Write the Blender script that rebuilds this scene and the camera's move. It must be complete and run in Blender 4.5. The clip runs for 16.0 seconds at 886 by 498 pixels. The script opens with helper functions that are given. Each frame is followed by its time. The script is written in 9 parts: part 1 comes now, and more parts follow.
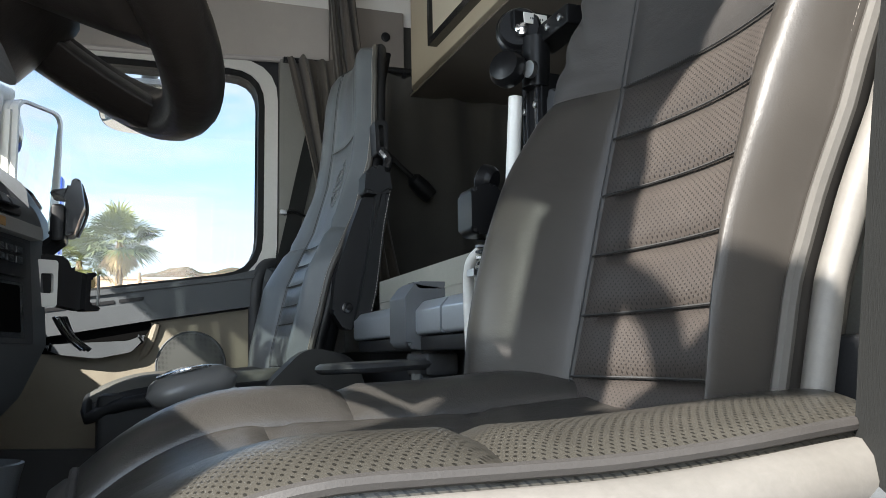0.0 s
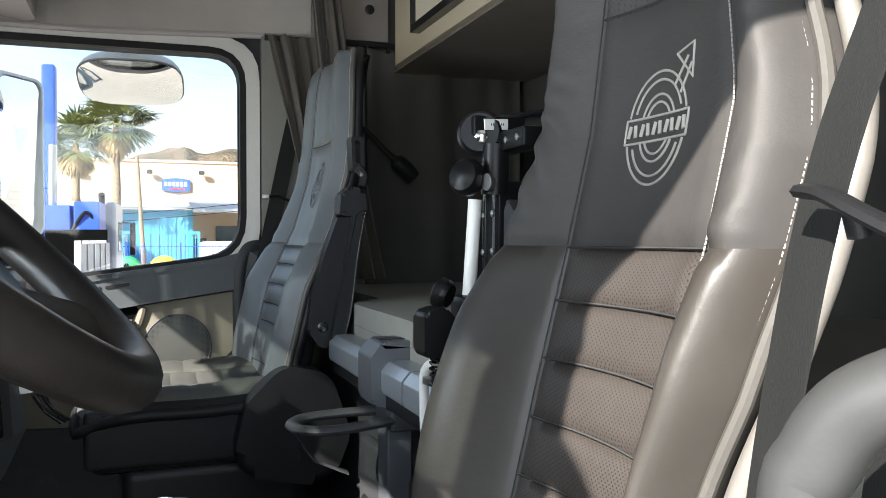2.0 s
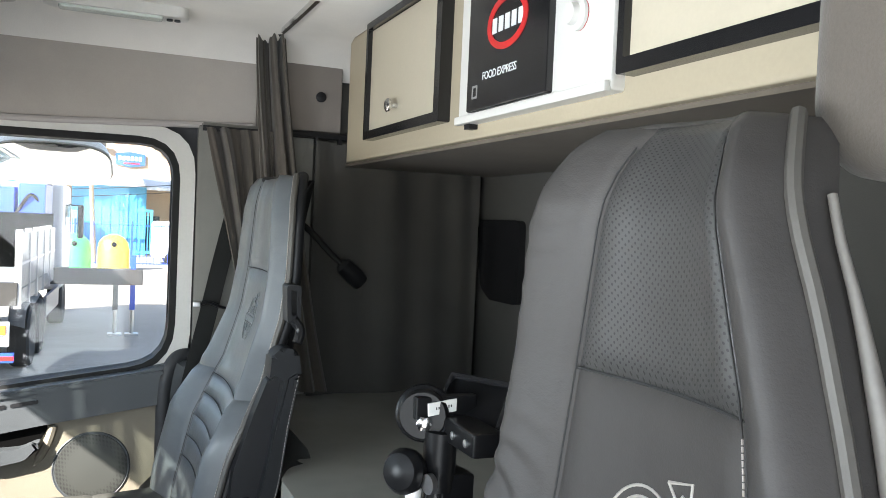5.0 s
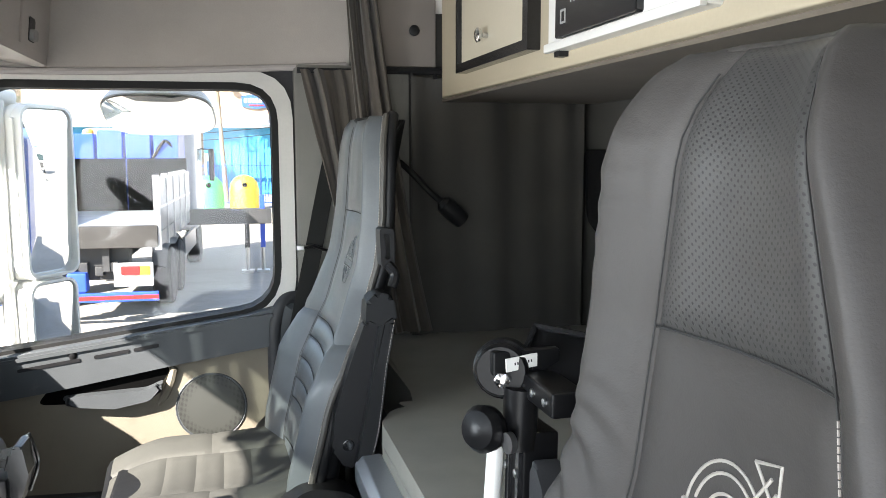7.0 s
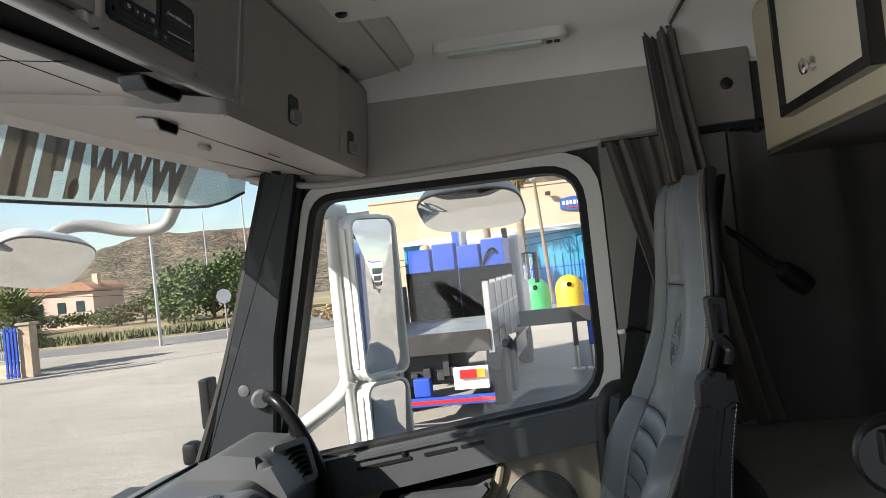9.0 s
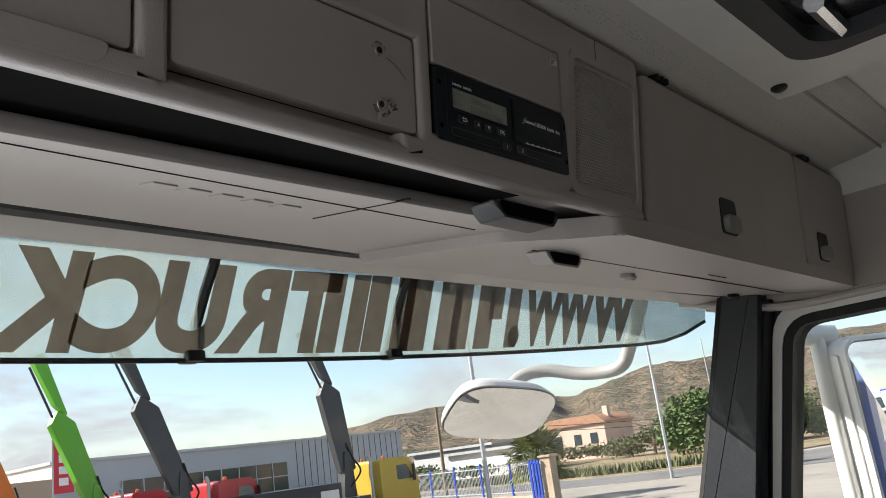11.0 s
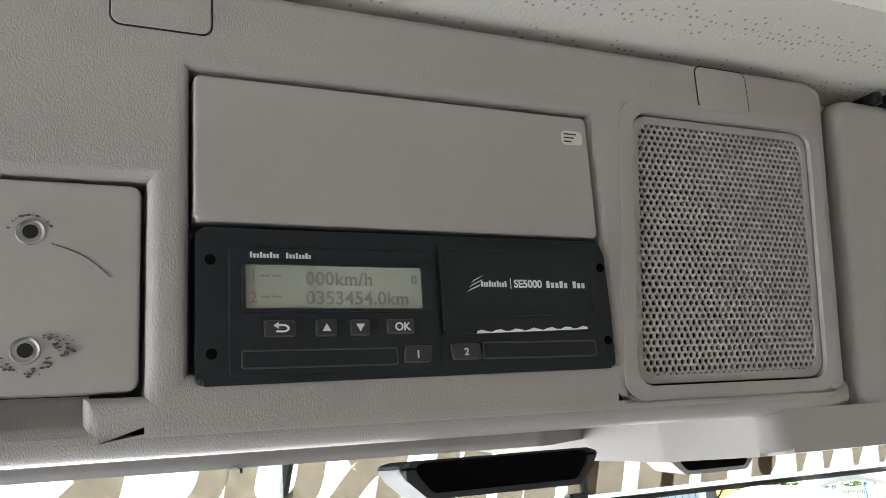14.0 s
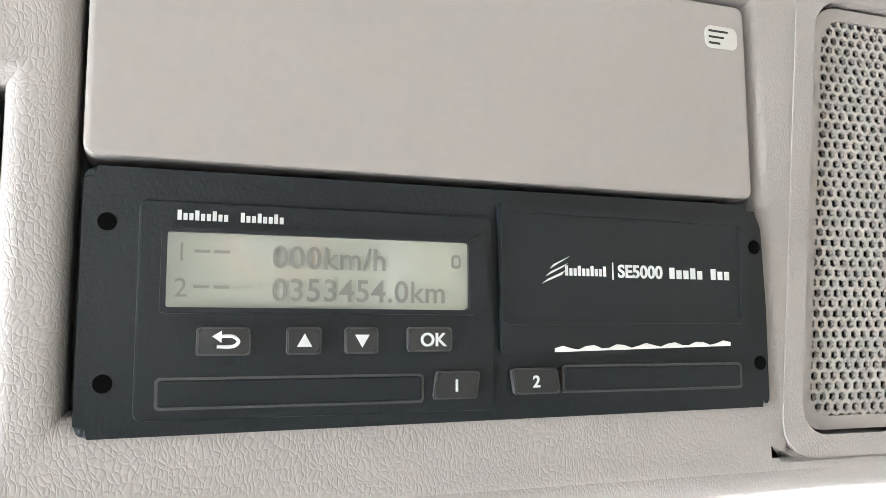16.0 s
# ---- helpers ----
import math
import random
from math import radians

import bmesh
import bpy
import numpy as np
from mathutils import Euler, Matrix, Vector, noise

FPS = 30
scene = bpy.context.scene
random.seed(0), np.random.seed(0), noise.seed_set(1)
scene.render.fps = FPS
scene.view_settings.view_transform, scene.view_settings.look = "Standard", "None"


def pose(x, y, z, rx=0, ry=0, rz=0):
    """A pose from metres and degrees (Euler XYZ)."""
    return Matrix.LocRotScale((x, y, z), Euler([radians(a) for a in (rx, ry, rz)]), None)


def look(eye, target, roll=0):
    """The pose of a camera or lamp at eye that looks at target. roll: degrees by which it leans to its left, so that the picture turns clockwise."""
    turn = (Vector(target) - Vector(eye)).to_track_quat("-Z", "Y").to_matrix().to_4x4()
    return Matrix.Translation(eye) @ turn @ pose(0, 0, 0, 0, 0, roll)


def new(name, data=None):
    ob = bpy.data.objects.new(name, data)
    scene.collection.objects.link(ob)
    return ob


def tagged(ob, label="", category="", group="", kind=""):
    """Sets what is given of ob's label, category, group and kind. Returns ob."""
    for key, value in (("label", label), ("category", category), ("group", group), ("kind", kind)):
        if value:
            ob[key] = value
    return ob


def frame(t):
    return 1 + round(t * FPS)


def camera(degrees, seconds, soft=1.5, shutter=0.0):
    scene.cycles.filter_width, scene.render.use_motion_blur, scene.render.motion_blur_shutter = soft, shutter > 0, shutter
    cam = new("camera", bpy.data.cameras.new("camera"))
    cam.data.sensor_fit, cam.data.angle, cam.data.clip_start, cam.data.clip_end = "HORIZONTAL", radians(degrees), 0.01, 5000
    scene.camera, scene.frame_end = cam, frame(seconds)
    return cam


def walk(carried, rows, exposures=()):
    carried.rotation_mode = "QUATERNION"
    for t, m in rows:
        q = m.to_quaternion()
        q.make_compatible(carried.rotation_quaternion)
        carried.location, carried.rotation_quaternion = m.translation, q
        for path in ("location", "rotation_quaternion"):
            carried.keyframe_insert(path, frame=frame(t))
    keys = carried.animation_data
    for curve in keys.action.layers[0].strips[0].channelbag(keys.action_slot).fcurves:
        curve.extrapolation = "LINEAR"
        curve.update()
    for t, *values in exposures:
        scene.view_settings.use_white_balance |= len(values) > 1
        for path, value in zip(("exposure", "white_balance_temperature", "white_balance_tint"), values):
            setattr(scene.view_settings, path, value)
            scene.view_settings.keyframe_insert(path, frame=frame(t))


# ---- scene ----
import collections
cam = camera(56.9, 16.0, soft=0.6)
PATH = [
    (0, (0.198, -1.059, 0.78), (0.884, 0.802, 1.036), -1.1),
    (0.5, (0.183, -1.048, 0.821), (0.874, 0.823, 0.963), -0.6),
    (1, (0.172, -1.106, 0.878), (0.865, 0.77, 0.918), -0.1),
    (1.5, (0.198, -1.124, 0.965), (0.883, 0.755, 0.956), 0.1),
    (2, (0.23, -1.123, 1.037), (0.92, 0.754, 1.012), -0.1),
    (2.5, (0.233, -1.067, 1.104), (0.945, 0.802, 1.07), -0.5),
    (3, (0.224, -1.038, 1.135), (0.972, 0.817, 1.098), 0.1),
    (3.5, (0.219, -1.042, 1.157), (1.001, 0.799, 1.128), 1.1),
    (4, (0.258, -0.982, 1.203), (1.05, 0.853, 1.164), 1.8),
    (4.2, (0.271, -0.976, 1.241), (1.07, 0.858, 1.207), 2.2),
    (6.3, (0.319, -0.97, 1.41), (1.015, 0.896, 1.219), 2.5),
    (6.5, (0.323, -0.972, 1.407), (0.972, 0.908, 1.19), 1.9),
    (7, (0.364, -0.936, 1.371), (0.87, 0.984, 1.134), -0.1),
    (7.5, (0.388, -0.903, 1.344), (0.754, 1.051, 1.126), -1.4),
    (8, (0.384, -0.872, 1.328), (0.596, 1.11, 1.159), -2.0),
    (8.5, (0.38, -0.856, 1.333), (0.386, 1.142, 1.246), -3.9),
    (9, (0.39, -0.818, 1.329), (0.135, 1.165, 1.371), -6.2),
    (9.5, (0.384, -0.759, 1.326), (-0.145, 1.16, 1.516), -7.3),
    (9.8, (0.385, -0.732, 1.339), (-0.304, 1.126, 1.608), -7.8),
    (10, (0.373, -0.695, 1.347), (-0.422, 1.113, 1.664), -7.4),
    (10.2, (0.373, -0.677, 1.342), (-0.526, 1.072, 1.703), -7.6),
    (12.3, (0.386, -0.28, 1.44), (-1.159, 0.844, 2.032), -6.6),
    (12.5, (0.384, -0.258, 1.456), (-1.18, 0.83, 2.063), -6.5),
    (13, (0.375, -0.208, 1.492), (-1.253, 0.776, 2.111), -6.5),
    (13.5, (0.353, -0.164, 1.517), (-1.326, 0.732, 2.132), -6.5),
    (14, (0.31, -0.13, 1.546), (-1.405, 0.7, 2.154), -6.4),
    (14.5, (0.26, -0.104, 1.559), (-1.489, 0.663, 2.154), -6.2),
    (15, (0.219, -0.092, 1.586), (-1.56, 0.647, 2.124), -5.6),
    (15.5, (0.202, -0.081, 1.601), (-1.608, 0.618, 2.087), -4.4),
    (16, (0.198, -0.073, 1.598), (-1.632, 0.61, 2.026), -2.4),
]
EXPOSURES = [(0.0, 2.95, 6450, 10), (1.0, 3.45, 6500, 11), (1.5, 3.3, 6500, 11), (2.5, 3.05, 6450, 10), (4.2, 3.6, 6450, 10), (6.3, 3.85, 6600, 12), (7.5, 3.65, 6650, 12), (8.3, 3.0, 6700, 12), (9.0, 2.35, 6700, 12),
             (10.2, 2.3, 6700, 13), (12.3, 3.1, 6700, 12), (13.0, 3.8, 6550, 10), (14.0, 4.6, 6500, 10), (15.0, 5.5, 6500, 10), (16.0, 5.92, 6500, 10)]
walk(cam, [(t, look(eye, target, roll)) for t, eye, target, roll in PATH], EXPOSURES)

# ---- light ----
SUN_WAY = Vector((1.28, 0.95, -1.0)).normalized()
sun_data = bpy.data.lights.new("sun", "SUN")
sun_data.energy, sun_data.angle, sun_data.color = 2.4, radians(0.55), (1.0, 0.95, 0.87)
sun = new("sun", sun_data)
sun.matrix_world = look((0, 0, 30), Vector((0, 0, 30)) + SUN_WAY)

# added fill lamp for daylight of the open driver's door, behind the walk
door_data = bpy.data.lights.new("door_fill", "AREA")
door_data.shape, door_data.size, door_data.size_y, door_data.energy, door_data.color = "RECTANGLE", 0.8, 1.25, 1.25, (0.80, 0.91, 1.0)
door_light = new("door_fill", door_data)
door_light.matrix_world = look((0.06, -1.30, 1.05), (0.10, 0.0, 1.0))

# added daylight fill lamp in the windscreen's driver half, ahead of the wheel
front_data = bpy.data.lights.new("windscreen_fill", "AREA")
front_data.shape, front_data.size, front_data.size_y, front_data.energy, front_data.color = "RECTANGLE", 0.85, 0.34, 1.8, (0.84, 0.93, 1.0)
front_data.spread = radians(125)
front_light = new("windscreen_fill", front_data)
front_light.matrix_world = look((-0.55, -0.52, 1.10), (0.6, -0.45, 0.90))

world = bpy.data.worlds.new("sky")
scene.world = world
world.use_nodes = True
wn, wl = world.node_tree.nodes, world.node_tree.links
wn.clear()
w_out = wn.new("ShaderNodeOutputWorld")
w_bg = wn.new("ShaderNodeBackground")
w_sky = wn.new("ShaderNodeTexSky")
w_sky.sky_type, w_sky.sun_disc = "NISHITA", False
w_sky.sun_elevation = math.asin(-SUN_WAY.z)
w_sky.sun_rotation = math.atan2(-SUN_WAY.x, -SUN_WAY.y) % (2 * math.pi)
w_sky.air_density, w_sky.dust_density, w_sky.ozone_density = 1.0, 0.6, 2.0
w_tc = wn.new("ShaderNodeTexCoord")
w_map = wn.new("ShaderNodeMapping")
w_map.inputs["Scale"].default_value = (2.2, 2.2, 7.0)
w_noise = wn.new("ShaderNodeTexNoise")
w_noise.inputs["Scale"].default_value, w_noise.inputs["Detail"].default_value = 1.6, 8.0
w_noise.inputs["Roughness"].default_value, w_noise.inputs["Distortion"].default_value = 0.6, 0.4
w_ramp = wn.new("ShaderNodeValToRGB")
w_ramp.color_ramp.elements[0].position, w_ramp.color_ramp.elements[1].position = 0.46, 0.66
w_mix = wn.new("ShaderNodeMixRGB")
w_mix.inputs["Color2"].default_value = (3.3, 3.45, 3.65, 1)
wl.new(w_tc.outputs["Generated"], w_map.inputs["Vector"])
wl.new(w_map.outputs["Vector"], w_noise.inputs["Vector"])
wl.new(w_noise.outputs["Fac"], w_ramp.inputs["Fac"])
wl.new(w_ramp.outputs["Color"], w_mix.inputs["Fac"])
wl.new(w_sky.outputs["Color"], w_mix.inputs["Color1"])
wl.new(w_mix.outputs["Color"], w_bg.inputs["Color"])
w_bg.inputs["Strength"].default_value = 0.041
wl.new(w_bg.outputs["Background"], w_out.inputs["Surface"])


# ---- materials ----
def nodes_of(m):
    m.use_nodes = True
    n, l = m.node_tree.nodes, m.node_tree.links
    return n, l, n["Principled BSDF"]


def noise_node(n, l, coord, scale, detail=4.0, rough=0.55, stretch=None):
    t = n.new("ShaderNodeTexNoise")
    t.inputs["Scale"].default_value, t.inputs["Detail"].default_value, t.inputs["Roughness"].default_value = scale, detail, rough
    if stretch:
        mp = n.new("ShaderNodeMapping")
        mp.inputs["Scale"].default_value = stretch
        l.new(coord, mp.inputs["Vector"])
        coord = mp.outputs["Vector"]
    l.new(coord, t.inputs["Vector"])
    return t.outputs["Fac"]


def ramp_node(n, l, fac, c0, c1, p0=0.3, p1=0.7):
    r = n.new("ShaderNodeValToRGB")
    e = r.color_ramp.elements
    e[0].position, e[1].position, e[0].color, e[1].color = p0, p1, (*c0, 1), (*c1, 1)
    l.new(fac, r.inputs["Fac"])
    return r.outputs["Color"]


def mix_node(n, l, fac, a, b, kind="MIX"):
    m = n.new("ShaderNodeMixRGB")
    m.blend_type = kind
    for sock, v in ((m.inputs["Fac"], fac), (m.inputs["Color1"], a), (m.inputs["Color2"], b)):
        if isinstance(v, (int, float)):
            sock.default_value = v
        elif isinstance(v, tuple):
            sock.default_value = (*v, 1)
        else:
            l.new(v, sock)
    return m.outputs["Color"]


def material(name, base, rough=0.6, metal=0.0, vary=0.18, scale=6.0, grain=180.0, bump=0.1, dirt=None, dirt_at=(0.55, 0.8), stretch=None,
             coat=0.0, spec=0.5, bump_dist=0.001, sheen=0.0):
    """A painted, moulded or woven surface: base colour varied at two scales, with fine relief."""
    m = bpy.data.materials.new(name)
    n, l, p = nodes_of(m)
    co = n.new("ShaderNodeTexCoord").outputs["Object"]
    big = noise_node(n, l, co, scale, 5.0, 0.6, stretch)
    fine = noise_node(n, l, co, grain, 3.0, 0.6, stretch)
    lo, hi = tuple(c * (1 - vary) for c in base), tuple(min(1, c * (1 + vary)) for c in base)
    col = ramp_node(n, l, big, lo, hi)
    col = mix_node(n, l, 0.35 * min(1, vary * 4), col, ramp_node(n, l, fine, (0.35, 0.35, 0.35), (1, 1, 1)), "MULTIPLY")
    if dirt:
        col = mix_node(n, l, ramp_node(n, l, noise_node(n, l, co, scale * 2.3, 6.0, 0.7), (0, 0, 0), (1, 1, 1), *dirt_at), col, dirt)
    l.new(col, p.inputs["Base Color"])
    rr = n.new("ShaderNodeMapRange")
    rr.inputs["To Min"].default_value, rr.inputs["To Max"].default_value = max(0.02, rough - 0.1), min(1, rough + 0.1)
    l.new(big, rr.inputs["Value"])
    l.new(rr.outputs["Result"], p.inputs["Roughness"])
    p.inputs["Metallic"].default_value, p.inputs["Coat Weight"].default_value = metal, coat
    p.inputs["Specular IOR Level"].default_value, p.inputs["Sheen Weight"].default_value = spec, sheen
    if bump:
        b = n.new("ShaderNodeBump")
        b.inputs["Strength"].default_value, b.inputs["Distance"].default_value = bump, bump_dist
        l.new(fine, b.inputs["Height"])
        l.new(b.outputs["Normal"], p.inputs["Normal"])
    return m


def leather(name, base, rough, pores=None, holes=0.0, wrinkle=0.25):
    """Leather with fine pores and creases; holes: pitch of a perforation, in metres, in the y-z or x-y plane."""
    m = bpy.data.materials.new(name)
    n, l, p = nodes_of(m)
    co = n.new("ShaderNodeTexCoord").outputs["Object"]
    big = noise_node(n, l, co, 5.0, 5.0, 0.6)
    fine = noise_node(n, l, co, 700.0, 2.0, 0.6)
    crease = noise_node(n, l, co, 22.0, 4.0, 0.55, (1, 1.0, 1.4))
    col = ramp_node(n, l, big, tuple(c * 0.82 for c in base), tuple(c * 1.2 for c in base))
    height = n.new("ShaderNodeMath")
    height.operation = "MULTIPLY_ADD"
    height.inputs[1].default_value = 0.12
    l.new(fine, height.inputs[0])
    l.new(crease, height.inputs[2])
    top = height.outputs[0]
    if holes:
        def maths(op, a, b=None):
            q = n.new("ShaderNodeMath")
            q.operation = op
            for sock, v in zip(q.inputs, (a, b)):
                if isinstance(v, (int, float)):
                    sock.default_value = v
                elif v is not None:
                    l.new(v, sock)
            return q.outputs[0]
        s = n.new("ShaderNodeSeparateXYZ")
        l.new(co, s.inputs[0])
        v_in = maths("ADD", s.outputs["Z"], maths("MULTIPLY", s.outputs["X"], 1.0))
        u, v = maths("DIVIDE", s.outputs["Y"], holes), maths("DIVIDE", v_in, holes)
        a, b = maths("ADD", u, v), maths("SUBTRACT", u, v)
        fa, fb = maths("SUBTRACT", maths("FRACT", a), 0.5), maths("SUBTRACT", maths("FRACT", b), 0.5)
        d = maths("ADD", maths("MULTIPLY", fa, fa), maths("MULTIPLY", fb, fb))
        dot = maths("LESS_THAN", d, 0.05)
        col = mix_node(n, l, dot, col, tuple(c * 0.28 for c in base))
        top = maths("SUBTRACT", top, maths("MULTIPLY", dot, 0.5))
    l.new(col, p.inputs["Base Color"])
    rr = n.new("ShaderNodeMapRange")
    rr.inputs["To Min"].default_value, rr.inputs["To Max"].default_value = rough - 0.08, rough + 0.12
    l.new(big, rr.inputs["Value"])
    l.new(rr.outputs["Result"], p.inputs["Roughness"])
    b = n.new("ShaderNodeBump")
    b.inputs["Strength"].default_value, b.inputs["Distance"].default_value = wrinkle, 0.004
    l.new(top, b.inputs["Height"])
    l.new(b.outputs["Normal"], p.inputs["Normal"])
    p.inputs["Specular IOR Level"].default_value = 0.42
    return m


def glass_pane(name, tint=(1, 1, 1), gloss=0.5):
    """Clear sheet: see-through head on, glossier at a slant."""
    m = bpy.data.materials.new(name)
    n, l, p = nodes_of(m)
    n.remove(p)
    tr, gl, mx, lw, pw, sc = (n.new("ShaderNode" + k) for k in ("BsdfTransparent", "BsdfGlossy", "MixShader", "LayerWeight", "Math", "Math"))
    tr.inputs["Color"].default_value = (*tint, 1)
    gl.inputs["Roughness"].default_value = 0.02
    lw.inputs["Blend"].default_value = 0.5
    pw.operation, pw.inputs[1].default_value = "POWER", 4.0
    sc.operation, sc.inputs[1].default_value, sc.inputs[2].default_value = "MULTIPLY_ADD", gloss, 0.025
    l.new(lw.outputs["Facing"], pw.inputs[0])
    l.new(pw.outputs[0], sc.inputs[0])
    l.new(sc.outputs[0], mx.inputs[0])
    l.new(tr.outputs[0], mx.inputs[1])
    l.new(gl.outputs[0], mx.inputs[2])
    l.new(mx.outputs[0], n["Material Output"].inputs["Surface"])
    return m


def grained(name, base):
    """Moulded plastic with a skin-like grain: small cells drawn out and broken by longer creases."""
    m = bpy.data.materials.new(name)
    n, l, p = nodes_of(m)
    co = n.new("ShaderNodeTexCoord").outputs["Object"]
    warp = n.new("ShaderNodeTexNoise")
    warp.inputs["Scale"].default_value, warp.inputs["Detail"].default_value = 45.0, 3.0
    l.new(co, warp.inputs["Vector"])
    bent = mix_node(n, l, 0.012, co, warp.outputs["Color"], "ADD")
    cell = n.new("ShaderNodeTexVoronoi")
    cell.feature = "DISTANCE_TO_EDGE"
    cell.inputs["Scale"].default_value = 620.0
    squeeze = n.new("ShaderNodeMapping")
    squeeze.inputs["Scale"].default_value = (1.0, 1.35, 0.75)
    l.new(bent, squeeze.inputs["Vector"])
    l.new(squeeze.outputs["Vector"], cell.inputs["Vector"])
    crease = n.new("ShaderNodeTexNoise")
    crease.noise_type = "RIDGED_MULTIFRACTAL"
    crease.inputs["Scale"].default_value, crease.inputs["Detail"].default_value = 75.0, 4.0
    l.new(squeeze.outputs["Vector"], crease.inputs["Vector"])
    big = noise_node(n, l, co, 7.0, 5.0, 0.6)
    l.new(ramp_node(n, l, big, tuple(c * 0.95 for c in base), tuple(c * 1.05 for c in base)), p.inputs["Base Color"])
    h = n.new("ShaderNodeMath")
    h.operation, h.inputs[1].default_value = "MULTIPLY_ADD", -0.10
    edge = ramp_node(n, l, cell.outputs["Distance"], (0, 0, 0), (1, 1, 1), 0.0, 0.22)
    l.new(crease.outputs["Fac"], h.inputs[0])
    l.new(edge, h.inputs[2])
    b = n.new("ShaderNodeBump")
    b.inputs["Strength"].default_value, b.inputs["Distance"].default_value = 0.30, 0.0003
    l.new(h.outputs[0], b.inputs["Height"])
    l.new(b.outputs["Normal"], p.inputs["Normal"])
    p.inputs["Roughness"].default_value, p.inputs["Specular IOR Level"].default_value = 0.52, 0.45
    return m


def dusty_sheet(name, tint, haze, share):
    """See-through plastic with a dusty bloom that the sun lights from behind."""
    m = glass_pane(name, tint, 0.4)
    n, l = m.node_tree.nodes, m.node_tree.links
    out = n["Material Output"]
    clear = out.inputs["Surface"].links[0].from_socket
    glow, mx = n.new("ShaderNodeBsdfTranslucent"), n.new("ShaderNodeMixShader")
    co = n.new("ShaderNodeTexCoord").outputs["Object"]
    l.new(ramp_node(n, l, noise_node(n, l, co, 9.0, 6.0, 0.65), tuple(c * 0.75 for c in haze), haze), glow.inputs["Color"])
    spots = ramp_node(n, l, noise_node(n, l, co, 60.0, 4.0, 0.7), (share * 0.8,) * 3, (min(1, share * 1.25),) * 3)
    l.new(spots, mx.inputs[0])
    l.new(clear, mx.inputs[1])
    l.new(glow.outputs[0], mx.inputs[2])
    l.new(mx.outputs[0], out.inputs["Surface"])
    return m


LEATHER = leather("dark_leather", (0.044, 0.041, 0.039), 0.54, wrinkle=0.34)
LEATHER.node_tree.nodes["Principled BSDF"].inputs["Specular IOR Level"].default_value = 0.27
LEATHER_SIDE = leather("bolster_leather", (0.037, 0.033, 0.029), 0.36, wrinkle=0.2)
LEATHER_SIDE.node_tree.nodes["Principled BSDF"].inputs["Specular IOR Level"].default_value = 0.30
LEATHER_HOLES = leather("perforated_leather", (0.054, 0.046, 0.041), 0.46, holes=0.0062, wrinkle=0.3)
HEAD_HOLES = leather("perforated_headrest_leather", (0.043, 0.042, 0.041), 0.46, holes=0.0062, wrinkle=0.3)
GREY_FABRIC = leather("grey_seat_leather", (0.060, 0.060, 0.054), 0.65, wrinkle=0.18)
CUSHION_BAND = material("olive_grey_leatherette", (0.155, 0.146, 0.133), 0.5, vary=0.12, bump=0.2)
PIPING = material("grey_piping", (0.070, 0.065, 0.058), 0.55, vary=0.1, bump=0.2)
THREAD = material("pale_thread", (0.40, 0.36, 0.33), 0.8, vary=0.15)
DARK_THREAD = material("dark_thread", (0.03, 0.03, 0.03), 0.8)
EMBROIDERY = material("pale_embroidery", (0.34, 0.32, 0.29), 0.75, vary=0.12, bump=0.3)
BLACK_PLASTIC = material("black_plastic", (0.012, 0.012, 0.013), 0.42, vary=0.15, bump=0.15, grain=600, spec=0.28)
BLACK_GLOSS = material("glossy_black_plastic", (0.012, 0.012, 0.013), 0.22, vary=0.1, bump=0.0)
DARK_PLASTIC = material("charcoal_plastic", (0.042, 0.043, 0.046), 0.5, spec=0.35, vary=0.12, bump=0.25, grain=500, dirt=(0.09, 0.085, 0.075), dirt_at=(0.6, 0.95))
BLUE_GREY = material("slate_dash_plastic", (0.080, 0.087, 0.094), 0.48, spec=0.4, vary=0.12, bump=0.3, grain=450, dirt=(0.12, 0.115, 0.1), dirt_at=(0.6, 0.95))
MID_GREY = material("grey_trim_plastic", (0.25, 0.247, 0.24), 0.55, vary=0.08, bump=0.35, grain=380)
TAUPE = grained("taupe_trim_plastic", (0.372, 0.345, 0.333))
TAUPE_SMOOTH = material("smooth_taupe_plastic", (0.384, 0.356, 0.342), 0.5, vary=0.04, bump=0.08, grain=300)
BEIGE_DOOR = material("beige_door_cloth", (0.185, 0.164, 0.125), 0.85, vary=0.1, bump=0.4, grain=500, dirt=(0.13, 0.11, 0.085), dirt_at=(0.55, 0.9))
HEADLINER = material("grey_headliner", (0.78, 0.75, 0.71), 0.95, vary=0.05, bump=0.5, grain=420, sheen=0.2)
SIDE_CLOTH = material("dark_taupe_panel_cloth", (0.205, 0.182, 0.163), 0.95, vary=0.06, bump=0.4, grain=420)
HEADER_CLOTH = material("taupe_header_cloth", (0.385, 0.355, 0.325), 0.95, vary=0.06, bump=0.4, grain=420, dirt=(0.42, 0.38, 0.34), dirt_at=(0.6, 0.9))
DARK_CLOTH = material("dark_curtain_cloth", (0.058, 0.055, 0.049), 0.95, vary=0.15, bump=0.4, grain=500, sheen=0.1)
BROWN_CLOTH = material("brown_curtain_cloth", (0.080, 0.068, 0.056), 0.95, vary=0.15, bump=0.4, grain=500, sheen=0.2)
BUNK_CLOTH = material("bunk_brown_cloth", (0.235, 0.228, 0.198), 0.9, vary=0.12, bump=0.3, grain=500)
UNDER_FELT = material("brown_underside_felt", (0.125, 0.105, 0.083), 0.95, vary=0.12, bump=0.3, grain=500)
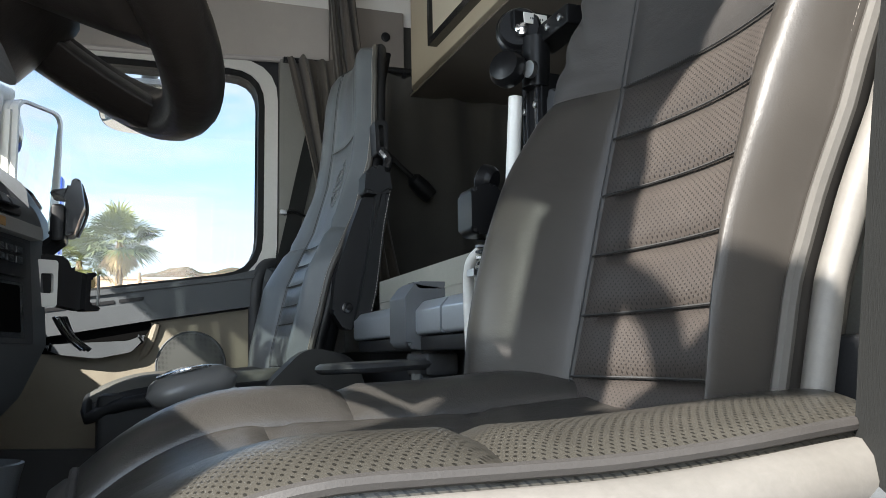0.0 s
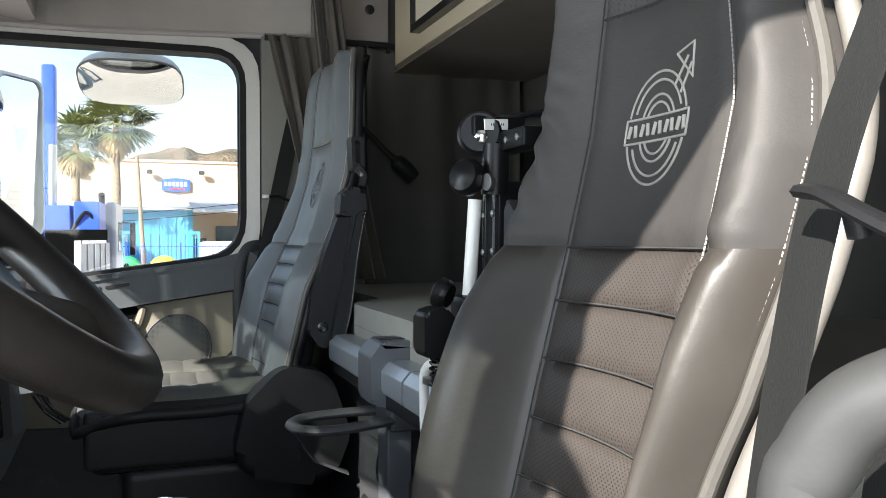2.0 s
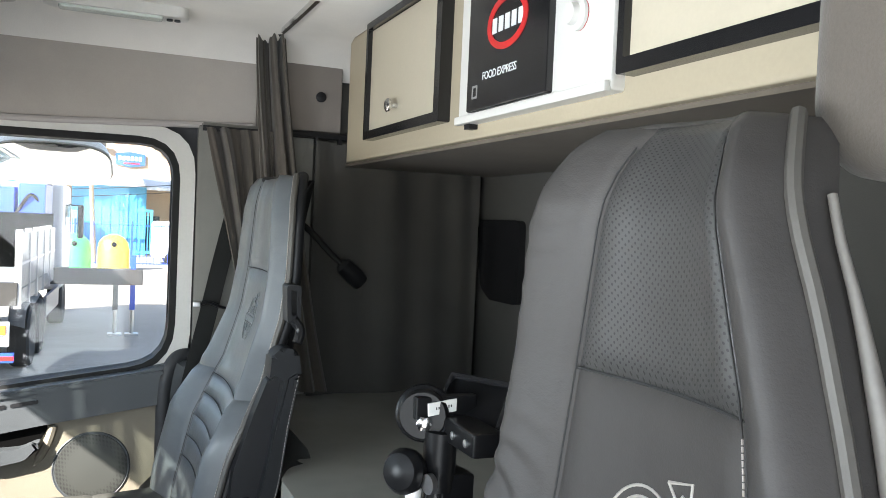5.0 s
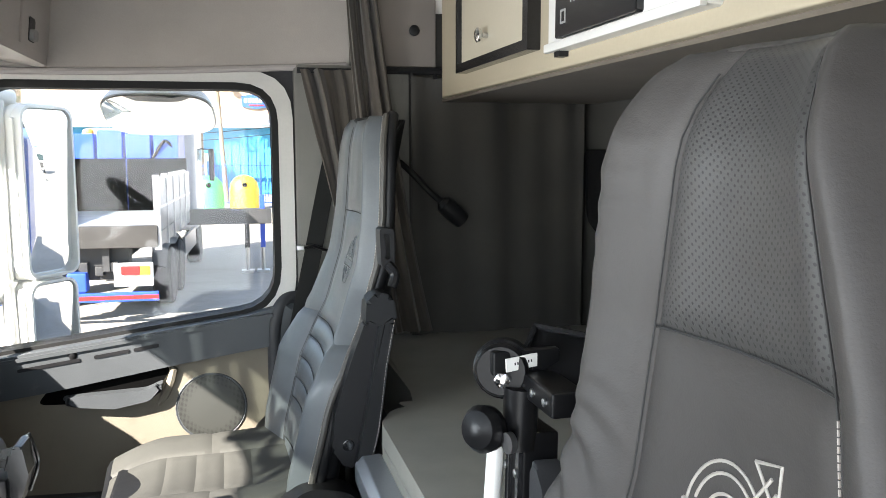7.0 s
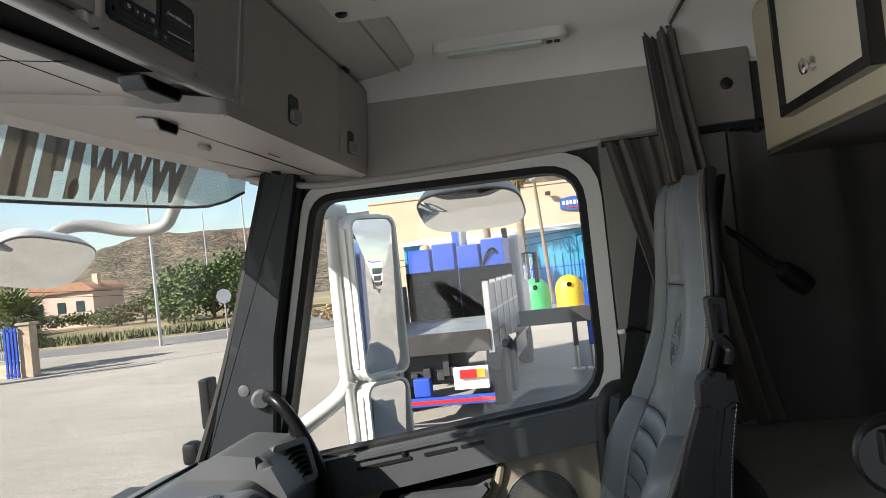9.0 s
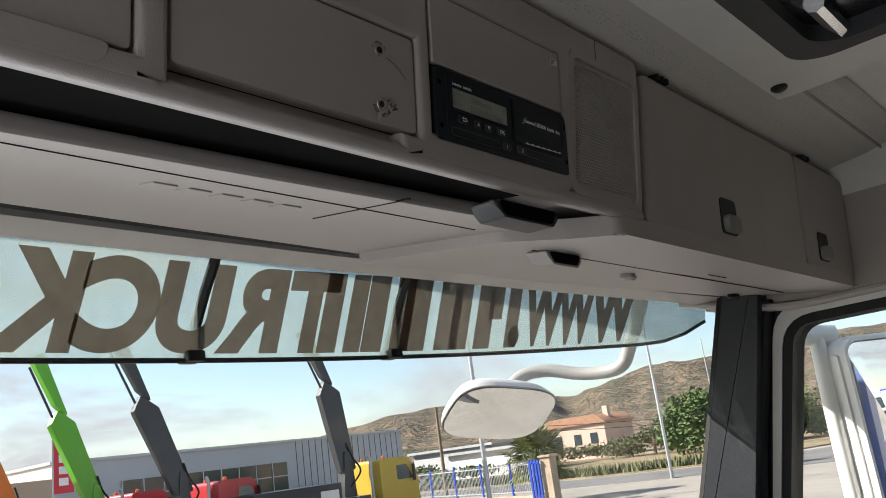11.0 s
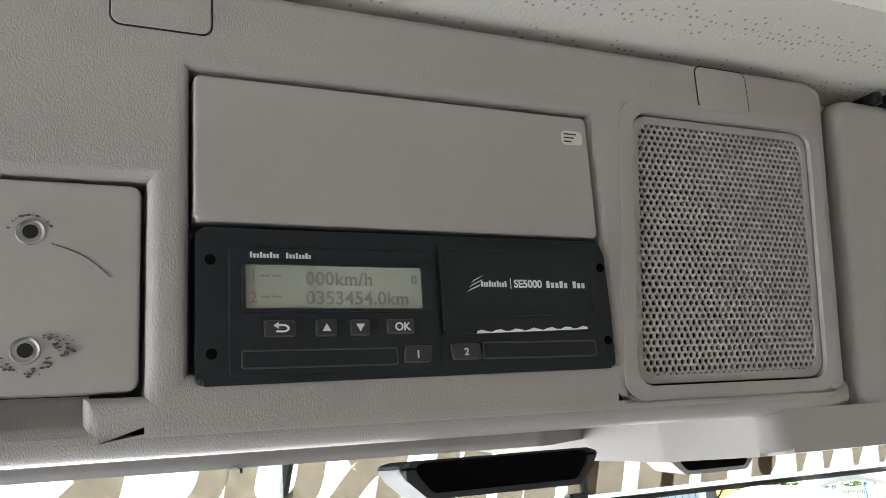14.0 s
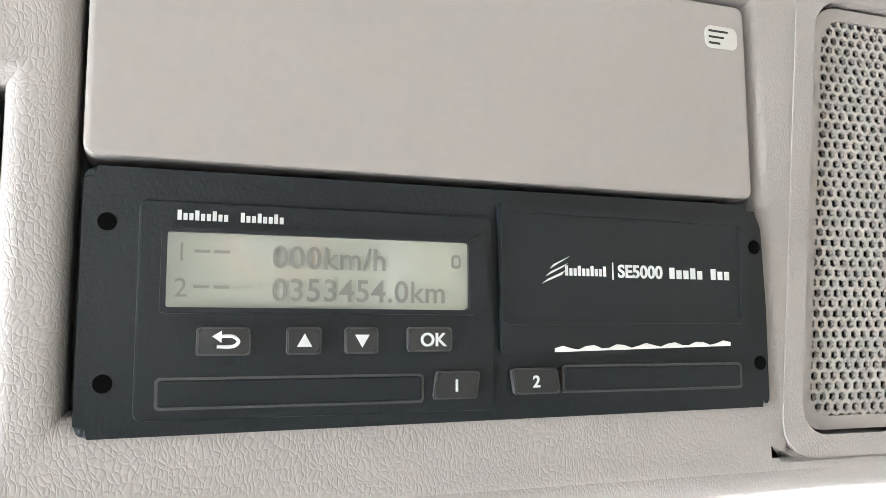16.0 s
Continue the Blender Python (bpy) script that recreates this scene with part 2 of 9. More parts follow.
WALL_FELT = material("charcoal_wall_felt", (0.060, 0.058, 0.052), 0.95, vary=0.12, bump=0.4, grain=500)
PILLAR_FELT = material("grey_pillar_felt", (0.20, 0.196, 0.178), 0.95, vary=0.12, bump=0.4, grain=500)
CREAM = material("cream_cabinet", (0.42, 0.365, 0.265), 0.5, vary=0.05, bump=0.05, scale=3.0)
CREAM_DOOR = material("pale_cabinet_door", (0.52, 0.47, 0.365), 0.4, vary=0.04, bump=0.05)
WHITE_PLASTIC = material("white_plastic", (0.64, 0.63, 0.60), 0.35, vary=0.04, bump=0.05, dirt=(0.55, 0.52, 0.47), dirt_at=(0.65, 0.95))
GREY_PAINT = material("silver_grey_paint", (0.40, 0.43, 0.46), 0.32, metal=0.6, vary=0.06, bump=0.08)
CHROME = material("worn_chrome", (0.7, 0.7, 0.7), 0.15, metal=1.0, vary=0.05, bump=0.0)
STEEL = material("brushed_steel", (0.5, 0.5, 0.5), 0.35, metal=1.0, vary=0.1, bump=0.05)
RUBBER = material("black_rubber", (0.010, 0.010, 0.010), 0.6, vary=0.2, bump=0.2, spec=0.2)
RED_PLASTIC = material("red_plastic", (0.55, 0.02, 0.02), 0.35, vary=0.05, bump=0.0)
BELT = material("grey_belt_webbing", (0.013, 0.0135, 0.013), 0.8, spec=0.2, vary=0.1, bump=0.5, grain=900, stretch=(1, 1, 0.2))
GLASS = glass_pane("window_glass", (0.97, 0.985, 0.98), 0.4)
TINTED = dusty_sheet("tinted_visor", (0.80, 0.85, 0.83), (0.27, 0.315, 0.305), 0.40)
LETTER_FILM = dusty_sheet("brown_letter_film", (0.30, 0.25, 0.22), (0.115, 0.086, 0.071), 0.90)
MIRROR = material("mirror_glass", (0.85, 0.87, 0.88), 0.02, metal=1.0, vary=0.0, bump=0.0)
for mirror_link in list(MIRROR.node_tree.nodes["Principled BSDF"].inputs["Roughness"].links):
    MIRROR.node_tree.links.remove(mirror_link)
MIRROR.node_tree.nodes["Principled BSDF"].inputs["Roughness"].default_value = 0.01

OUTER_WHITE = material("white_cab_paint", (0.78, 0.78, 0.77), 0.3, vary=0.04, bump=0.05)
PILLAR_SLATE = material("dark_slate_trim", (0.021, 0.0245, 0.029), 0.42, spec=0.28, vary=0.12, bump=0.35, grain=450, dirt=(0.085, 0.083, 0.075), dirt_at=(0.6, 0.95))
TUBE_GREY = material("grey_tube_paint", (0.036, 0.036, 0.035), 0.55, vary=0.08, bump=0.1, grain=400)
CUSHION_HOLES = leather("perforated_cushion_leather", (0.042, 0.039, 0.033), 0.32, holes=0.0062, wrinkle=0.45)
for dull in (BLACK_PLASTIC, DARK_PLASTIC, RUBBER, BELT):
    dull.node_tree.nodes["Principled BSDF"].inputs["Specular IOR Level"].default_value = 0.25
DOOR_SLATE = material("dark_door_plastic", (0.058, 0.064, 0.069), 0.46, spec=0.4, vary=0.10, bump=0.35, grain=450, dirt=(0.14, 0.138, 0.125), dirt_at=(0.6, 0.95))
CLAMP_SLATE = material("slate_clamp_plastic", (0.075, 0.080, 0.088), 0.42, vary=0.1, bump=0.2, grain=450)
MOUNT_BLACK = material("anodised_black", (0.006, 0.006, 0.0065), 0.34, vary=0.1, bump=0.05, grain=700, spec=0.16)
KNOB_GREY = material("satin_knob_grey", (0.105, 0.104, 0.102), 0.32, vary=0.06, bump=0.05)
CUSHION_SMOOTH = leather("glossy_cushion_leather", (0.033, 0.031, 0.0285), 0.31, wrinkle=0.42)
# near-black that paints the shade inside holes, slots and gaps
HOLE_SHADE = material("hole_shade", (0.002, 0.002, 0.002), 0.9, vary=0.0, bump=0.0, spec=0.05)
SCUFF = material("dark_scuff", (0.10, 0.095, 0.088), 0.7, vary=0.3)


# ---- building helpers ----
def thing(name, at, label, category, group="", kind=""):
    """An Empty at the base of a thing, to which its parts are tied."""
    e = new(name)
    e.empty_display_size = 0.05
    e.location = at
    return tagged(e, label, category, group, kind)


def smooth(me, angle=40):
    """Smooth shading in which the broad faces keep their own normal and the small ones bend to meet them."""
    me.set_sharp_from_angle(angle=radians(angle))
    if len(me.polygons) > 600:
        return
    limit = math.cos(radians(angle))
    round_vertex = collections.defaultdict(list)
    for f in me.polygons:
        for v in f.vertices:
            round_vertex[v].append((f.normal.copy(), f.area))
    normals = []
    for f in me.polygons:
        for v in f.vertices:
            total = Vector()
            for way, area in round_vertex[v]:
                if way.dot(f.normal) > limit:
                    total += way * area
            normals.append(tuple(total.normalized()) if total.length > 1e-12 else tuple(f.normal))
    me.normals_split_custom_set(normals)


def finish(bm, name, angle=40):
    bmesh.ops.recalc_face_normals(bm, faces=bm.faces)
    me = bpy.data.meshes.new(name)
    bm.to_mesh(me)
    bm.free()
    smooth(me, angle)
    return me


def part(name, bm, mat, parent=None, label="", angle=40):
    """Links a bmesh, in world coordinates, as one mesh object under a thing or a part."""
    ob = new(name, finish(bm, name, angle))
    ob.data.materials.append(mat)
    if parent is not None:
        ob.parent = parent
        base = parent.matrix_basis if parent.parent is None else parent.parent.matrix_basis @ parent.matrix_parent_inverse @ parent.matrix_basis
        ob.matrix_parent_inverse = base.inverted()
    return tagged(ob, label)


def part_each(name, bm, mat, parent):
    """Links each loose piece of a bmesh as a part of its own."""
    left = set(bm.verts)
    while left:
        todo, island = [left.pop()], set()
        while todo:
            v = todo.pop()
            island.add(v)
            for e in v.link_edges:
                w = e.other_vert(v)
                if w in left:
                    left.discard(w)
                    todo.append(w)
        one, twin = bmesh.new(), {}
        for v in island:
            twin[v] = one.verts.new(v.co)
        for f in {f for v in island for f in v.link_faces}:
            one.faces.new([twin[v] for v in f.verts])
        part(name, one, mat, parent, angle=20)
    bm.free()


def solo(name, bm, mat, label, category="", kind="", group="", angle=40):
    return tagged(part(name, bm, mat, None, "", angle), label, category, group, kind)


def add_box(bm, x0, x1, y0, y1, z0, z1, bevel=0.0, seg=2, m=None):
    made = bmesh.ops.create_cube(bm, size=1.0)["verts"]
    bmesh.ops.scale(bm, vec=(abs(x1 - x0), abs(y1 - y0), abs(z1 - z0)), verts=made)
    bmesh.ops.translate(bm, vec=((x0 + x1) / 2, (y0 + y1) / 2, (z0 + z1) / 2), verts=made)
    if bevel:
        edges = list({e for v in made for e in v.link_edges})
        r = bmesh.ops.bevel(bm, geom=edges, offset=bevel, segments=seg, profile=0.5, affect="EDGES")
        made = list({v for f in r["faces"] for v in f.verts} | {v for v in made if v.is_valid})
    if m is not None:
        bmesh.ops.transform(bm, matrix=m, verts=made)
    return made


def box(*a, **k):
    bm = bmesh.new()
    add_box(bm, *a, **k)
    return bm


def rounded(w, h, r, seg=5, cx=0.0, cy=0.0):
    """A rounded rectangle as a list of 2D points, anticlockwise."""
    out = []
    for sx, sy, a0 in ((1, 1, 0), (-1, 1, 90), (-1, -1, 180), (1, -1, 270)):
        for i in range(seg + 1):
            a = radians(a0 + 90 * i / seg)
            out.append((cx + sx * (w / 2 - r) + r * math.cos(a), cy + sy * (h / 2 - r) + r * math.sin(a)))
    return out


def round_corners(poly, radii, seg=5):
    """A polygon with each corner rounded by its radius."""
    out, n = [], len(poly)
    for i in range(n):
        p, a, b = Vector(poly[i]), Vector(poly[i - 1]), Vector(poly[(i + 1) % n])
        r = radii[i] if isinstance(radii, (list, tuple)) else radii
        if r <= 0:
            out.append(tuple(p))
            continue
        da, db = (a - p).normalized(), (b - p).normalized()
        half = math.acos(max(-1, min(1, da.dot(db)))) / 2
        d = min(r / math.tan(half), (a - p).length * 0.49, (b - p).length * 0.49)
        for k in range(seg + 1):
            s = k / seg
            q = (1 - s) ** 2 * (p + da * d) + 2 * s * (1 - s) * p + s * s * (p + db * d)
            out.append(tuple(q))
    return out


def put(p, axis, d):
    """A 2D point at depth d along an axis: x (y, z), y (x, z) or z (x, y)."""
    return (d, p[0], p[1]) if axis == "x" else (p[0], d, p[1]) if axis == "y" else (p[0], p[1], d)


def add_prism(bm, poly, axis, d0, d1, bevel=0.0, seg=2):
    lo = [bm.verts.new(put(p, axis, d0)) for p in poly]
    hi = [bm.verts.new(put(p, axis, d1)) for p in poly]
    n = len(poly)
    caps = [bm.faces.new(lo[::-1]), bm.faces.new(hi)]
    for i in range(n):
        bm.faces.new((lo[i], lo[(i + 1) % n], hi[(i + 1) % n], hi[i]))
    if bevel:
        edges = [e for f in caps for e in f.edges]
        bmesh.ops.bevel(bm, geom=edges, offset=bevel, segments=seg, profile=0.5, affect="EDGES")
    return lo + hi


def prism(*a, **k):
    bm = bmesh.new()
    add_prism(bm, *a, **k)
    return bm


def add_ring(bm, outer, inner, axis, d0, d1):
    """A frame: the prism of outer with the hole inner; both have as many points."""
    rows = [[bm.verts.new(put(p, axis, d)) for p in poly] for poly, d in ((outer, d0), (outer, d1), (inner, d1), (inner, d0))]
    n = len(outer)
    for k in range(4):
        a, b = rows[k], rows[(k + 1) % 4]
        for i in range(n):
            bm.faces.new((a[i], a[(i + 1) % n], b[(i + 1) % n], b[i]))


def ring(*a):
    bm = bmesh.new()
    add_ring(bm, *a)
    return bm


def spline(pts, steps=8, closed=False):
    """Catmull-Rom points through pts."""
    p = [Vector(q) for q in pts]
    out, n = [], len(p)
    for i in range(n if closed else n - 1):
        a, b, c, d = (p[(i - 1) % n], p[i], p[(i + 1) % n], p[(i + 2) % n]) if closed else (p[max(i - 1, 0)], p[i], p[i + 1], p[min(i + 2, n - 1)])
        for k in range(steps):
            t = k / steps
            out.append(0.5 * ((2 * b) + (c - a) * t + (2 * a - 5 * b + 4 * c - d) * t * t + (3 * b - a - 3 * c + d) * t ** 3))
    if not closed:
        out.append(p[-1])
    return out


def add_tube(bm, pts, r, sides=10, closed=False, flat=1.0):
    """A swept tube; r: a radius or one per point; flat squeezes it along its second axis."""
    pts = [Vector(q) for q in pts]
    n = len(pts)
    rows, side = [], None
    for i, p in enumerate(pts):
        a, b = (pts[i - 1], pts[(i + 1) % n]) if closed else (pts[max(i - 1, 0)], pts[min(i + 1, n - 1)])
        way = (b - a).normalized()
        if side is None:
            side = way.orthogonal().normalized() if abs(way.z) > 0.9 else way.cross(Vector((0, 0, 1))).normalized()
        side = (side - way * side.dot(way)).normalized()
        up = way.cross(side)
        q = r[i] if isinstance(r, (list, tuple)) else r
        rows.append([bm.verts.new(p + q * (math.cos(2 * math.pi * k / sides) * side + flat * math.sin(2 * math.pi * k / sides) * up)) for k in range(sides)])
    for i in range(n if closed else n - 1):
        a, b = rows[i], rows[(i + 1) % n]
        for k in range(sides):
            bm.faces.new((a[k], a[(k + 1) % sides], b[(k + 1) % sides], b[k]))
    if not closed:
        bm.faces.new(rows[0][::-1])
        bm.faces.new(rows[-1])


def tube(*a, **k):
    bm = bmesh.new()
    add_tube(bm, *a, **k)
    return bm


def add_lathe(bm, profile, m, sides=20):
    """Turns (radius, height) pairs round the z axis of the pose m."""
    rows = []
    for r, h in profile:
        rows.append([bm.verts.new(m @ Vector((r * math.cos(2 * math.pi * k / sides), r * math.sin(2 * math.pi * k / sides), h))) for k in range(sides)])
    for a, b in zip(rows, rows[1:]):
        for k in range(sides):
            bm.faces.new((a[k], a[(k + 1) % sides], b[(k + 1) % sides], b[k]))
    bm.faces.new(rows[0][::-1])
    bm.faces.new(rows[-1])


def lathe(*a, **k):
    bm = bmesh.new()
    add_lathe(bm, *a, **k)
    return bm


def aim(at, way):
    """A pose at a place whose z axis points along way."""
    return Matrix.Translation(at) @ Vector(way).to_track_quat("Z", "Y").to_matrix().to_4x4()


def add_grid(bm, fn, nu, nv, wrap=False):
    """A sheet fn(u, v), u and v from 0 to 1."""
    rows = [[bm.verts.new(fn(i / nu, j / nv)) for i in range(nu if wrap else nu + 1)] for j in range(nv + 1)]
    for j in range(nv):
        for i in range(nu):
            k = (i + 1) % nu if wrap else i + 1
            bm.faces.new((rows[j][i], rows[j][k], rows[j + 1][k], rows[j + 1][i]))
    return rows


def slab(fn, nu, nv, thick):
    """A sheet with thickness: fn(u, v, d) gives the surface at depth d below it."""
    bm = bmesh.new()
    top = add_grid(bm, lambda u, v: fn(u, v, 0.0), nu, nv)
    low = add_grid(bm, lambda u, v: fn(u, v, thick), nu, nv)
    rim = [(j, 0) for j in range(nv)] + [(nv, i) for i in range(nu)] + [(j, nu) for j in range(nv, 0, -1)] + [(0, i) for i in range(nu, 0, -1)]
    for k in range(len(rim)):
        (a, b), (c, d) = rim[k], rim[(k + 1) % len(rim)]
        bm.faces.new((top[a][b], low[a][b], low[c][d], top[c][d]))
    return bm


def lerp(table, x):
    return float(np.interp(x, [p[0] for p in table], [p[1] for p in table]))


def easy(t):
    t = max(0.0, min(1.0, t))
    return t * t * (3 - 2 * t)


def text_mesh(words, size, depth, m, spacing=1.0, shear=0.0, bold=0.0):
    """Built-in font as a bmesh, in the x-y plane of the pose m."""
    c = bpy.data.curves.new("words", "FONT")
    c.body, c.size, c.extrude, c.space_character, c.shear, c.offset = words, size, depth, spacing, shear, bold
    c.align_x = "LEFT"
    o = bpy.data.objects.new("words", c)
    scene.collection.objects.link(o)
    me = bpy.data.meshes.new_from_object(o.evaluated_get(bpy.context.evaluated_depsgraph_get()))
    bm = bmesh.new()
    bm.from_mesh(me)
    bpy.data.objects.remove(o)
    bpy.data.curves.remove(c)
    bpy.data.meshes.remove(me)
    bmesh.ops.transform(bm, matrix=m, verts=bm.verts)
    return bm


# ---- the cab: shell ----
W = 1.07  # half the inner width
tagged(part("floor", box(-0.70, 1.30, -1.12, 1.12, 0.16, 0.22), RUBBER), "black ribbed rubber mat on the cab floor", kind="structure")
solo("wall_rear", box(1.28, 1.34, -1.13, 1.13, 0.16, 1.86), WALL_FELT, "charcoal felt rear wall of the sleeper", kind="structure")
solo("wall_right", box(0.60, 1.28, W, W + 0.06, 0.16, 1.86), WALL_FELT, "charcoal felt side wall beside the bunk", kind="structure")
solo("wall_left", box(0.62, 1.28, -W - 0.06, -W, 0.16, 1.86), WALL_FELT, "charcoal felt side wall behind the driver", kind="structure")
solo("wall_firewall", box(-0.72, -0.66, -1.13, 1.13, 0.16, 0.86), DARK_PLASTIC, "dark front bulkhead under the dash", kind="structure")
solo("wall_left_sill", box(-0.75, 0.62, -W - 0.06, -W, 0.16, 0.30), DARK_PLASTIC, "dark door sill at the driver's door", kind="structure")
solo("wall_left_header", box(-0.30, 0.62, -W + 0.008, -W + 0.03, 1.606, 1.86), HEADER_CLOTH, "taupe cloth header over the driver's door", kind="structure")
solo("wall_front_header", slab(lambda u, v, d: (-0.238 - 0.12 * (1 - (-1.04 + 2.08 * u) ** 2) - d, -1.09 + 2.18 * u, 1.618 - 0.03 * (-1.04 + 2.08 * u) ** 2 + 0.24 * v), 24, 2, 0.06), TAUPE, "taupe header above the windscreen", kind="structure")


def ceiling():
    """The headliner, coved down to the side walls, one sheet with thickness."""
    half = [(W + 0.02, 1.66), (W - 0.005, 1.72), (W - 0.05, 1.77), (W - 0.13, 1.797), (0.55, 1.80)]
    prof = half + [(-y, max(z, 1.735)) for y, z in half[::-1]]
    outer = [(y * 1.05, z + 0.06) for y, z in prof]
    return prism(prof + outer[::-1], "x", -0.40, 1.28)


solo("ceiling", ceiling(), HEADLINER, "pale grey cloth headliner with coved edges", kind="structure", angle=60)


def header_right():
    bm = bmesh.new()
    poly = round_corners([(-0.30, 1.575), (-0.02, 1.548), (0.25, 1.555), (0.66, 1.575), (0.66, 1.78), (-0.30, 1.78)], [0, 0.2, 0.2, 0, 0, 0])
    add_prism(bm, poly, "y", W - 0.012, W + 0.06, 0.006)
    return bm


solo("wall_right_header", header_right(), HEADER_CLOTH, "taupe cloth header panel over the passenger window", kind="structure")
solo("trim_header", tube(spline([(-0.34, W - 0.03, 1.60), (-0.16, W - 0.03, 1.552), (0.0, W - 0.018, 1.548), (0.25, W - 0.016, 1.555), (0.65, W - 0.016, 1.575)], 6), 0.008, 8),
     TAUPE_SMOOTH, "pale lip along the lower edge of the header", kind="structure")


PALE_TRIM = material("pale_trim_plastic", (0.55, 0.54, 0.51), 0.5, vary=0.05, bump=0.2)


def door():
    """The passenger door with its window, trim panel, armrest and speaker."""
    d = thing("door_1", (0.1, W, 0.3), "closed passenger door with slate sill and beige lower trim", "door", kind="structure")
    hole = round_corners([(0.470, 1.515), (-0.135, 1.512), (-0.285, 0.905), (0.470, 1.003)], [0.075, 0.05, 0.03, 0.10])
    big = round_corners([(0.60, 1.60), (-0.20, 1.60), (-0.42, 0.22), (0.60, 0.22)], [0.002] * 4)
    part("door_shell", ring(big, hole, "y", W + 0.01, W + 0.05), DARK_PLASTIC, d)
    wide = round_corners([(0.486, 1.532), (-0.150, 1.529), (-0.304, 0.888), (0.486, 0.988)], [0.095, 0.07, 0.04, 0.12])
    part("window_seal", ring(wide, hole, "y", W - 0.012, W + 0.055), RUBBER, d, "black rubber window seal")
    pale = round_corners([(0.520, 1.560), (-0.163, 1.556), (-0.322, 0.865), (0.520, 0.962)], [0.11, 0.08, 0.04, 0.12])
    part("window_surround", ring(pale, wide, "y", W - 0.016, W + 0.05), PALE_TRIM, d, "pale grey window surround")
    pane = part("window_pane", prism(hole, "y", W + 0.028, W + 0.032), GLASS, d, "clear side window glass")
    pane.visible_shadow = False
    # sill: a slate band that rises to the rear
    sill = round_corners([(0.535, 1.02), (0.40, 0.985), (-0.30, 0.895), (-0.33, 0.795), (-0.04, 0.832), (0.228, 0.876), (0.43, 0.905), (0.535, 0.92)], [0.04, 0.1, 0.02, 0.03, 0.1, 0.05, 0.1, 0.02])
    part("sill_panel", prism(sill, "y", W - 0.048, W + 0.012, 0.016, 4), DOOR_SLATE, d, "grey plastic window sill")
    ledge = round_corners([(0.46, 0.990), (-0.27, 0.892), (-0.27, 0.884), (0.46, 0.980)], 0.003)
    part("sill_ledge", prism(ledge, "y", W - 0.054, W - 0.03, 0.003), DOOR_SLATE, d, "raised lip along the sill")
    for x0, x1 in ((-0.10, 0.03), (0.06, 0.135), (0.145, 0.20)):
        slot = round_corners([(x1, 0.896 + 0.134 * x1 + 0.008), (x0, 0.896 + 0.134 * x0 + 0.008), (x0, 0.896 + 0.134 * x0), (x1, 0.896 + 0.134 * x1)], 0.003)
        part("sill_vent_slot", prism(slot, "y", W - 0.0505, W - 0.03), BLACK_PLASTIC, d)
    part("lock_button", lathe([(0.010, 0), (0.010, 0.014), (0.006, 0.02)], aim((0.015, W - 0.04, 0.906), (0, -0.4, 1)), 12), BLACK_PLASTIC, d)
    # pull recess under the sill, with the rounded armrest lobe below it
    rec = round_corners([(0.228, 0.874), (-0.045, 0.831), (-0.07, 0.800), (0.06, 0.795), (0.19, 0.812)], [0.012, 0.02, 0.02, 0.05, 0.03])
    # flat near-black plate paints the shade inside the recess
    part("pull_recess", prism(rec, "y", W - 0.031, W - 0.020, 0.002), HOLE_SHADE, d, "pull recess with its shade painted near-black")
    lobe = round_corners([(0.216, 0.846), (0.168, 0.826), (0.05, 0.822), (-0.022, 0.818), (0.02, 0.796), (0.10, 0.786), (0.178, 0.800)], [0.008, 0.05, 0.08, 0.01, 0.03, 0.06, 0.04])
    part("armrest", prism(lobe, "y", W - 0.060, W + 0.01, 0.016, 4), DOOR_SLATE, d, "grey padded armrest lobe")
    low = round_corners([(0.535, 0.915), (0.43, 0.90), (0.228, 0.872), (-0.04, 0.828), (-0.35, 0.80), (-0.35, 0.30), (0.535, 0.30)], [0.01, 0.05, 0.05, 0.05, 0.01, 0.05, 0.05])
    part("lower_panel", prism(low, "y", W - 0.028, W + 0.012, 0.010), BEIGE_DOOR, d, "stained beige cloth lower panel")
    pocket = round_corners([(-0.36, 0.60), (0.10, 0.58), (0.42, 0.52), (0.50, 0.32), (-0.36, 0.32)], [0.02, 0.05, 0.05, 0.03, 0.03])
    part("door_pocket", prism(pocket, "y", W - 0.05, W + 0.0, 0.012), DARK_PLASTIC, d, "dark plastic door pocket")
    spk = part("speaker_rim", lathe([(0.0, 0), (0.082, 0.0), (0.083, 0.003), (0.081, 0.005), (0.0785, 0.003), (0.0, 0.003)], aim((0.312, W - 0.0265, 0.766), (0, -1, 0)), 40), DOOR_SLATE, d)
    part("speaker_grille", lathe([(0.0, 0), (0.077, 0.0), (0.0765, 0.003), (0.04, 0.0045), (0.0, 0.005)], aim((0.312, W - 0.029, 0.766), (0, -1, 0)), 40), GRILLE, spk, "round perforated speaker grille")
    fold = tube(spline([(0.231, W - 0.032, 0.870), (0.222, W - 0.030, 0.835), (0.206, W - 0.027, 0.80), (0.190, W - 0.024, 0.775)], 6), [0.003] + [0.010] * 13 + [0.007, 0.006, 0.005, 0.004, 0.002], 8)
    part("cloth_fold", fold, BEIGE_DOOR, d)
    return d


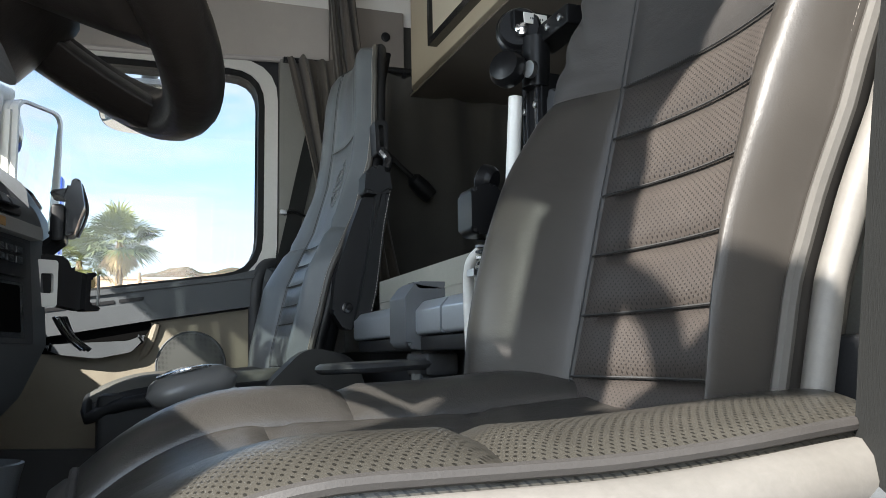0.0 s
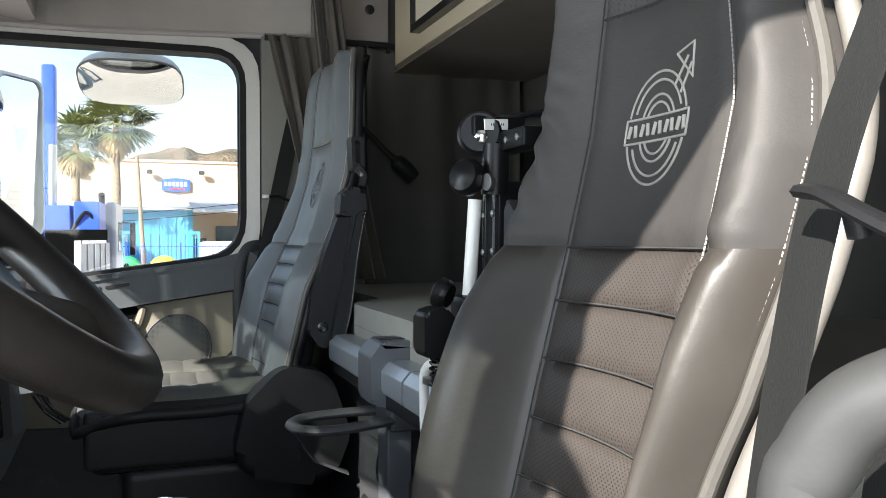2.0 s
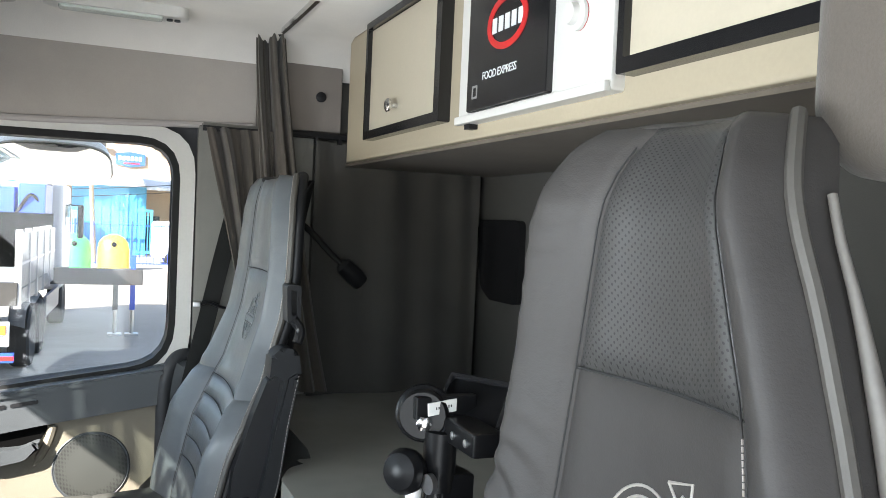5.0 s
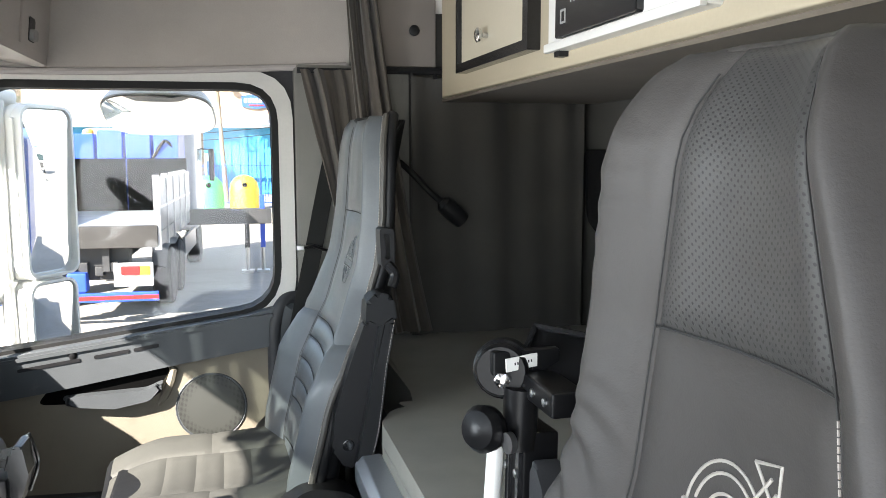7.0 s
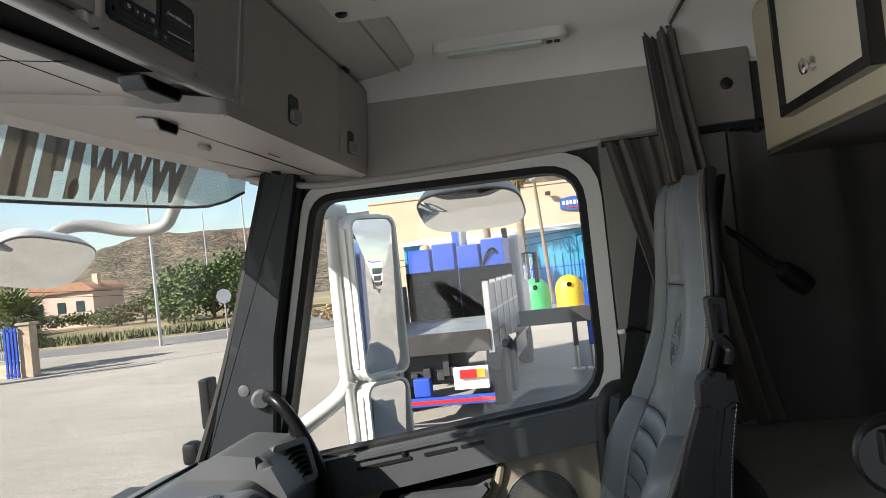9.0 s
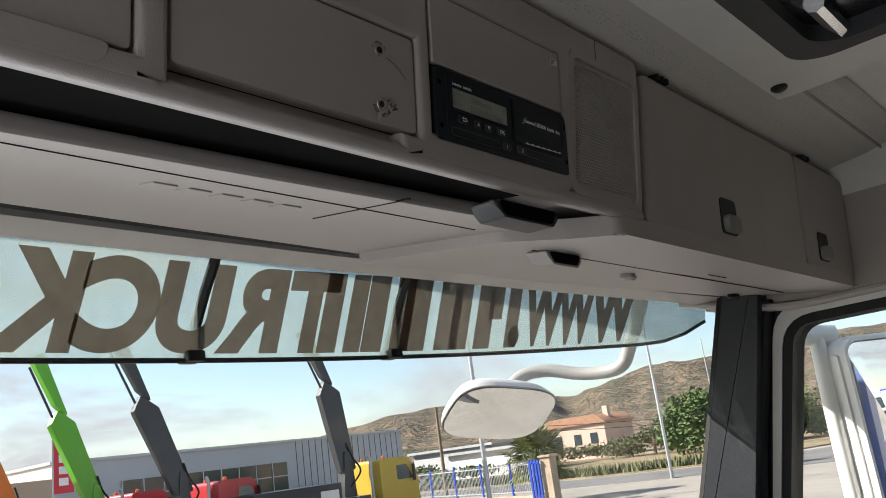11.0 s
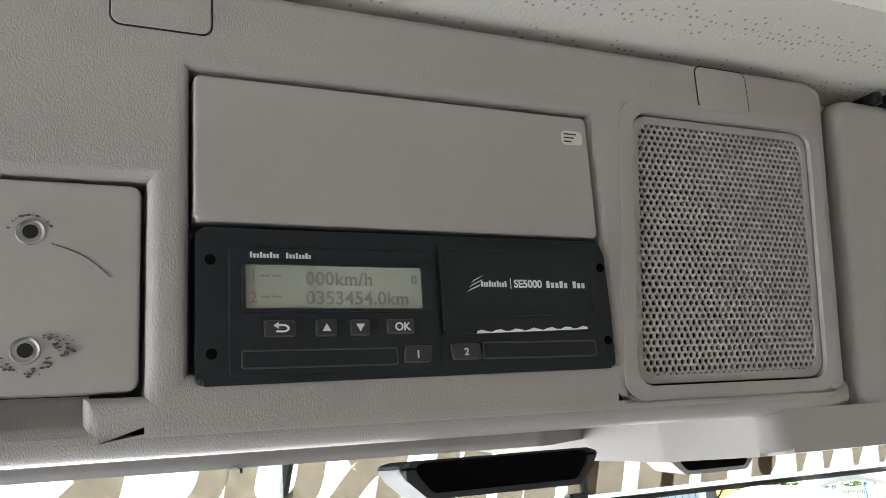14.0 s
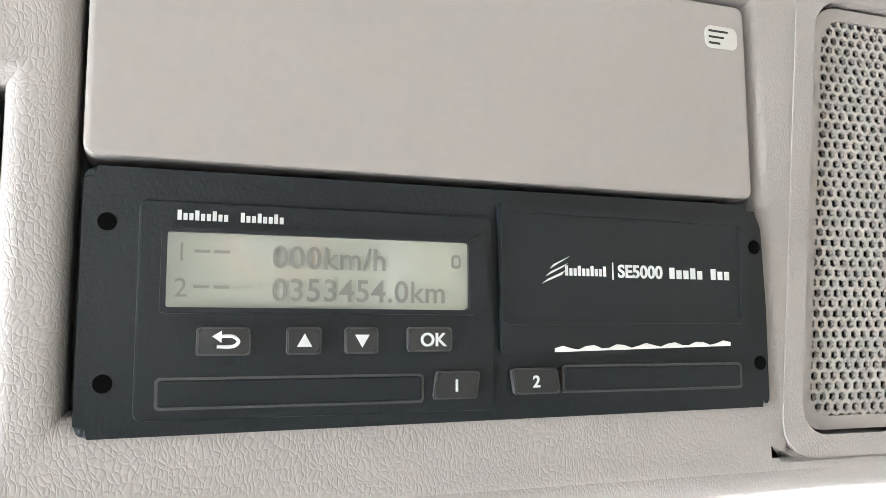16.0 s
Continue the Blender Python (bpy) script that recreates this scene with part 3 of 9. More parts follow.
def grille_material(name, base, pitch):
    m = material(name, base, 0.5, vary=0.05, bump=0.0)
    n, l, p = nodes_of(m)
    co = n.new("ShaderNodeTexCoord").outputs["Object"]
    v = n.new("ShaderNodeTexVoronoi")
    v.inputs["Scale"].default_value, v.inputs["Randomness"].default_value = 1 / pitch, 0.0
    l.new(co, v.inputs["Vector"])
    hole = ramp_node(n, l, v.outputs["Distance"], (0, 0, 0), (1, 1, 1), 0.30, 0.36)
    l.new(mix_node(n, l, hole, tuple(c * 0.12 for c in base), base), p.inputs["Base Color"])
    return m


GRILLE = grille_material("perforated_grille", (0.042, 0.044, 0.040), 0.0030)
door()

# ---- A-pillars, B-pillar trims ----
for side, nm in ((1, "right"), (-1, "left")):
    y0, y1 = (W - 0.06, W + 0.03) if side > 0 else (-W - 0.03, -W + 0.03)
    pil = [(-0.235, 1.60), (-0.165, 1.60), (-0.262, 1.20), (-0.30, 0.86), (-0.50, 0.86), (-0.405, 1.08)]
    if side < 0:
        pil = [(-0.350, 1.62), (-0.245, 1.62), (-0.355, 1.20), (-0.38, 0.86), (-0.60, 0.86), (-0.498, 1.08)]
    solo("trim_pillar_" + nm, prism(round_corners(pil, [0.01, 0.02, 0.1, 0.02, 0.02, 0.1]), "y", y0, y1, 0.016, 3), PILLAR_SLATE, "slate plastic windscreen pillar trim", kind="structure")
    solo("trim_pillar_seal_" + nm, tube(spline([(-0.240, side * (W - 0.04), 1.60), (-0.385, side * (W - 0.045), 1.15), (-0.50, side * (W - 0.06), 0.86)], 8), 0.014, 8), RUBBER,
         "black rubber seal along the windscreen edge", kind="structure")
solo("trim_pillar_strip", tube(spline([(-0.168, W - 0.022, 1.57), (-0.258, W - 0.022, 1.22), (-0.30, W - 0.022, 0.90)], 8), 0.011, 8), RUBBER, "black seal strip on the door side of the pillar", kind="structure")
solo("trim_pillar_cap", lathe([(0.0, 0), (0.014, 0), (0.014, 0.003), (0.012, 0.0045), (0.0, 0.0045)], aim((-0.345, W - 0.058, 1.09), (0, -1, 0)), 20), BLUE_GREY, "round screw cap on the pillar trim", kind="structure")
solo("wall_b_pillar_right", prism(round_corners([(0.524, 1.575), (0.80, 1.575), (0.80, 0.60), (0.524, 0.60)], 0.01), "y", W - 0.025, W + 0.02, 0.008), PILLAR_FELT, "grey felt pillar behind the passenger door", kind="structure")
solo("wall_b_pillar_left", box(0.52, 0.64, -W - 0.05, -W + 0.03, 0.22, 1.70, bevel=0.015), MID_GREY, "grey plastic pillar behind the driver's door", kind="structure")


# ---- windscreen and its outer sun visor ----
def screen_x(y, z):
    """The windscreen's curved surface."""
    t = (1.57 - z) / 0.70
    return -0.238 - (0.12 + 0.05 * t) * (1 - (y / 1.05) ** 2) - 0.25 * t


def windscreen():
    return slab(lambda u, v, d: (screen_x(-1.05 + 2.10 * u, 0.86 + 0.765 * v) - d, -1.05 + 2.10 * u, 0.86 + 0.765 * v), 24, 8, 0.006)


ws = solo("window_windscreen", windscreen(), GLASS, "large curved windscreen", kind="structure")
ws.visible_shadow = False


def visor_x(y):
    return -0.64 + 0.20 * (abs(y) / 1.1) ** 2.2


def outer_visor():
    v = thing("sun_visor", (-0.6, 0, 1.53), "tinted outer sun visor with dark cut lettering seen from behind", "sun visor")

    def low(y):
        return 1.537 + 1.6 * max(0.0, abs(y) - 1.08) ** 2
    sheet = part("tinted_panel", slab(lambda u, w, d: (visor_x(-1.12 + 2.36 * u) + 0.03 * w - d, -1.12 + 2.36 * u, low(-1.12 + 2.36 * u) * (1 - w) + 1.727 * w), 36, 4, 0.004), TINTED, v, "green tinted plastic strip")
    # unseen lip, added to block the sun above the visor's top edge
    part("sun_block_lip", prism([(-1.10, 1.735), (1.10, 1.735), (1.10, 1.80), (-1.10, 1.80)], "x", -0.70, -0.36, 0.02), OUTER_WHITE, v, "unseen white lip added above the strip to block the sun")
    edge = [(visor_x(-1.12 + 2.36 * i / 40) - 0.002, -1.12 + 2.36 * i / 40, low(-1.12 + 2.36 * i / 40)) for i in range(41)]
    part("lower_rim", tube(edge, 0.004, 6), RUBBER, v)
    for y in (0.09, 0.46, -0.30, -0.72):
        x = visor_x(y)
        b = part("bracket", tube([(x - 0.015, y, 1.545), (x + 0.02, y + 0.012, 1.63), (x + 0.07, y + 0.022, 1.72)], 0.008, 6, flat=0.5), RUBBER, v)
        part("bracket_foot", box(x - 0.02, x + 0.012, y - 0.014, y + 0.014, 1.534, 1.550, bevel=0.003), RUBBER, b)
    return v


def letters():
    """The words on the visor, read from in front; the trade name stands as plain slanted bars."""
    v = thing("visor_lettering", (-0.63, 0.4, 1.56), "large brown film letters on the tinted visor", "lettering")
    tall = 0.128

    def place(bm, name, far, wide):
        """Fits a shape of width 1 and height 1 between two places across the visor."""
        lo, hi = min(q.co.x for q in bm.verts), max(q.co.x for q in bm.verts)
        for q in bm.verts:
            k = (q.co.x - lo) / (hi - lo)
            z = q.co.y * tall
            y, d = far + 0.05 * wide - 1.10 * wide * k + 0.22 * (z - tall / 2), q.co.z
            q.co = (visor_x(y) + 0.03 * (z + 0.009) / 0.19 + 0.0015 + d, y, 1.546 + z)
        part(name, bm, LETTER_FILM, v, angle=20)
    for ch, far, wide in (("W", 1.045, 0.108), ("W", 0.938, 0.087), ("W", 0.859, 0.091), (".", 0.757, 0.024),
                          ("T", 0.339, 0.088), ("R", 0.238, 0.098), ("U", 0.139, 0.100), ("C", 0.030, 0.102), ("K", -0.077, 0.098)):
        bm = text_mesh(ch, 1.40, 0.0, Matrix.Identity(4), bold=0.075)
        low = min(q.co.y for q in bm.verts)
        top = max(q.co.y for q in bm.verts) if ch != "." else low + 1.0
        for q in bm.verts:
            q.co.y = (q.co.y - low) / (top - low)
        place(bm, "letter" if ch != "." else "full_stop", far, wide)
    # the name between them: pairs of plain bars, as wide as its letters
    for far, wide, second in ((0.749, 0.067, (0.42, 1.0)), (0.684, 0.087, (0.0, 1.0)), (0.605, 0.116, (0.0, 1.0)), (0.497, 0.090, (0.0, 1.0)), (0.397, 0.078, (0.0, 1.0))):
        bm = bmesh.new()
        for x0, x1, (z0, z1) in ((0.0, 0.40, (0.0, 1.0)), (0.57, 1.0, second)):
            bm.faces.new([bm.verts.new((x, z, 0.0)) for x, z in ((x0, z0), (x1, z0), (x1, z1), (x0, z1))])
        place(bm, "letter_bar", far, wide)
    return v


outer_visor()
letters()


# ---- seats ----
PASS_LEATHER = leather("grey_passenger_leather", (0.094, 0.103, 0.110), 0.32, wrinkle=0.3)
PASS_SIDE = leather("black_passenger_leather", (0.010, 0.0105, 0.0115), 0.5, wrinkle=0.25)
PASS_SIDE.node_tree.nodes["Principled BSDF"].inputs["Specular IOR Level"].default_value = 0.25
BACK_X = [(0.60, 0.50), (0.70, 0.535), (0.80, 0.560), (0.90, 0.585), (1.02, 0.617), (1.14, 0.640), (1.25, 0.649), (1.36, 0.647), (1.46, 0.643)]
PASS_X = [(0.60, 0.425), (0.72, 0.458), (0.80, 0.468), (0.87, 0.485), (0.94, 0.502), (1.00, 0.530), (1.06, 0.560), (1.17, 0.592), (1.25, 0.603), (1.36, 0.608), (1.46, 0.610)]
PASS_IN = [(0.60, 0.165), (0.85, 0.187), (0.97, 0.184), (1.03, 0.165), (1.12, 0.148), (1.25, 0.138), (1.44, 0.085)]
BACK_HALF = [(0.60, 0.215), (0.72, 0.230), (0.85, 0.245), (0.97, 0.245), (1.04, 0.215), (1.12, 0.192), (1.25, 0.180), (1.36, 0.168), (1.42, 0.145), (1.445, 0.115)]
HALF_NEAR = [(0.60, 0.128), (0.74, 0.130), (0.82, 0.132), (0.87, 0.142), (0.93, 0.160), (1.02, 0.174), (1.10, 0.180), (1.163, 0.166), (1.244, 0.136), (1.317, 0.114), (1.40, 0.082), (1.43, 0.062), (1.445, 0.046)]
BACK_IN = [(0.60, 0.105), (0.85, 0.105), (1.03, 0.108), (1.25, 0.090), (1.44, 0.050)]
NEAR_IN = [(0.60, 0.116), (0.76, 0.114), (0.82, 0.106), (0.87, 0.095), (0.98, 0.092), (1.03, 0.102), (1.15, 0.108), (1.25, 0.088), (1.31, 0.072), (1.40, 0.050), (1.44, 0.028)]
BACK_PUFF = [(0.60, 0.028), (0.80, 0.036), (0.95, 0.038), (1.05, 0.026), (1.15, 0.015), (1.44, 0.008)]


def seat(at, mid, dx, driver):
    """A truck seat that faces -x, with its backrest round the line y = mid, moved by dx along x."""
    if driver:
        s = thing("driver_seat", (0.35 + dx, mid, 0.22), "dark brown leather driver seat with perforated panels and pale piping", "seat", "cab seats")
        skins = (LEATHER_HOLES, LEATHER, LEATHER_SIDE)
    else:
        s = thing("passenger_seat", (0.35 + dx, mid, 0.22), "grey leather passenger seat with a raised armrest", "seat", "cab seats")
        skins = (PASS_LEATHER, PASS_LEATHER, PASS_LEATHER)

    def bx(z):
        return lerp(BACK_X, z) + dx if driver else lerp(PASS_X, z)

    def half(z, a):
        return lerp(HALF_NEAR if driver and a < 0 else BACK_HALF, z)

    def half_in(z, a):
        return lerp(BACK_IN if a >= 0 else NEAR_IN if driver else PASS_IN, z)

    def face(z, a):
        """The backrest's front at height z and a across (-1 to 1)."""
        hw, iw, puff = half(z, a), half_in(z, a), lerp(BACK_PUFF, z)
        if not driver and a < 0:
            puff *= 0.45
        if driver and a > 0:
            puff += 0.026 * math.sin(math.pi * min(1.0, max(0.0, (z - 0.62) / 0.42)))
        y = a * hw
        k = iw / hw
        b = max(0.0, (abs(a) - k) / (1 - k))
        rise = puff * math.sin(math.pi * min(1.0, b * 0.86) ** 1.15) if b > 0 else 0.0
        fall = (0.035 if a < 0 or not driver else 0.075) * max(0.0, b - 0.62) ** 2 / 0.1444
        top = (0.05 if driver else 0.015) * max(0.0, (z - 1.36) / 0.085) ** 2
        dish = 0.012 * (1 - min(1, abs(a) / k) ** 2)
        return Vector((bx(z) - rise - (0.012 * easy(b) if driver and a > 0 else 0.0) + fall * 0.9 + top + dish, mid + y, z))

    def panel(name, z0, z1, a0, a1, mat, nu=10, nv=10, seam=0.006, parent=s, label="", folds=False):
        """A stuffed panel whose edges sink into seams."""
        a_sign = 1 if a0 == "R" else -1

        def fn(u, v, d):
            z = z0 + (z1 - z0) * v
            hw = half(z, a0 if a0 == -1.0 else 1)
            lim = [(-half_in(z, -1) / half(z, -1) if q == "L" else half_in(z, 1) / half(z, 1) if q == "R" else q) for q in (a0, a1)]
            p = face(z, lim[0] + (lim[1] - lim[0]) * u)
            wide, tall = (lim[1] - lim[0]) * hw, z1 - z0
            e = min(u * wide, (1 - u) * wide, v * tall, (1 - v) * tall)
            p.x += seam * (1 - easy(e / 0.016)) ** 2 + d
            if folds:
                run = u if a0 == "R" else 1 - u
                reach = easy(run * 1.4) * (1 - 0.75 * easy((z - 1.09) / 0.18)) * easy(e / 0.02)
                p.x += (0.0044 if a_sign > 0 else 0.0012) * (1 - easy((run - 0.55) / 0.40)) * reach * math.sin(205 * (z - 0.040 * run) + 1.7 * math.sin(41 * z + 3.0 * run) + 1.1 * math.sin(6.0 * run + 17 * z)) * (0.55 + 0.45 * math.sin(29 * z + 2.6 * run + 5 * a_sign))
            return p
        return part(name, slab(fn, nu, nv, 0.035 if driver else 0.012), mat, parent, label, angle=60)

    rows = [0.655, 0.705, 0.757, 0.810, 0.864, 0.920, 0.975, 1.027] if driver else [0.655, 0.76, 0.85, 0.89, 0.935, 0.98, 1.02]
    for z0, z1 in zip(rows, rows[1:]):
        panel("back_channel", z0, z1, "L", "R", skins[0], 16, 6)
    panel("shoulder_panel", rows[-1], 1.247, "L", "R", skins[1], 16, 16)
    panel("headrest_panel", 1.247, 1.437, "L", "R", HEAD_HOLES if driver else skins[0], 14, 16)
    for a0, a1 in ((-1.0, "L"), ("R", 1.0)):
        panel("lower_bolster", 0.64, 1.03, a0, a1, skins[2], 16, 26)
        panel("upper_bolster", 1.03, 1.437, a0, a1, skins[1], 20, 90 if driver else 24, folds=driver)

    # seams sewn along the panels
    def stitch(zs, a, mat, r=0.0007, dash=0.0032, gap=0.0008, name="stitching", off=0.002):
        pts = [face(z, a * half_in(z, a) / half(z, a)) for z in zs]
        bm = bmesh.new()
        if mat is DARK_THREAD:
            add_tube(bm, [p + Vector((off, 0, 0)) for p in pts], 0.0008, 4)
            pts = []
        for p, q in zip(pts, pts[1:]):
            n = max(1, int((q - p).length / (dash + gap)))
            for k in range(n):
                s0, s1 = p.lerp(q, k / n), p.lerp(q, (k + dash / (dash + gap)) / n)
                add_tube(bm, [s0 + Vector((off, 0, 0)), s1 + Vector((off, 0, 0))], r, 4)
        part(name, bm, mat, s)
    zline = [0.66 + 0.02 * i for i in range(39)]
    for a in (-1, 1):
        stitch(zline[:30], a, THREAD if driver and a < 0 else DARK_THREAD)
        stitch(zline[29:], a, DARK_THREAD)
    for z in rows[1:-1] + [rows[-1], 1.247]:
        bm = bmesh.new()
        across = [half_in(z, i - 20) * (i / 20 - 1) for i in range(41)]
        pts = [face(z, q / half(z, q)) + Vector((0.0035, 0, 0.002)) for q in across]
        add_tube(bm, pts, 0.0011, 4)
        part("seam", bm, DARK_THREAD, s)

    # piping round the edge, and the shell behind
    def rim(off, back):
        left = [face(z, -1.0) + Vector((back, -off, 0)) for z in [0.66 + 0.0268 * i for i in range(30)]]
        right = [face(z, 1.0) + Vector((back, off, 0)) for z in [0.66 + 0.0268 * i for i in range(30)]]
        return left, right
    for line in rim(0.004, 0.0):
        part("piping", tube(spline(line, 2), 0.0055 if driver else 0.0062, 8), PIPING, s, "pale piping along the backrest")
    for line in rim(0.010 if driver else -0.006, 0.024 if driver else 0.014):
        pts = spline(line[:28] if driver else line, 2)
        part("edge_band", tube(pts, [(0.010 - 0.007 * easy((p[2] - 1.12) / 0.26)) if driver else 0.012 for p in pts], 10), CUSHION_BAND if driver else BLACK_PLASTIC, s, "pale grey side band" if driver else "")
    crown = spline([face(1.437, a) + Vector((0.012, 0, -0.006)) for a in np.linspace(-0.86, 0.90, 12)], 2)
    part("top_roll", tube(crown, [0.009 * min(1.0, 0.2 + 4.0 * min(k, len(crown) - 1 - k) / len(crown)) for k in range(len(crown))], 10), LEATHER if driver else PASS_SIDE, s)
    for line in rim(-0.004 if driver else 0.006, -0.006):
        bm = bmesh.new()
        for p, q in zip(line, line[1:]):
            n = max(1, int((q - p).length / 0.0052))
            for k in range(n):
                add_tube(bm, [p.lerp(q, k / n), p.lerp(q, (k + 0.66) / n)], 0.0008, 4)
        part("edge_stitching", bm, THREAD, s)

    def shell(u, v):
        z = 0.62 + 0.81 * v
        hw = half(z, 2 * u - 1) - 0.012
        c, t = math.cos(math.pi * u), math.sin(math.pi * u)
        return (bx(z) + 0.035 + (0.085 if driver else 0.060) * abs(t) ** 0.5 * (1 - 0.65 * easy((z - 1.05) / 0.35)) + 0.05 * max(0, (z - 1.36) / 0.085) ** 2, mid - hw * c, z)
    bm = bmesh.new()
    add_grid(bm, shell, 20, 20)
    bmesh.ops.contextual_create(bm, geom=[e for e in bm.edges if e.is_boundary])
    part("back_shell", bm, BLACK_PLASTIC, s, "black plastic seat back shell")

    # cushion
    cx0, cx1, ch, top = 0.155 if driver else 0.115, 0.60 if driver else 0.545, 0.206 if driver else 0.226, 0.735
    if not driver:
        cx0, top = 0.115, 0.742

    def pad(x, a):
        t = (x - cx0) / (cx1 - cx0)
        front = (0.056 if driver else 0.03) * max(0.0, 1 - t / 0.30) ** 2.2
        k = 0.44
        b = max(0.0, (abs(a) - k) / (1 - k))
        side = (0.022 if driver else 0.014) * math.sin(math.pi * min(1.0, b * 0.9)) - (0.055 if driver else 0.020) * max(0.0, b - 0.66) ** 2 / 0.1156
        if driver and a < 0:
            side = 0.009 * math.sin(math.pi * b) - 0.006 * b ** 4
        hw = ch * (0.88 + 0.12 * easy(t / 0.25)) * (1 - 0.05 * easy((t - 0.7) / 0.3))
        return Vector((x, mid + a * hw, top - front + side - 0.012 * (1 - min(1, abs(a) / k) ** 2) + 0.012 * easy((t - 0.5) / 0.5)))

    def cushion(name, x0, x1, a0, a1, mat, nu, nv, label=""):
        def fn(u, v, d):
            x = x0 + (x1 - x0) * v
            p = pad(x, a0 + (a1 - a0) * u)
            wide, tall = (a1 - a0) * ch, x1 - x0
            e = min(u * wide, (1 - u) * wide, v * tall if x0 > cx0 + 0.01 else 1, (1 - v) * tall)
            p.z -= (0.006 if driver else 0.003) * (1 - easy(e / 0.016)) ** 2 + d
            return p
        part(name, slab(fn, nu, nv, 0.04 if driver else 0.010), mat, s, label, angle=60)
    inner = GREY_FABRIC if not driver else CUSHION_SMOOTH
    xs = [cx0 + 0.11, cx0 + 0.17, cx0 + 0.225, cx0 + 0.28, cx1] if not driver else [cx0 + 0.13, cx0 + 0.29, cx1]
    cushion("cushion_front", cx0, xs[0], -0.44, 0.44, inner, 16, 12)
    for x0, x1 in zip(xs, xs[1:]):
        cushion("cushion_panel", x0, x1, -0.44, 0.44, inner, 16, 8)
    if not driver:
        for a0, a1 in ((-1.0, -0.95), (0.95, 1.0)):
            cushion("cushion_edge", cx0, cx1, a0, a1, PASS_SIDE, 6, 24, "black leather cushion edge")
    for a0, a1 in ((-1.0, -0.44), (0.44, 1.0)) if driver else ((-0.95, -0.44), (0.44, 0.95)):
        cushion("cushion_bolster", cx0, cx0 + 0.20, a0, a1, inner if not driver or a0 > 0 else CUSHION_HOLES, 12, 14)
        cushion("cushion_bolster", cx0 + 0.20, cx1, a0, a1, inner if not driver or a0 > 0 else CUSHION_HOLES, 12, 14)
    around = [pad(x, -1.0) for x in np.linspace(cx1, cx0, 16)] + [pad(cx0, a) for a in np.linspace(-0.9, 0.9, 10)] + [pad(x, 1.0) for x in np.linspace(cx0, cx1, 16)]
    if driver:
        part("cushion_piping", tube(spline(around, 2), 0.004, 8), LEATHER, s)
    bm = bmesh.new()
    low = [p + Vector((0, 0, -0.058 if driver else -0.013)) for p in around]
    add_tube(bm, spline(low, 2), 0.026 if driver else 0.012, 10)
    if driver:
        part("cushion_side", tube(spline([p + Vector((0, 0, -0.026)) for p in around[:18]], 2), 0.020, 10), CUSHION_BAND, s, "pale leather band under the cushion edge")
        part("cushion_side", tube(spline([p + Vector((0, 0, -0.024)) for p in around[17:]], 2), 0.021, 10), LEATHER, s, "dark leather cushion side")
    part("cushion_band", bm, LEATHER_SIDE if driver else PASS_SIDE, s)
    bm = bmesh.new()
    for p, q in zip(around, around[1:]):
        o = Vector((0, (p.y - mid) * 0.02, -0.008))
        n = max(1, int((q - p).length / 0.008))
        for k in range(n):
            add_tube(bm, [p.lerp(q, k / n) + o * 1.4, p.lerp(q, (k + 0.62) / n) + o * 1.4], 0.0012, 4)
    part("cushion_stitching", bm, THREAD if driver else DARK_THREAD, s)
    if not driver:
        part("cushion_skirt", box(cx0 + 0.012, cx1 + 0.01, mid - 0.212, mid + 0.212, 0.612, top - 0.018, bevel=0.012), PASS_SIDE, s, "black cushion skirt")
    part("cushion_pan", box(cx0 + 0.02, cx1 + 0.02, mid - 0.205, mid + 0.205, 0.60, top - 0.05, bevel=0.02), LEATHER if driver else BLACK_PLASTIC, s)
    # suspension base: stepped bellows on a plinth
    if not driver:
        part("storage_base", box(cx0 + 0.07, cx1 - 0.01, mid - 0.200, mid + 0.200, 0.40, 0.615, bevel=0.03, seg=4), BLACK_PLASTIC, s, "black moulded seat base")
    for k in range(4 if driver else 0):
        part("bellows_fold", box(cx0 + 0.05 + 0.006 * (k % 2), cx1 - 0.02, mid - 0.21 + 0.006 * (k % 2), mid + 0.21, 0.40 + 0.05 * k, 0.447 + 0.05 * k, bevel=0.018, seg=3), RUBBER, s)
    part("base_plinth", box(cx0 + 0.03, cx1, mid - 0.22, mid + 0.22, 0.22, 0.40, bevel=0.01), BLACK_PLASTIC, s)
    side = round_corners([(0.47 + dx, 0.60), (0.50 + dx, 0.73), (0.57 + dx, 0.80), (0.66 + dx, 0.78), (0.70 + dx, 0.66), (0.66 + dx, 0.56)], 0.055 if driver else 0.06, 8)
    if driver:
        side = [(x, z - 0.065) for x, z in side]
    for y0, y1 in ((mid - 0.275, mid - 0.215), (mid + 0.215, mid + 0.275)):
        part("hinge_cover", prism(side, "y", y0, y1, 0.022, 4), BLUE_GREY if driver else BLACK_PLASTIC, s, "moulded plastic recliner cover")
    return s, face


driver_seat, d_face = seat(None, -0.52, 0.0, True)
passenger_seat, p_face = seat(None, 0.695, -0.092, False)


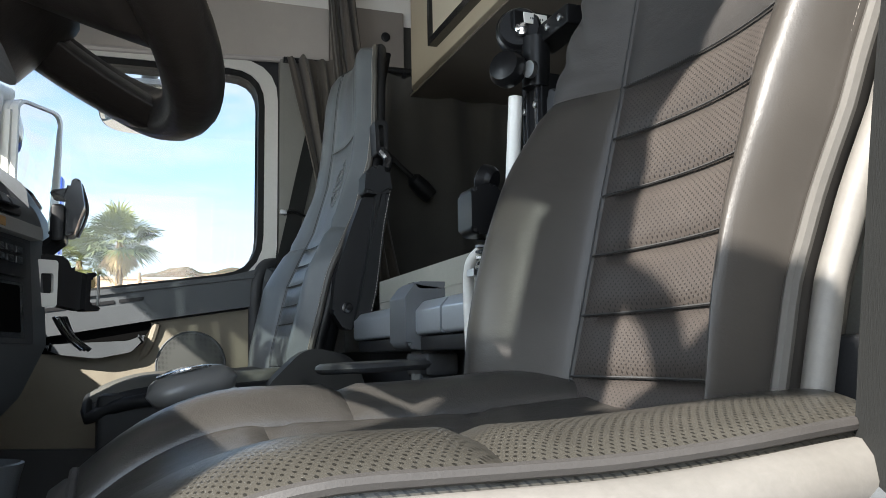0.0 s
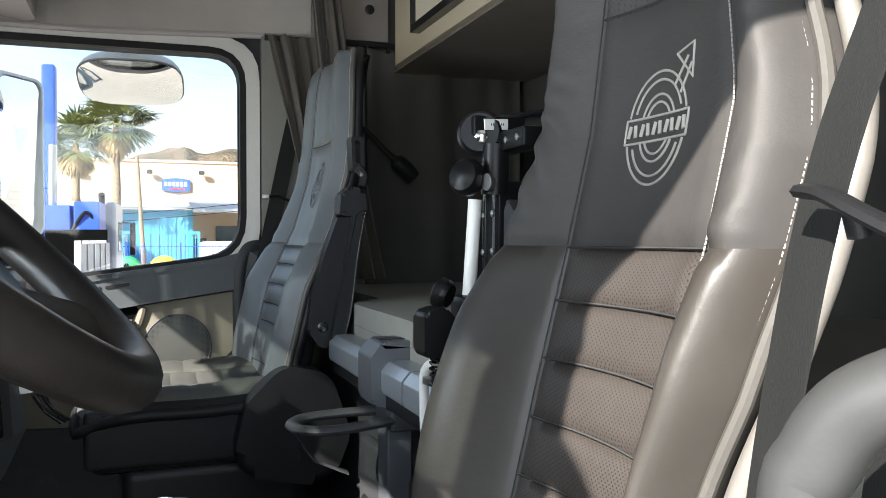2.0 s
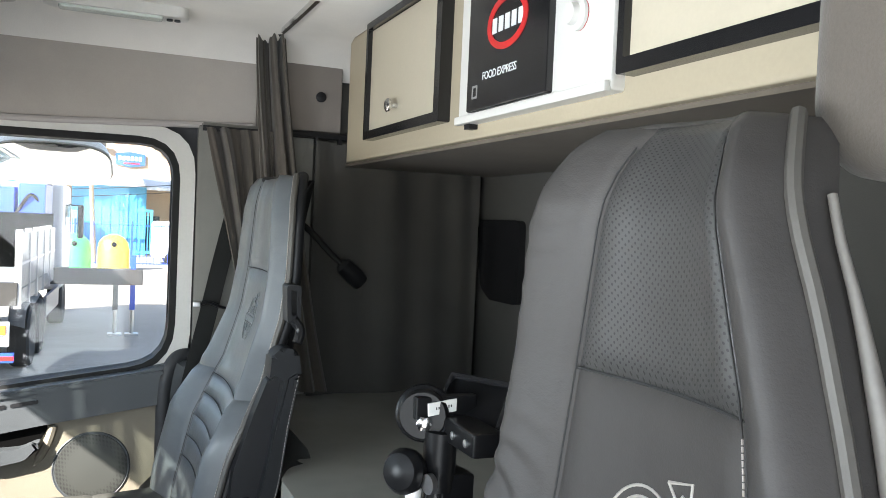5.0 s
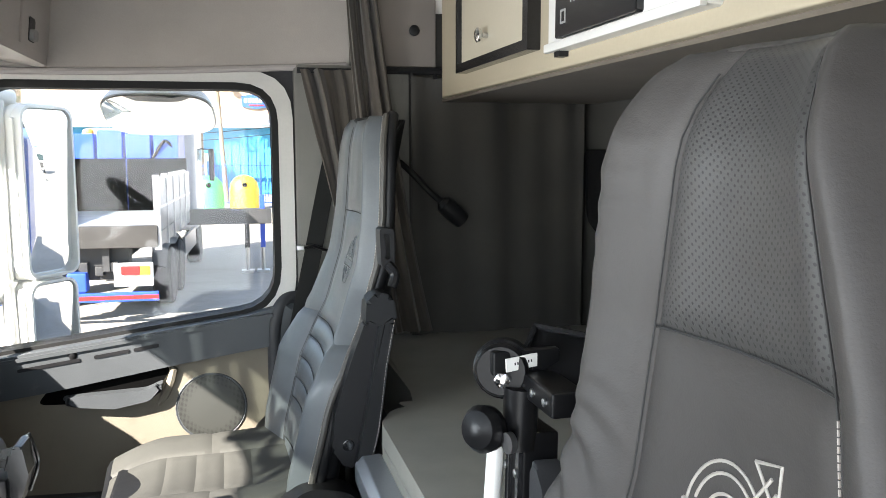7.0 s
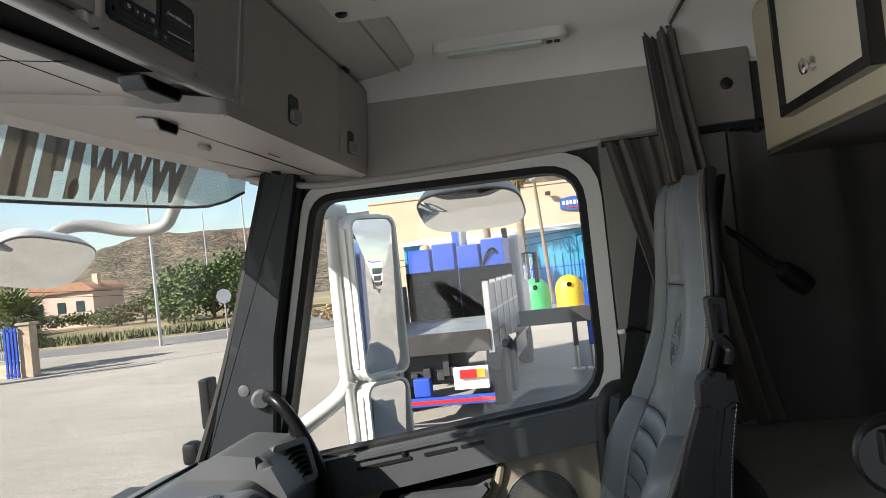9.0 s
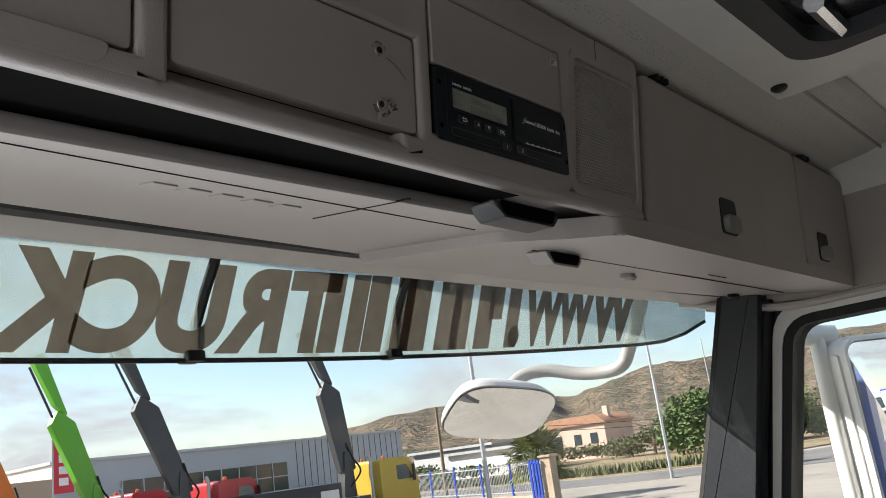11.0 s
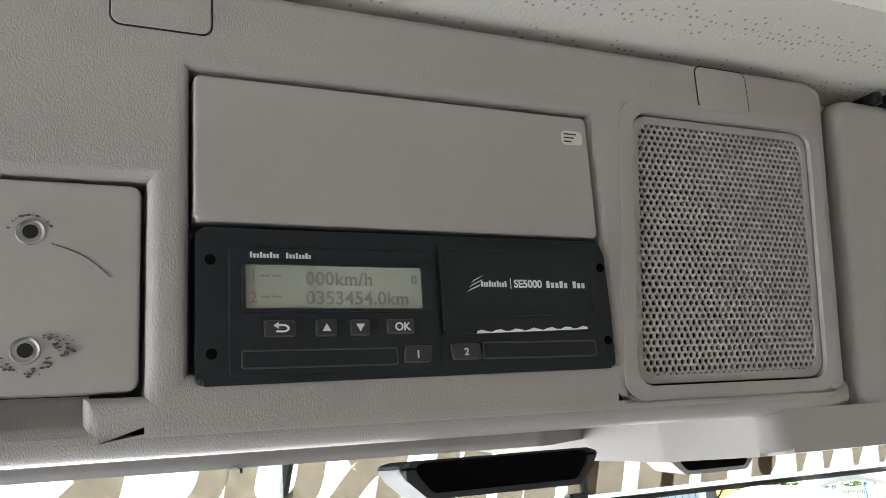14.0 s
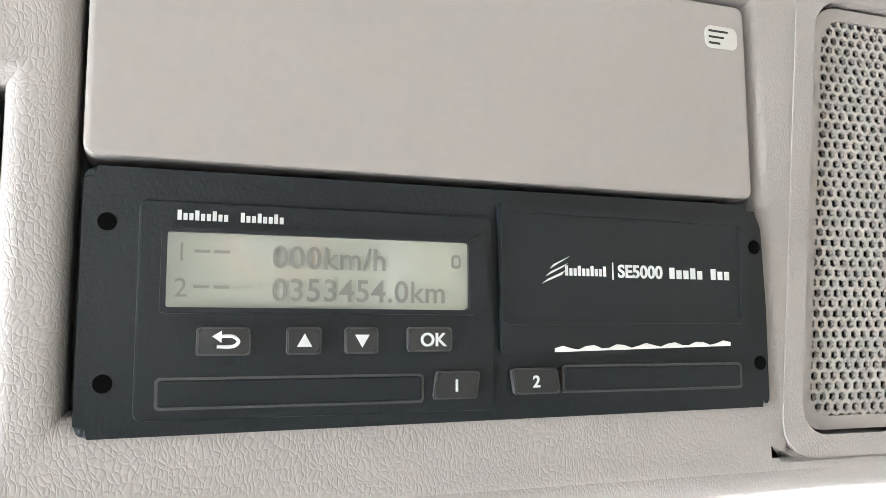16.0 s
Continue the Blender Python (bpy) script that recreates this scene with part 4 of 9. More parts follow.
def emblem(s, face, mid, size, mat, z_mid):
    """The stitched round badge: two rings, a cross bar with a word as bars, and an arrow."""
    bm = bmesh.new()

    def at(y, z):
        hw = lerp(HALF_NEAR if mat is EMBROIDERY and y < 0 else BACK_HALF, z_mid + z * size)
        p = face(z_mid + z * size, (y * size) / hw)
        return p + Vector((-0.0005, 0, 0))
    # y to the seat's own right-hand side runs towards +y
    for r, sq in ((1.0, 1.18), (0.83, 1.0), (0.58, 0.7), (0.44, 0.54)):
        pts = [(r * math.cos(2 * math.pi * k / 48), sq * math.sin(2 * math.pi * k / 48)) for k in range(49)]
        run = []
        for y, z in pts:
            if abs(z + 0.0) < 0.26:
                if len(run) > 1:
                    add_tube(bm, [at(*q) for q in run], 0.0012, 5)
                run = []
            else:
                run.append((y, z))
        if len(run) > 1:
            add_tube(bm, [at(*q) for q in run], 0.0012, 5)
    for z in (-0.26, 0.26):
        add_tube(bm, [at(-1.06 + 2.12 * k / 12, z) for k in range(13)], 0.0013, 5)
    for y in (-1.06, 1.06):
        add_tube(bm, [at(y, -0.26), at(y, 0.26)], 0.0013, 5)
    for k in range(5):
        y = -0.84 + 0.42 * k
        for q in (-0.12, 0.12):
            add_tube(bm, [at(y + q, -0.13), at(y + q * 0.6, 0.13)], 0.0022, 5)
    add_tube(bm, [at(*q) for q in [(-0.50, 0.80), (-0.92, 1.32)]], 0.0013, 5)
    add_tube(bm, [at(*q) for q in [(-0.72, 0.62), (-1.06, 1.16)]], 0.0013, 5)
    add_tube(bm, [at(*q) for q in [(-0.52, 1.42), (-1.12, 1.56), (-1.12, 0.86), (-0.52, 1.42)]], 0.0013, 5)
    part("emblem_stitching", bm, mat, s, "pale embroidered round badge" if mat is EMBROIDERY else "faint embossed badge")


emblem(driver_seat, d_face, -0.52, 0.042, EMBROIDERY, 1.133)
emblem(passenger_seat, p_face, 0.695, 0.036, PASS_LEATHER, 1.15)


# ---- overhead console, its recorder and lockers; built upright, then leant back ----
LEAN_BACK = Matrix.Translation((0, 0, 1.60)) @ Matrix.Rotation(radians(6.0), 4, "Y") @ Matrix.Translation((0, 0, -1.60))


def leant(bm, m=LEAN_BACK):
    bmesh.ops.transform(bm, matrix=m, verts=bm.verts)
    return bm


def skew(bm):
    """The speaker end of the console slants: its upright edges lean towards the door at the top."""
    for q in bm.verts:
        k = easy((q.co.y - 0.1035) / 0.02) * (1 - easy((q.co.y - 0.35) / 0.4))
        q.co.y += 0.115 * (q.co.z - 1.731) * k
    return bm


def yz(y0, y1, z0, z1, r=0.004, seg=4):
    return rounded(y1 - y0, z1 - z0, r, seg, (y0 + y1) / 2, (z0 + z1) / 2)


console = thing("overhead_console", (-0.15, 0.0, 1.56), "taupe grained plastic overhead console across the cab front", "console")


def fascia_sheet():
    """One sheet pierced by four rounded openings, made of cells."""
    cells_y = [-1.0, -0.560, -0.335, -0.315, -0.124, -0.1040, -0.0885, 0.1015, 0.1262, 0.2555]
    cells_z = [1.5780, 1.5855, 1.589, 1.5965, 1.6040, 1.677, 1.7245, 1.7325, 1.763]
    holes = [(-0.0885, 0.1015, 1.6040, 1.7245), (0.1262, 0.2555, 1.589, 1.7325), (-0.315, -0.1040, 1.5965, 1.677), (-0.315, -0.124, 1.5855, 1.5965), (-0.560, -0.335, 1.5965, 1.677)]
    bm = bmesh.new()
    vs = {}

    def v(y, z, x):
        key = (y, z, x)
        if key not in vs:
            vs[key] = bm.verts.new((x, y, z))
        return vs[key]
    for y0, y1 in zip(cells_y, cells_y[1:]):
        for z0, z1 in zip(cells_z, cells_z[1:]):
            if any(h[0] <= y0 and y1 <= h[1] and h[2] <= z0 and z1 <= h[3] for h in holes):
                continue
            bm.faces.new((v(y0, z0, 0), v(y1, z0, 0), v(y1, z1, 0), v(y0, z1, 0)))
    end = round_corners([(0.2555, 1.5780), (0.2745, 1.5780), (0.2745, 1.763), (0.2555, 1.763)], [0, 0.018, 0.018, 0], 6)
    right = [bm.verts.new((-0.35 * max(0.0, p[0] - 0.2555), *p)) for p in end if p[0] > 0.2556]
    bm.faces.new([v(0.2555, z, 0) for z in cells_z[::-1]] + right)
    rims = [e for e in bm.edges if e.is_boundary]
    out = bmesh.ops.extrude_edge_only(bm, edges=rims)["geom"]
    bmesh.ops.translate(bm, vec=(-0.022, 0, 0), verts=[q for q in out if isinstance(q, bmesh.types.BMVert)])
    bmesh.ops.bevel(bm, geom=rims, offset=0.0050, segments=3, profile=0.5, affect="EDGES")
    return skew(bm)


part("fascia", leant(fascia_sheet()), TAUPE, console, "grained taupe fascia", angle=50)
body = prism([(-0.22, 1.612), (-0.026, 1.592), (-0.016, 1.762), (-0.02, 1.80), (-0.22, 1.80)], "y", -1.0, 0.245)
part("console_body", body, TAUPE, console)
lip = tube([(-0.0072, y, 1.5810) for y in (-1.0, -0.4, 0.0, 0.235)] + [(-0.0095, 0.252, 1.5825), (-0.015, 0.258, 1.586)], 0.0070, 14)
part("lower_lip", leant(lip), TAUPE, console, "rounded lower lip", angle=60)
part("recess_floor", leant(box(-0.024, -0.016, -0.56, 0.248, 1.582, 1.735)), BLACK_PLASTIC, console)

# the lid above the recorder, with its small sticker
lid = part("recorder_lid", leant(prism(yz(-0.0872, 0.0992, 1.6618, 1.7228, 0.003), "x", -0.016, 0.0005, 0.0018)), TAUPE_SMOOTH, console, "plain smooth taupe lid")
part("sticker", leant(prism(yz(0.0838, 0.0955, 1.7080, 1.7150, 0.0022), "x", 0.0005, 0.0009)), WHITE_PLASTIC, lid, "small white sticker with tiny print")
bm = bmesh.new()
for k, w in enumerate((0.007, 0.0055, 0.004)):
    add_box(bm, 0.0009, 0.0011, 0.0850, 0.0850 + w, 1.7130 - 0.0019 * k, 1.7136 - 0.0019 * k)
part_each("print_bar", leant(bm), DARK_THREAD, lid)

# speaker mesh with rim
part("speaker_rim", leant(skew(ring(yz(0.1207, 0.2610, 1.5848, 1.7380, 0.014, 6), yz(0.1286, 0.2531, 1.5914, 1.7301, 0.010, 6), "x", -0.018, 0.0004))), TAUPE, console)


def mesh_panel():
    """A perforated plate: real holes in a staggered grid."""
    bm = bmesh.new()
    pitch = 0.0037
    ny, nz = int(0.1250 / pitch), int(0.1392 / (pitch * 0.866))
    verts, faces = [], []
    hexa = [(math.cos(math.pi / 3 * k), math.sin(math.pi / 3 * k)) for k in range(6)]
    for j in range(nz):
        for i in range(ny):
            cy = 0.1284 + pitch * (i + 0.5 + (0.5 if j % 2 else 0.0))
            cz = 1.5912 + pitch * 0.866 * (j + 0.5)
            dy, dz = abs(cy - 0.19085), abs(cz - 1.66075)
            if dy > 0.0590 or dz > 0.0661 or math.hypot(max(0, dy - 0.0505), max(0, dz - 0.0576)) > 0.0085:
                continue
            base = len(verts)
            for r, xx in ((pitch * 0.578, 0.0), (pitch * 0.36, 0.0), (pitch * 0.34, -0.0016)):
                for c, s in hexa:
                    y, z = cy + r * s, cz + r * c
                    u, v = (y - 0.1284) / 0.1250, (z - 1.5912) / 0.1392
                    verts.append((-0.003 + 0.003 * math.sin(math.pi * min(1, max(0, u))) * math.sin(math.pi * min(1, max(0, v))) + xx, y, z))
            for k in range(6):
                q = (k + 1) % 6
                faces.append((base + k, base + q, base + 6 + q, base + 6 + k))
                faces.append((base + 6 + k, base + 6 + q, base + 12 + q, base + 12 + k))
    me = bpy.data.meshes.new("mesh")
    me.from_pydata(verts, [], faces)
    bm.from_mesh(me)
    bpy.data.meshes.remove(me)
    add_ring(bm, yz(0.1297, 0.2521, 1.5925, 1.7290, 0.0095, 6), yz(0.1338, 0.2480, 1.5967, 1.7248, 0.0075, 6), "x", -0.007, -0.0021)
    return bm


part("speaker_mesh", leant(skew(mesh_panel())), TAUPE_SMOOTH, console, "perforated taupe speaker mesh", angle=30)

# small blank plates near the top edge
for y0, y1, z0 in ((-0.1184, -0.0804, 1.7400), (0.1740, 0.2090, 1.7358)):
    part("blank_plate", leant(prism(yz(y0, y1, z0, 1.7605, 0.004), "x", -0.004, 0.0008, 0.0006)), TAUPE, console)
    part("plate_gap", leant(ring(yz(y0 - 0.0007, y1 + 0.0007, z0 - 0.0007, 1.7612, 0.0045), yz(y0, y1, z0, 1.7605, 0.004), "x", -0.004, 0.0003)), BLACK_PLASTIC, console)

# left flap with two screw holes and scratches; further flap beyond
for y0, y1, holes in ((-0.313, -0.1058, True), (-0.558, -0.337, False)):
    flap = part("stowage_flap", leant(prism(yz(y0, y1, 1.5982, 1.6755, 0.004), "x", -0.016, -0.003, 0.0015)), TAUPE_SMOOTH, console, "taupe flap with two old screw holes" if holes else "")
    if holes:
        for z in (1.6560, 1.6137):
            part("screw_hole", leant(lathe([(0.0, -0.0005), (0.0028, -0.0005), (0.0046, 0.0006), (0.0050, 0.0), (0.0, -0.001)], aim((-0.003, -0.143, z), (1, 0, 0)), 16)), STEEL, flap)
            part("screw_dark", leant(lathe([(0.0, 0.0), (0.0026, 0.0), (0.0026, 0.0004), (0.0, 0.0004)], aim((-0.0027, -0.143, z), (1, 0, 0)), 12)), BLACK_PLASTIC, flap)
        bm = bmesh.new()
        rnd = random.Random(7)
        for k in range(70):
            t = radians(rnd.uniform(195, 345)) if k < 38 else radians(rnd.uniform(-15, 60))
            r = 0.0085 + rnd.uniform(-0.0014, 0.0014) if k < 38 else 0.0125 + rnd.uniform(-0.003, 0.004)
            y, z, w = -0.143 + r * math.cos(t), 1.6137 + r * math.sin(t) * (0.95 if k < 38 else 0.55), rnd.uniform(0.0002, 0.0009)
            fan = [(y + w * rnd.uniform(0.7, 1.5) * math.cos(q * 1.0472), z + w * rnd.uniform(0.4, 0.8) * math.sin(q * 1.0472)) for q in range(6)]
            add_prism(bm, fan, "x", -0.0032, -0.0028 + 0.00001 * k)
        part("scuff", leant(bm), SCUFF, flap, "dark scuffs round the lower hole")
        bm = bmesh.new()
        for k in range(14):
            t = radians(rnd.uniform(20, 170))
            y, z, w = -0.143 + 0.0072 * math.cos(t), 1.6560 + 0.0062 * math.sin(t), rnd.uniform(0.0003, 0.0010)
            add_prism(bm, [(y + w * math.cos(q * 1.0472), z + 0.5 * w * math.sin(q * 1.0472)) for q in range(6)], "x", -0.0032, -0.0028 + 0.00001 * k)
        part("scuff", leant(bm), SCUFF, flap, "dark scuff over the upper hole")
        part("scratch", leant(tube(spline([(-0.0028, -0.136, 1.652), (-0.0028, -0.125, 1.6475), (-0.0028, -0.116, 1.640)], 6), 0.00022, 4)), SCUFF, flap)
    if holes:
        groove = slab(lambda u, v, d: (-0.0015 - 0.0145 * math.sin(math.pi / 2 * v) - d, -0.316 + 0.194 * u, 1.5845 + 0.0135 * v), 4, 8, 0.003)
        part("finger_groove", leant(groove), TAUPE, console, "hollowed finger groove under the flap", angle=60)
    else:
        part("finger_groove", leant(prism(round_corners([(y0, 1.597), (y1 - 0.012, 1.597), (y1 - 0.020, 1.5835), (y0, 1.5825)], [0.001, 0.004, 0.006, 0.001]), "x", -0.006, 0.0004, 0.0008)), TAUPE_SMOOTH, console)


def recorder():
    """The one-slot-high trip recorder with its window, keys and card slots."""
    r = thing("tachograph", (0.0, 0.01, 1.60), "black trip recorder with a grey display and two card slots", "tachograph")
    lean = LEAN_BACK
    shape = round_corners([(-0.0866, 1.5995), (-0.0866, 1.6602), (0.0975, 1.6608), (0.1005, 1.6540), (0.1012, 1.6300), (0.1008, 1.6035), (0.0995, 1.6012)], [0.003, 0.003, 0.003, 0.008, 0.01, 0.002, 0.002])
    body = part("faceplate", leant(prism(shape, "x", -0.016, 0.0085, 0.0022, 3)), RECORDER_BLACK, r, "satin black faceplate")
    # raised main field and the flap at right
    part("main_field", leant(prism(yz(-0.0746, 0.0125, 1.6030, 1.6530, 0.002), "x", 0.0080, 0.0094, 0.0006)), RECORDER_BLACK, r)
    fl = round_corners([(0.0138, 1.6570), (0.0940, 1.6568), (0.0935, 1.6215), (0.0905, 1.6188), (0.0145, 1.6176)], [0.001, 0.001, 0.004, 0.002, 0.001])
    flap = part("printer_flap", leant(prism(fl, "x", 0.0080, 0.0104, 0.0006)), RECORDER_BLACK, r)
    part("flap_frame", leant(ring(round_corners([(0.0142, 1.6566), (0.0934, 1.6562), (0.0928, 1.6255), (0.0142, 1.6248)], 0.002), round_corners([(0.0150, 1.6545), (0.0908, 1.6540), (0.0900, 1.6267), (0.0150, 1.6257)], 0.0015), "x", 0.0100, 0.0110)), RECORDER_BLACK, flap)
    # display
    part("display_bezel", leant(ring(round_corners([(-0.0697, 1.6466), (0.0068, 1.6466), (0.0100, 1.6488), (0.0104, 1.6285), (0.0068, 1.6272), (-0.0697, 1.6270)], 0.001), round_corners([(-0.0684, 1.6457), (0.0040, 1.6457), (0.0051, 1.6455), (0.0051, 1.6290), (0.0040, 1.6284), (-0.0684, 1.6284)], 0.0006), "x", 0.0088, 0.0107)), RECORDER_BLACK, r)
    lcd = part("display", leant(prism(yz(-0.0686, 0.0053, 1.6282, 1.6459, 0.0006), "x", 0.0085, 0.0096)), LCD_GREY, r, "grey-green liquid crystal window")

    def say(words, y, z, size, mat, owner, name="print", x=0.0104, bold=0.0, spacing=1.0):
        m = lean @ Matrix.Translation((x, y, z)) @ Matrix(((0, 0, 1, 0), (1, 0, 0, 0), (0, 1, 0, 0), (0, 0, 0, 1)))
        part_each(name, text_mesh(words, size, 0.00012, m, spacing, bold=bold), mat, owner)
    say("000km/h", -0.0447, 1.6380, 0.0076, LCD_DARK, lcd, "display_sign", 0.0097, 0.0001, 1.06)
    say("0353454.0km", -0.0447, 1.6302, 0.0076, LCD_DARK, lcd, "display_sign", 0.0097, 0.0001, 1.06)
    for k, z in enumerate((1.6390, 1.6308)):
        say(str(k + 1), -0.0668, z, 0.0062, LCD_DARK, lcd, "display_sign", 0.0097)
        bm = bmesh.new()
        for q in range(2):
            add_box(bm, 0.0096, 0.0098, -0.0625 + 0.0045 * q, -0.0590 + 0.0045 * q, z + 0.002, z + 0.0027)
        part_each("display_dash", leant(bm), LCD_DARK, lcd)
    part("display_ring", leant(ring(yz(0.0006, 0.0032, 1.6390, 1.6425, 0.001), yz(0.0012, 0.0026, 1.6397, 1.6418, 0.0005), "x", 0.0096, 0.0098)), LCD_DARK, lcd)
    # keys
    def key(y0, y1, z0, z1, words=None, tri=0, lead=0.0, size=0.0042):
        k = part("key", leant(prism(round_corners([(y0 + lead, z1), (y0, z0), (y1 - lead, z0), (y1, z1)][::-1], 0.0008), "x", 0.0088, 0.0108, 0.0005)), KEY_BLACK, r)
        part("key_edge", leant(ring(round_corners([(y0 + lead - 0.0004, z1 + 0.0004), (y0 - 0.0004, z0 - 0.0004), (y1 - lead + 0.0004, z0 - 0.0004), (y1 + 0.0004, z1 + 0.0004)][::-1], 0.0010), round_corners([(y0 + lead, z1), (y0, z0), (y1 - lead, z0), (y1, z1)][::-1], 0.0008), "x", 0.0088, 0.0104)), STEEL_DARK, k)
        ym, zm = (y0 + y1) / 2, (z0 + z1) / 2
        if words:
            say(words, ym - 0.30 * size * len(words), zm - 0.36 * size, size, WHITE_PRINT, k, "print", 0.0109, 0.0001)
        if tri:
            part("print", leant(prism([(ym - 0.0018, zm - 0.0014 * tri), (ym + 0.0018, zm - 0.0014 * tri), (ym, zm + 0.0017 * tri)], "x", 0.0108, 0.0110)), WHITE_PRINT, k)
    key(-0.0611, -0.0498, 1.6178, 1.6235)
    bm = bmesh.new()
    add_tube(bm, spline([(0.0110, -0.0560, 1.6218), (0.0110, -0.0535, 1.6218), (0.0110, -0.0522, 1.6206), (0.0110, -0.0535, 1.6195), (0.0110, -0.0570, 1.6195)], 4), 0.00045, 6)
    add_prism(bm, [(-0.0560, 1.6231), (-0.0560, 1.6204), (-0.0581, 1.6218)], "x", 0.0108, 0.0111)
    part("print", leant(bm), WHITE_PRINT, r)
    key(-0.0407, -0.0332, 1.6179, 1.6236, tri=1)
    key(-0.0267, -0.0192, 1.6180, 1.6236, tri=-1)
    key(-0.0109, 0.0001, 1.6184, 1.6237, "OK", size=0.0046)
    key(-0.0043, 0.0077, 1.6065, 1.6127, "1", lead=0.0010)
    key(0.0182, 0.0296, 1.6072, 1.6131, "2", lead=-0.0010)
    for y0, y1, z0, z1 in ((-0.0695, -0.0075, 1.6060, 1.6120), (0.0325, 0.0897, 1.6074, 1.6136)):
        t = part("card_drawer", leant(prism(yz(y0, y1, z0, z1, 0.0008), "x", 0.0086, 0.0100, 0.0005)), RECORDER_BLACK, r)
        part("drawer_gap", leant(ring(yz(y0 - 0.0006, y1 + 0.0006, z0 - 0.0006, z1 + 0.0006, 0.001), yz(y0, y1, z0, z1, 0.0008), "x", 0.0086, 0.0097)), STEEL_DARK, t)
    # printing: trade names as bars, a slanted mark, the type number
    bm = bmesh.new()
    for y0, y1 in ((-0.0664, -0.0537), (-0.0522, -0.0413)):
        n = int((y1 - y0) / 0.0013)
        for k in range(n):
            h = 0.0016 + 0.0007 * ((k * 7) % 3 == 0)
            add_box(bm, 0.0094, 0.0096, y0 + 0.0013 * k, y0 + 0.0013 * k + 0.0009, 1.6485, 1.6485 + h)
    part_each("print_bar", leant(bm), WHITE_PRINT, r)
    bm = bmesh.new()
    for k in range(10):
        add_box(bm, 0.0104, 0.0106, 0.0330 + 0.00130 * k, 0.03385 + 0.00130 * k, 1.6380, 1.6400 + 0.0007 * ((k * 5) % 3 == 0))
    add_box(bm, 0.0104, 0.0106, 0.0476, 0.0479, 1.6372, 1.6419)
    for k in range(9):
        if k != 5:
            add_box(bm, 0.0104, 0.0106, 0.0662 + 0.00235 * k, 0.0678 + 0.00235 * k, 1.6379, 1.6403 + 0.0007 * ((k * 5) % 3 == 0))
    part_each("print_bar", leant(bm), WHITE_PRINT, flap)
    bm = bmesh.new()
    for k in range(3):
        z = 1.6357 + 0.0020 * k
        add_prism(bm, [(0.0260 + 0.0012 * k, z), (0.0318 + 0.0004 * k, z + 0.0024), (0.0330 + 0.0008 * k, z + 0.0036), (0.0278 + 0.0009 * k, z + 0.0013)], "x", 0.0104, 0.0106)
    part_each("slanted_stroke", leant(bm), WHITE_PRINT, flap)
    say("SE5000", 0.0493, 1.6379, 0.0049, WHITE_PRINT, flap, "print", 0.0105, 0.00012)
    # torn paper edge in the printer slot
    pts = [(0.0293 + 0.0564 * k / 24, 1.6186 + 0.0006 * math.sin(k * 1.7) + 0.0014 * k / 24) for k in range(25)]
    part("torn_paper", leant(prism([(0.0293, 1.6176)] + pts + [(0.0857, 1.6190)], "x", 0.0106, 0.0110)), PAPER, flap, "torn white paper edge")
    for y, z in ((-0.0813, 1.6475), (-0.0809, 1.6115), (0.0978, 1.6482), (0.0980, 1.6140)):
        part("key_hole", leant(lathe([(0.0, 0.0), (0.0021, 0.0), (0.0021, 0.0003), (0.0, 0.0003)], aim((0.0084, y, z), (1, 0, 0)), 16)), HOLE_SHADE, r)
    for piece in r.children_recursive:
        piece.data.transform(Matrix.Translation((-0.0075, 0, 0)))
    return r


RECORDER_BLACK = material("recorder_black", (0.0145, 0.0185, 0.0225), 0.34, vary=0.1, bump=0.12, grain=900)
RECORDER_BLACK.node_tree.nodes["Principled BSDF"].inputs["Specular IOR Level"].default_value = 0.25
KEY_BLACK = material("key_black", (0.022, 0.023, 0.025), 0.3, vary=0.1, bump=0.0)
STEEL_DARK = material("drawer_edge", (0.055, 0.056, 0.06), 0.3, vary=0.0, bump=0.0)
WHITE_PRINT = material("white_print", (0.72, 0.74, 0.75), 0.6, vary=0.05, bump=0.0)
PAPER = material("torn_paper", (0.85, 0.84, 0.82), 0.9, vary=0.03, bump=0.2)
LCD_GREY = material("lcd_grey", (0.36, 0.38, 0.33), 0.12, vary=0.04, bump=0.0, coat=0.3)
LCD_DARK = material("lcd_digits", (0.20, 0.205, 0.185), 0.4, vary=0.0, bump=0.0)
recorder()


# lockers at the passenger end
def locker(y0, y1, latch_y, label):
    k = thing("overhead_locker", (-0.15, (y0 + y1) / 2, 1.56), label, "locker", "overhead lockers")
    part("locker_body", leant(skew(box(-0.22, -0.022, y0 + 0.001, y1 - 0.001, 1.572, 1.762, bevel=0.004))), TAUPE, k)
    d = part("locker_door", leant(skew(prism(yz(y0 + 0.002, y1 - 0.002, 1.567, 1.758, 0.014), "x", -0.022, -0.003, 0.008, 3))), TAUPE, k, "grained taupe locker door")
    part("latch_well", leant(prism(yz(latch_y - 0.026, latch_y + 0.026, 1.588, 1.636, 0.008), "x", -0.006, -0.0018, 0.0006)), BLACK_PLASTIC, d)
    part("latch", leant(prism(yz(latch_y - 0.021, latch_y + 0.021, 1.590, 1.613, 0.008), "x", -0.004, 0.007, 0.003)), MID_GREY, d, "grey push latch")
    bm = bmesh.new()
    for q in (-0.012, 0.0, 0.012):
        add_box(bm, -0.018, 0.0, y0 + 0.05 + q, y0 + 0.057 + q, 1.756, 1.764, bevel=0.002)
    part("hinge", leant(bm), BLACK_PLASTIC, d)


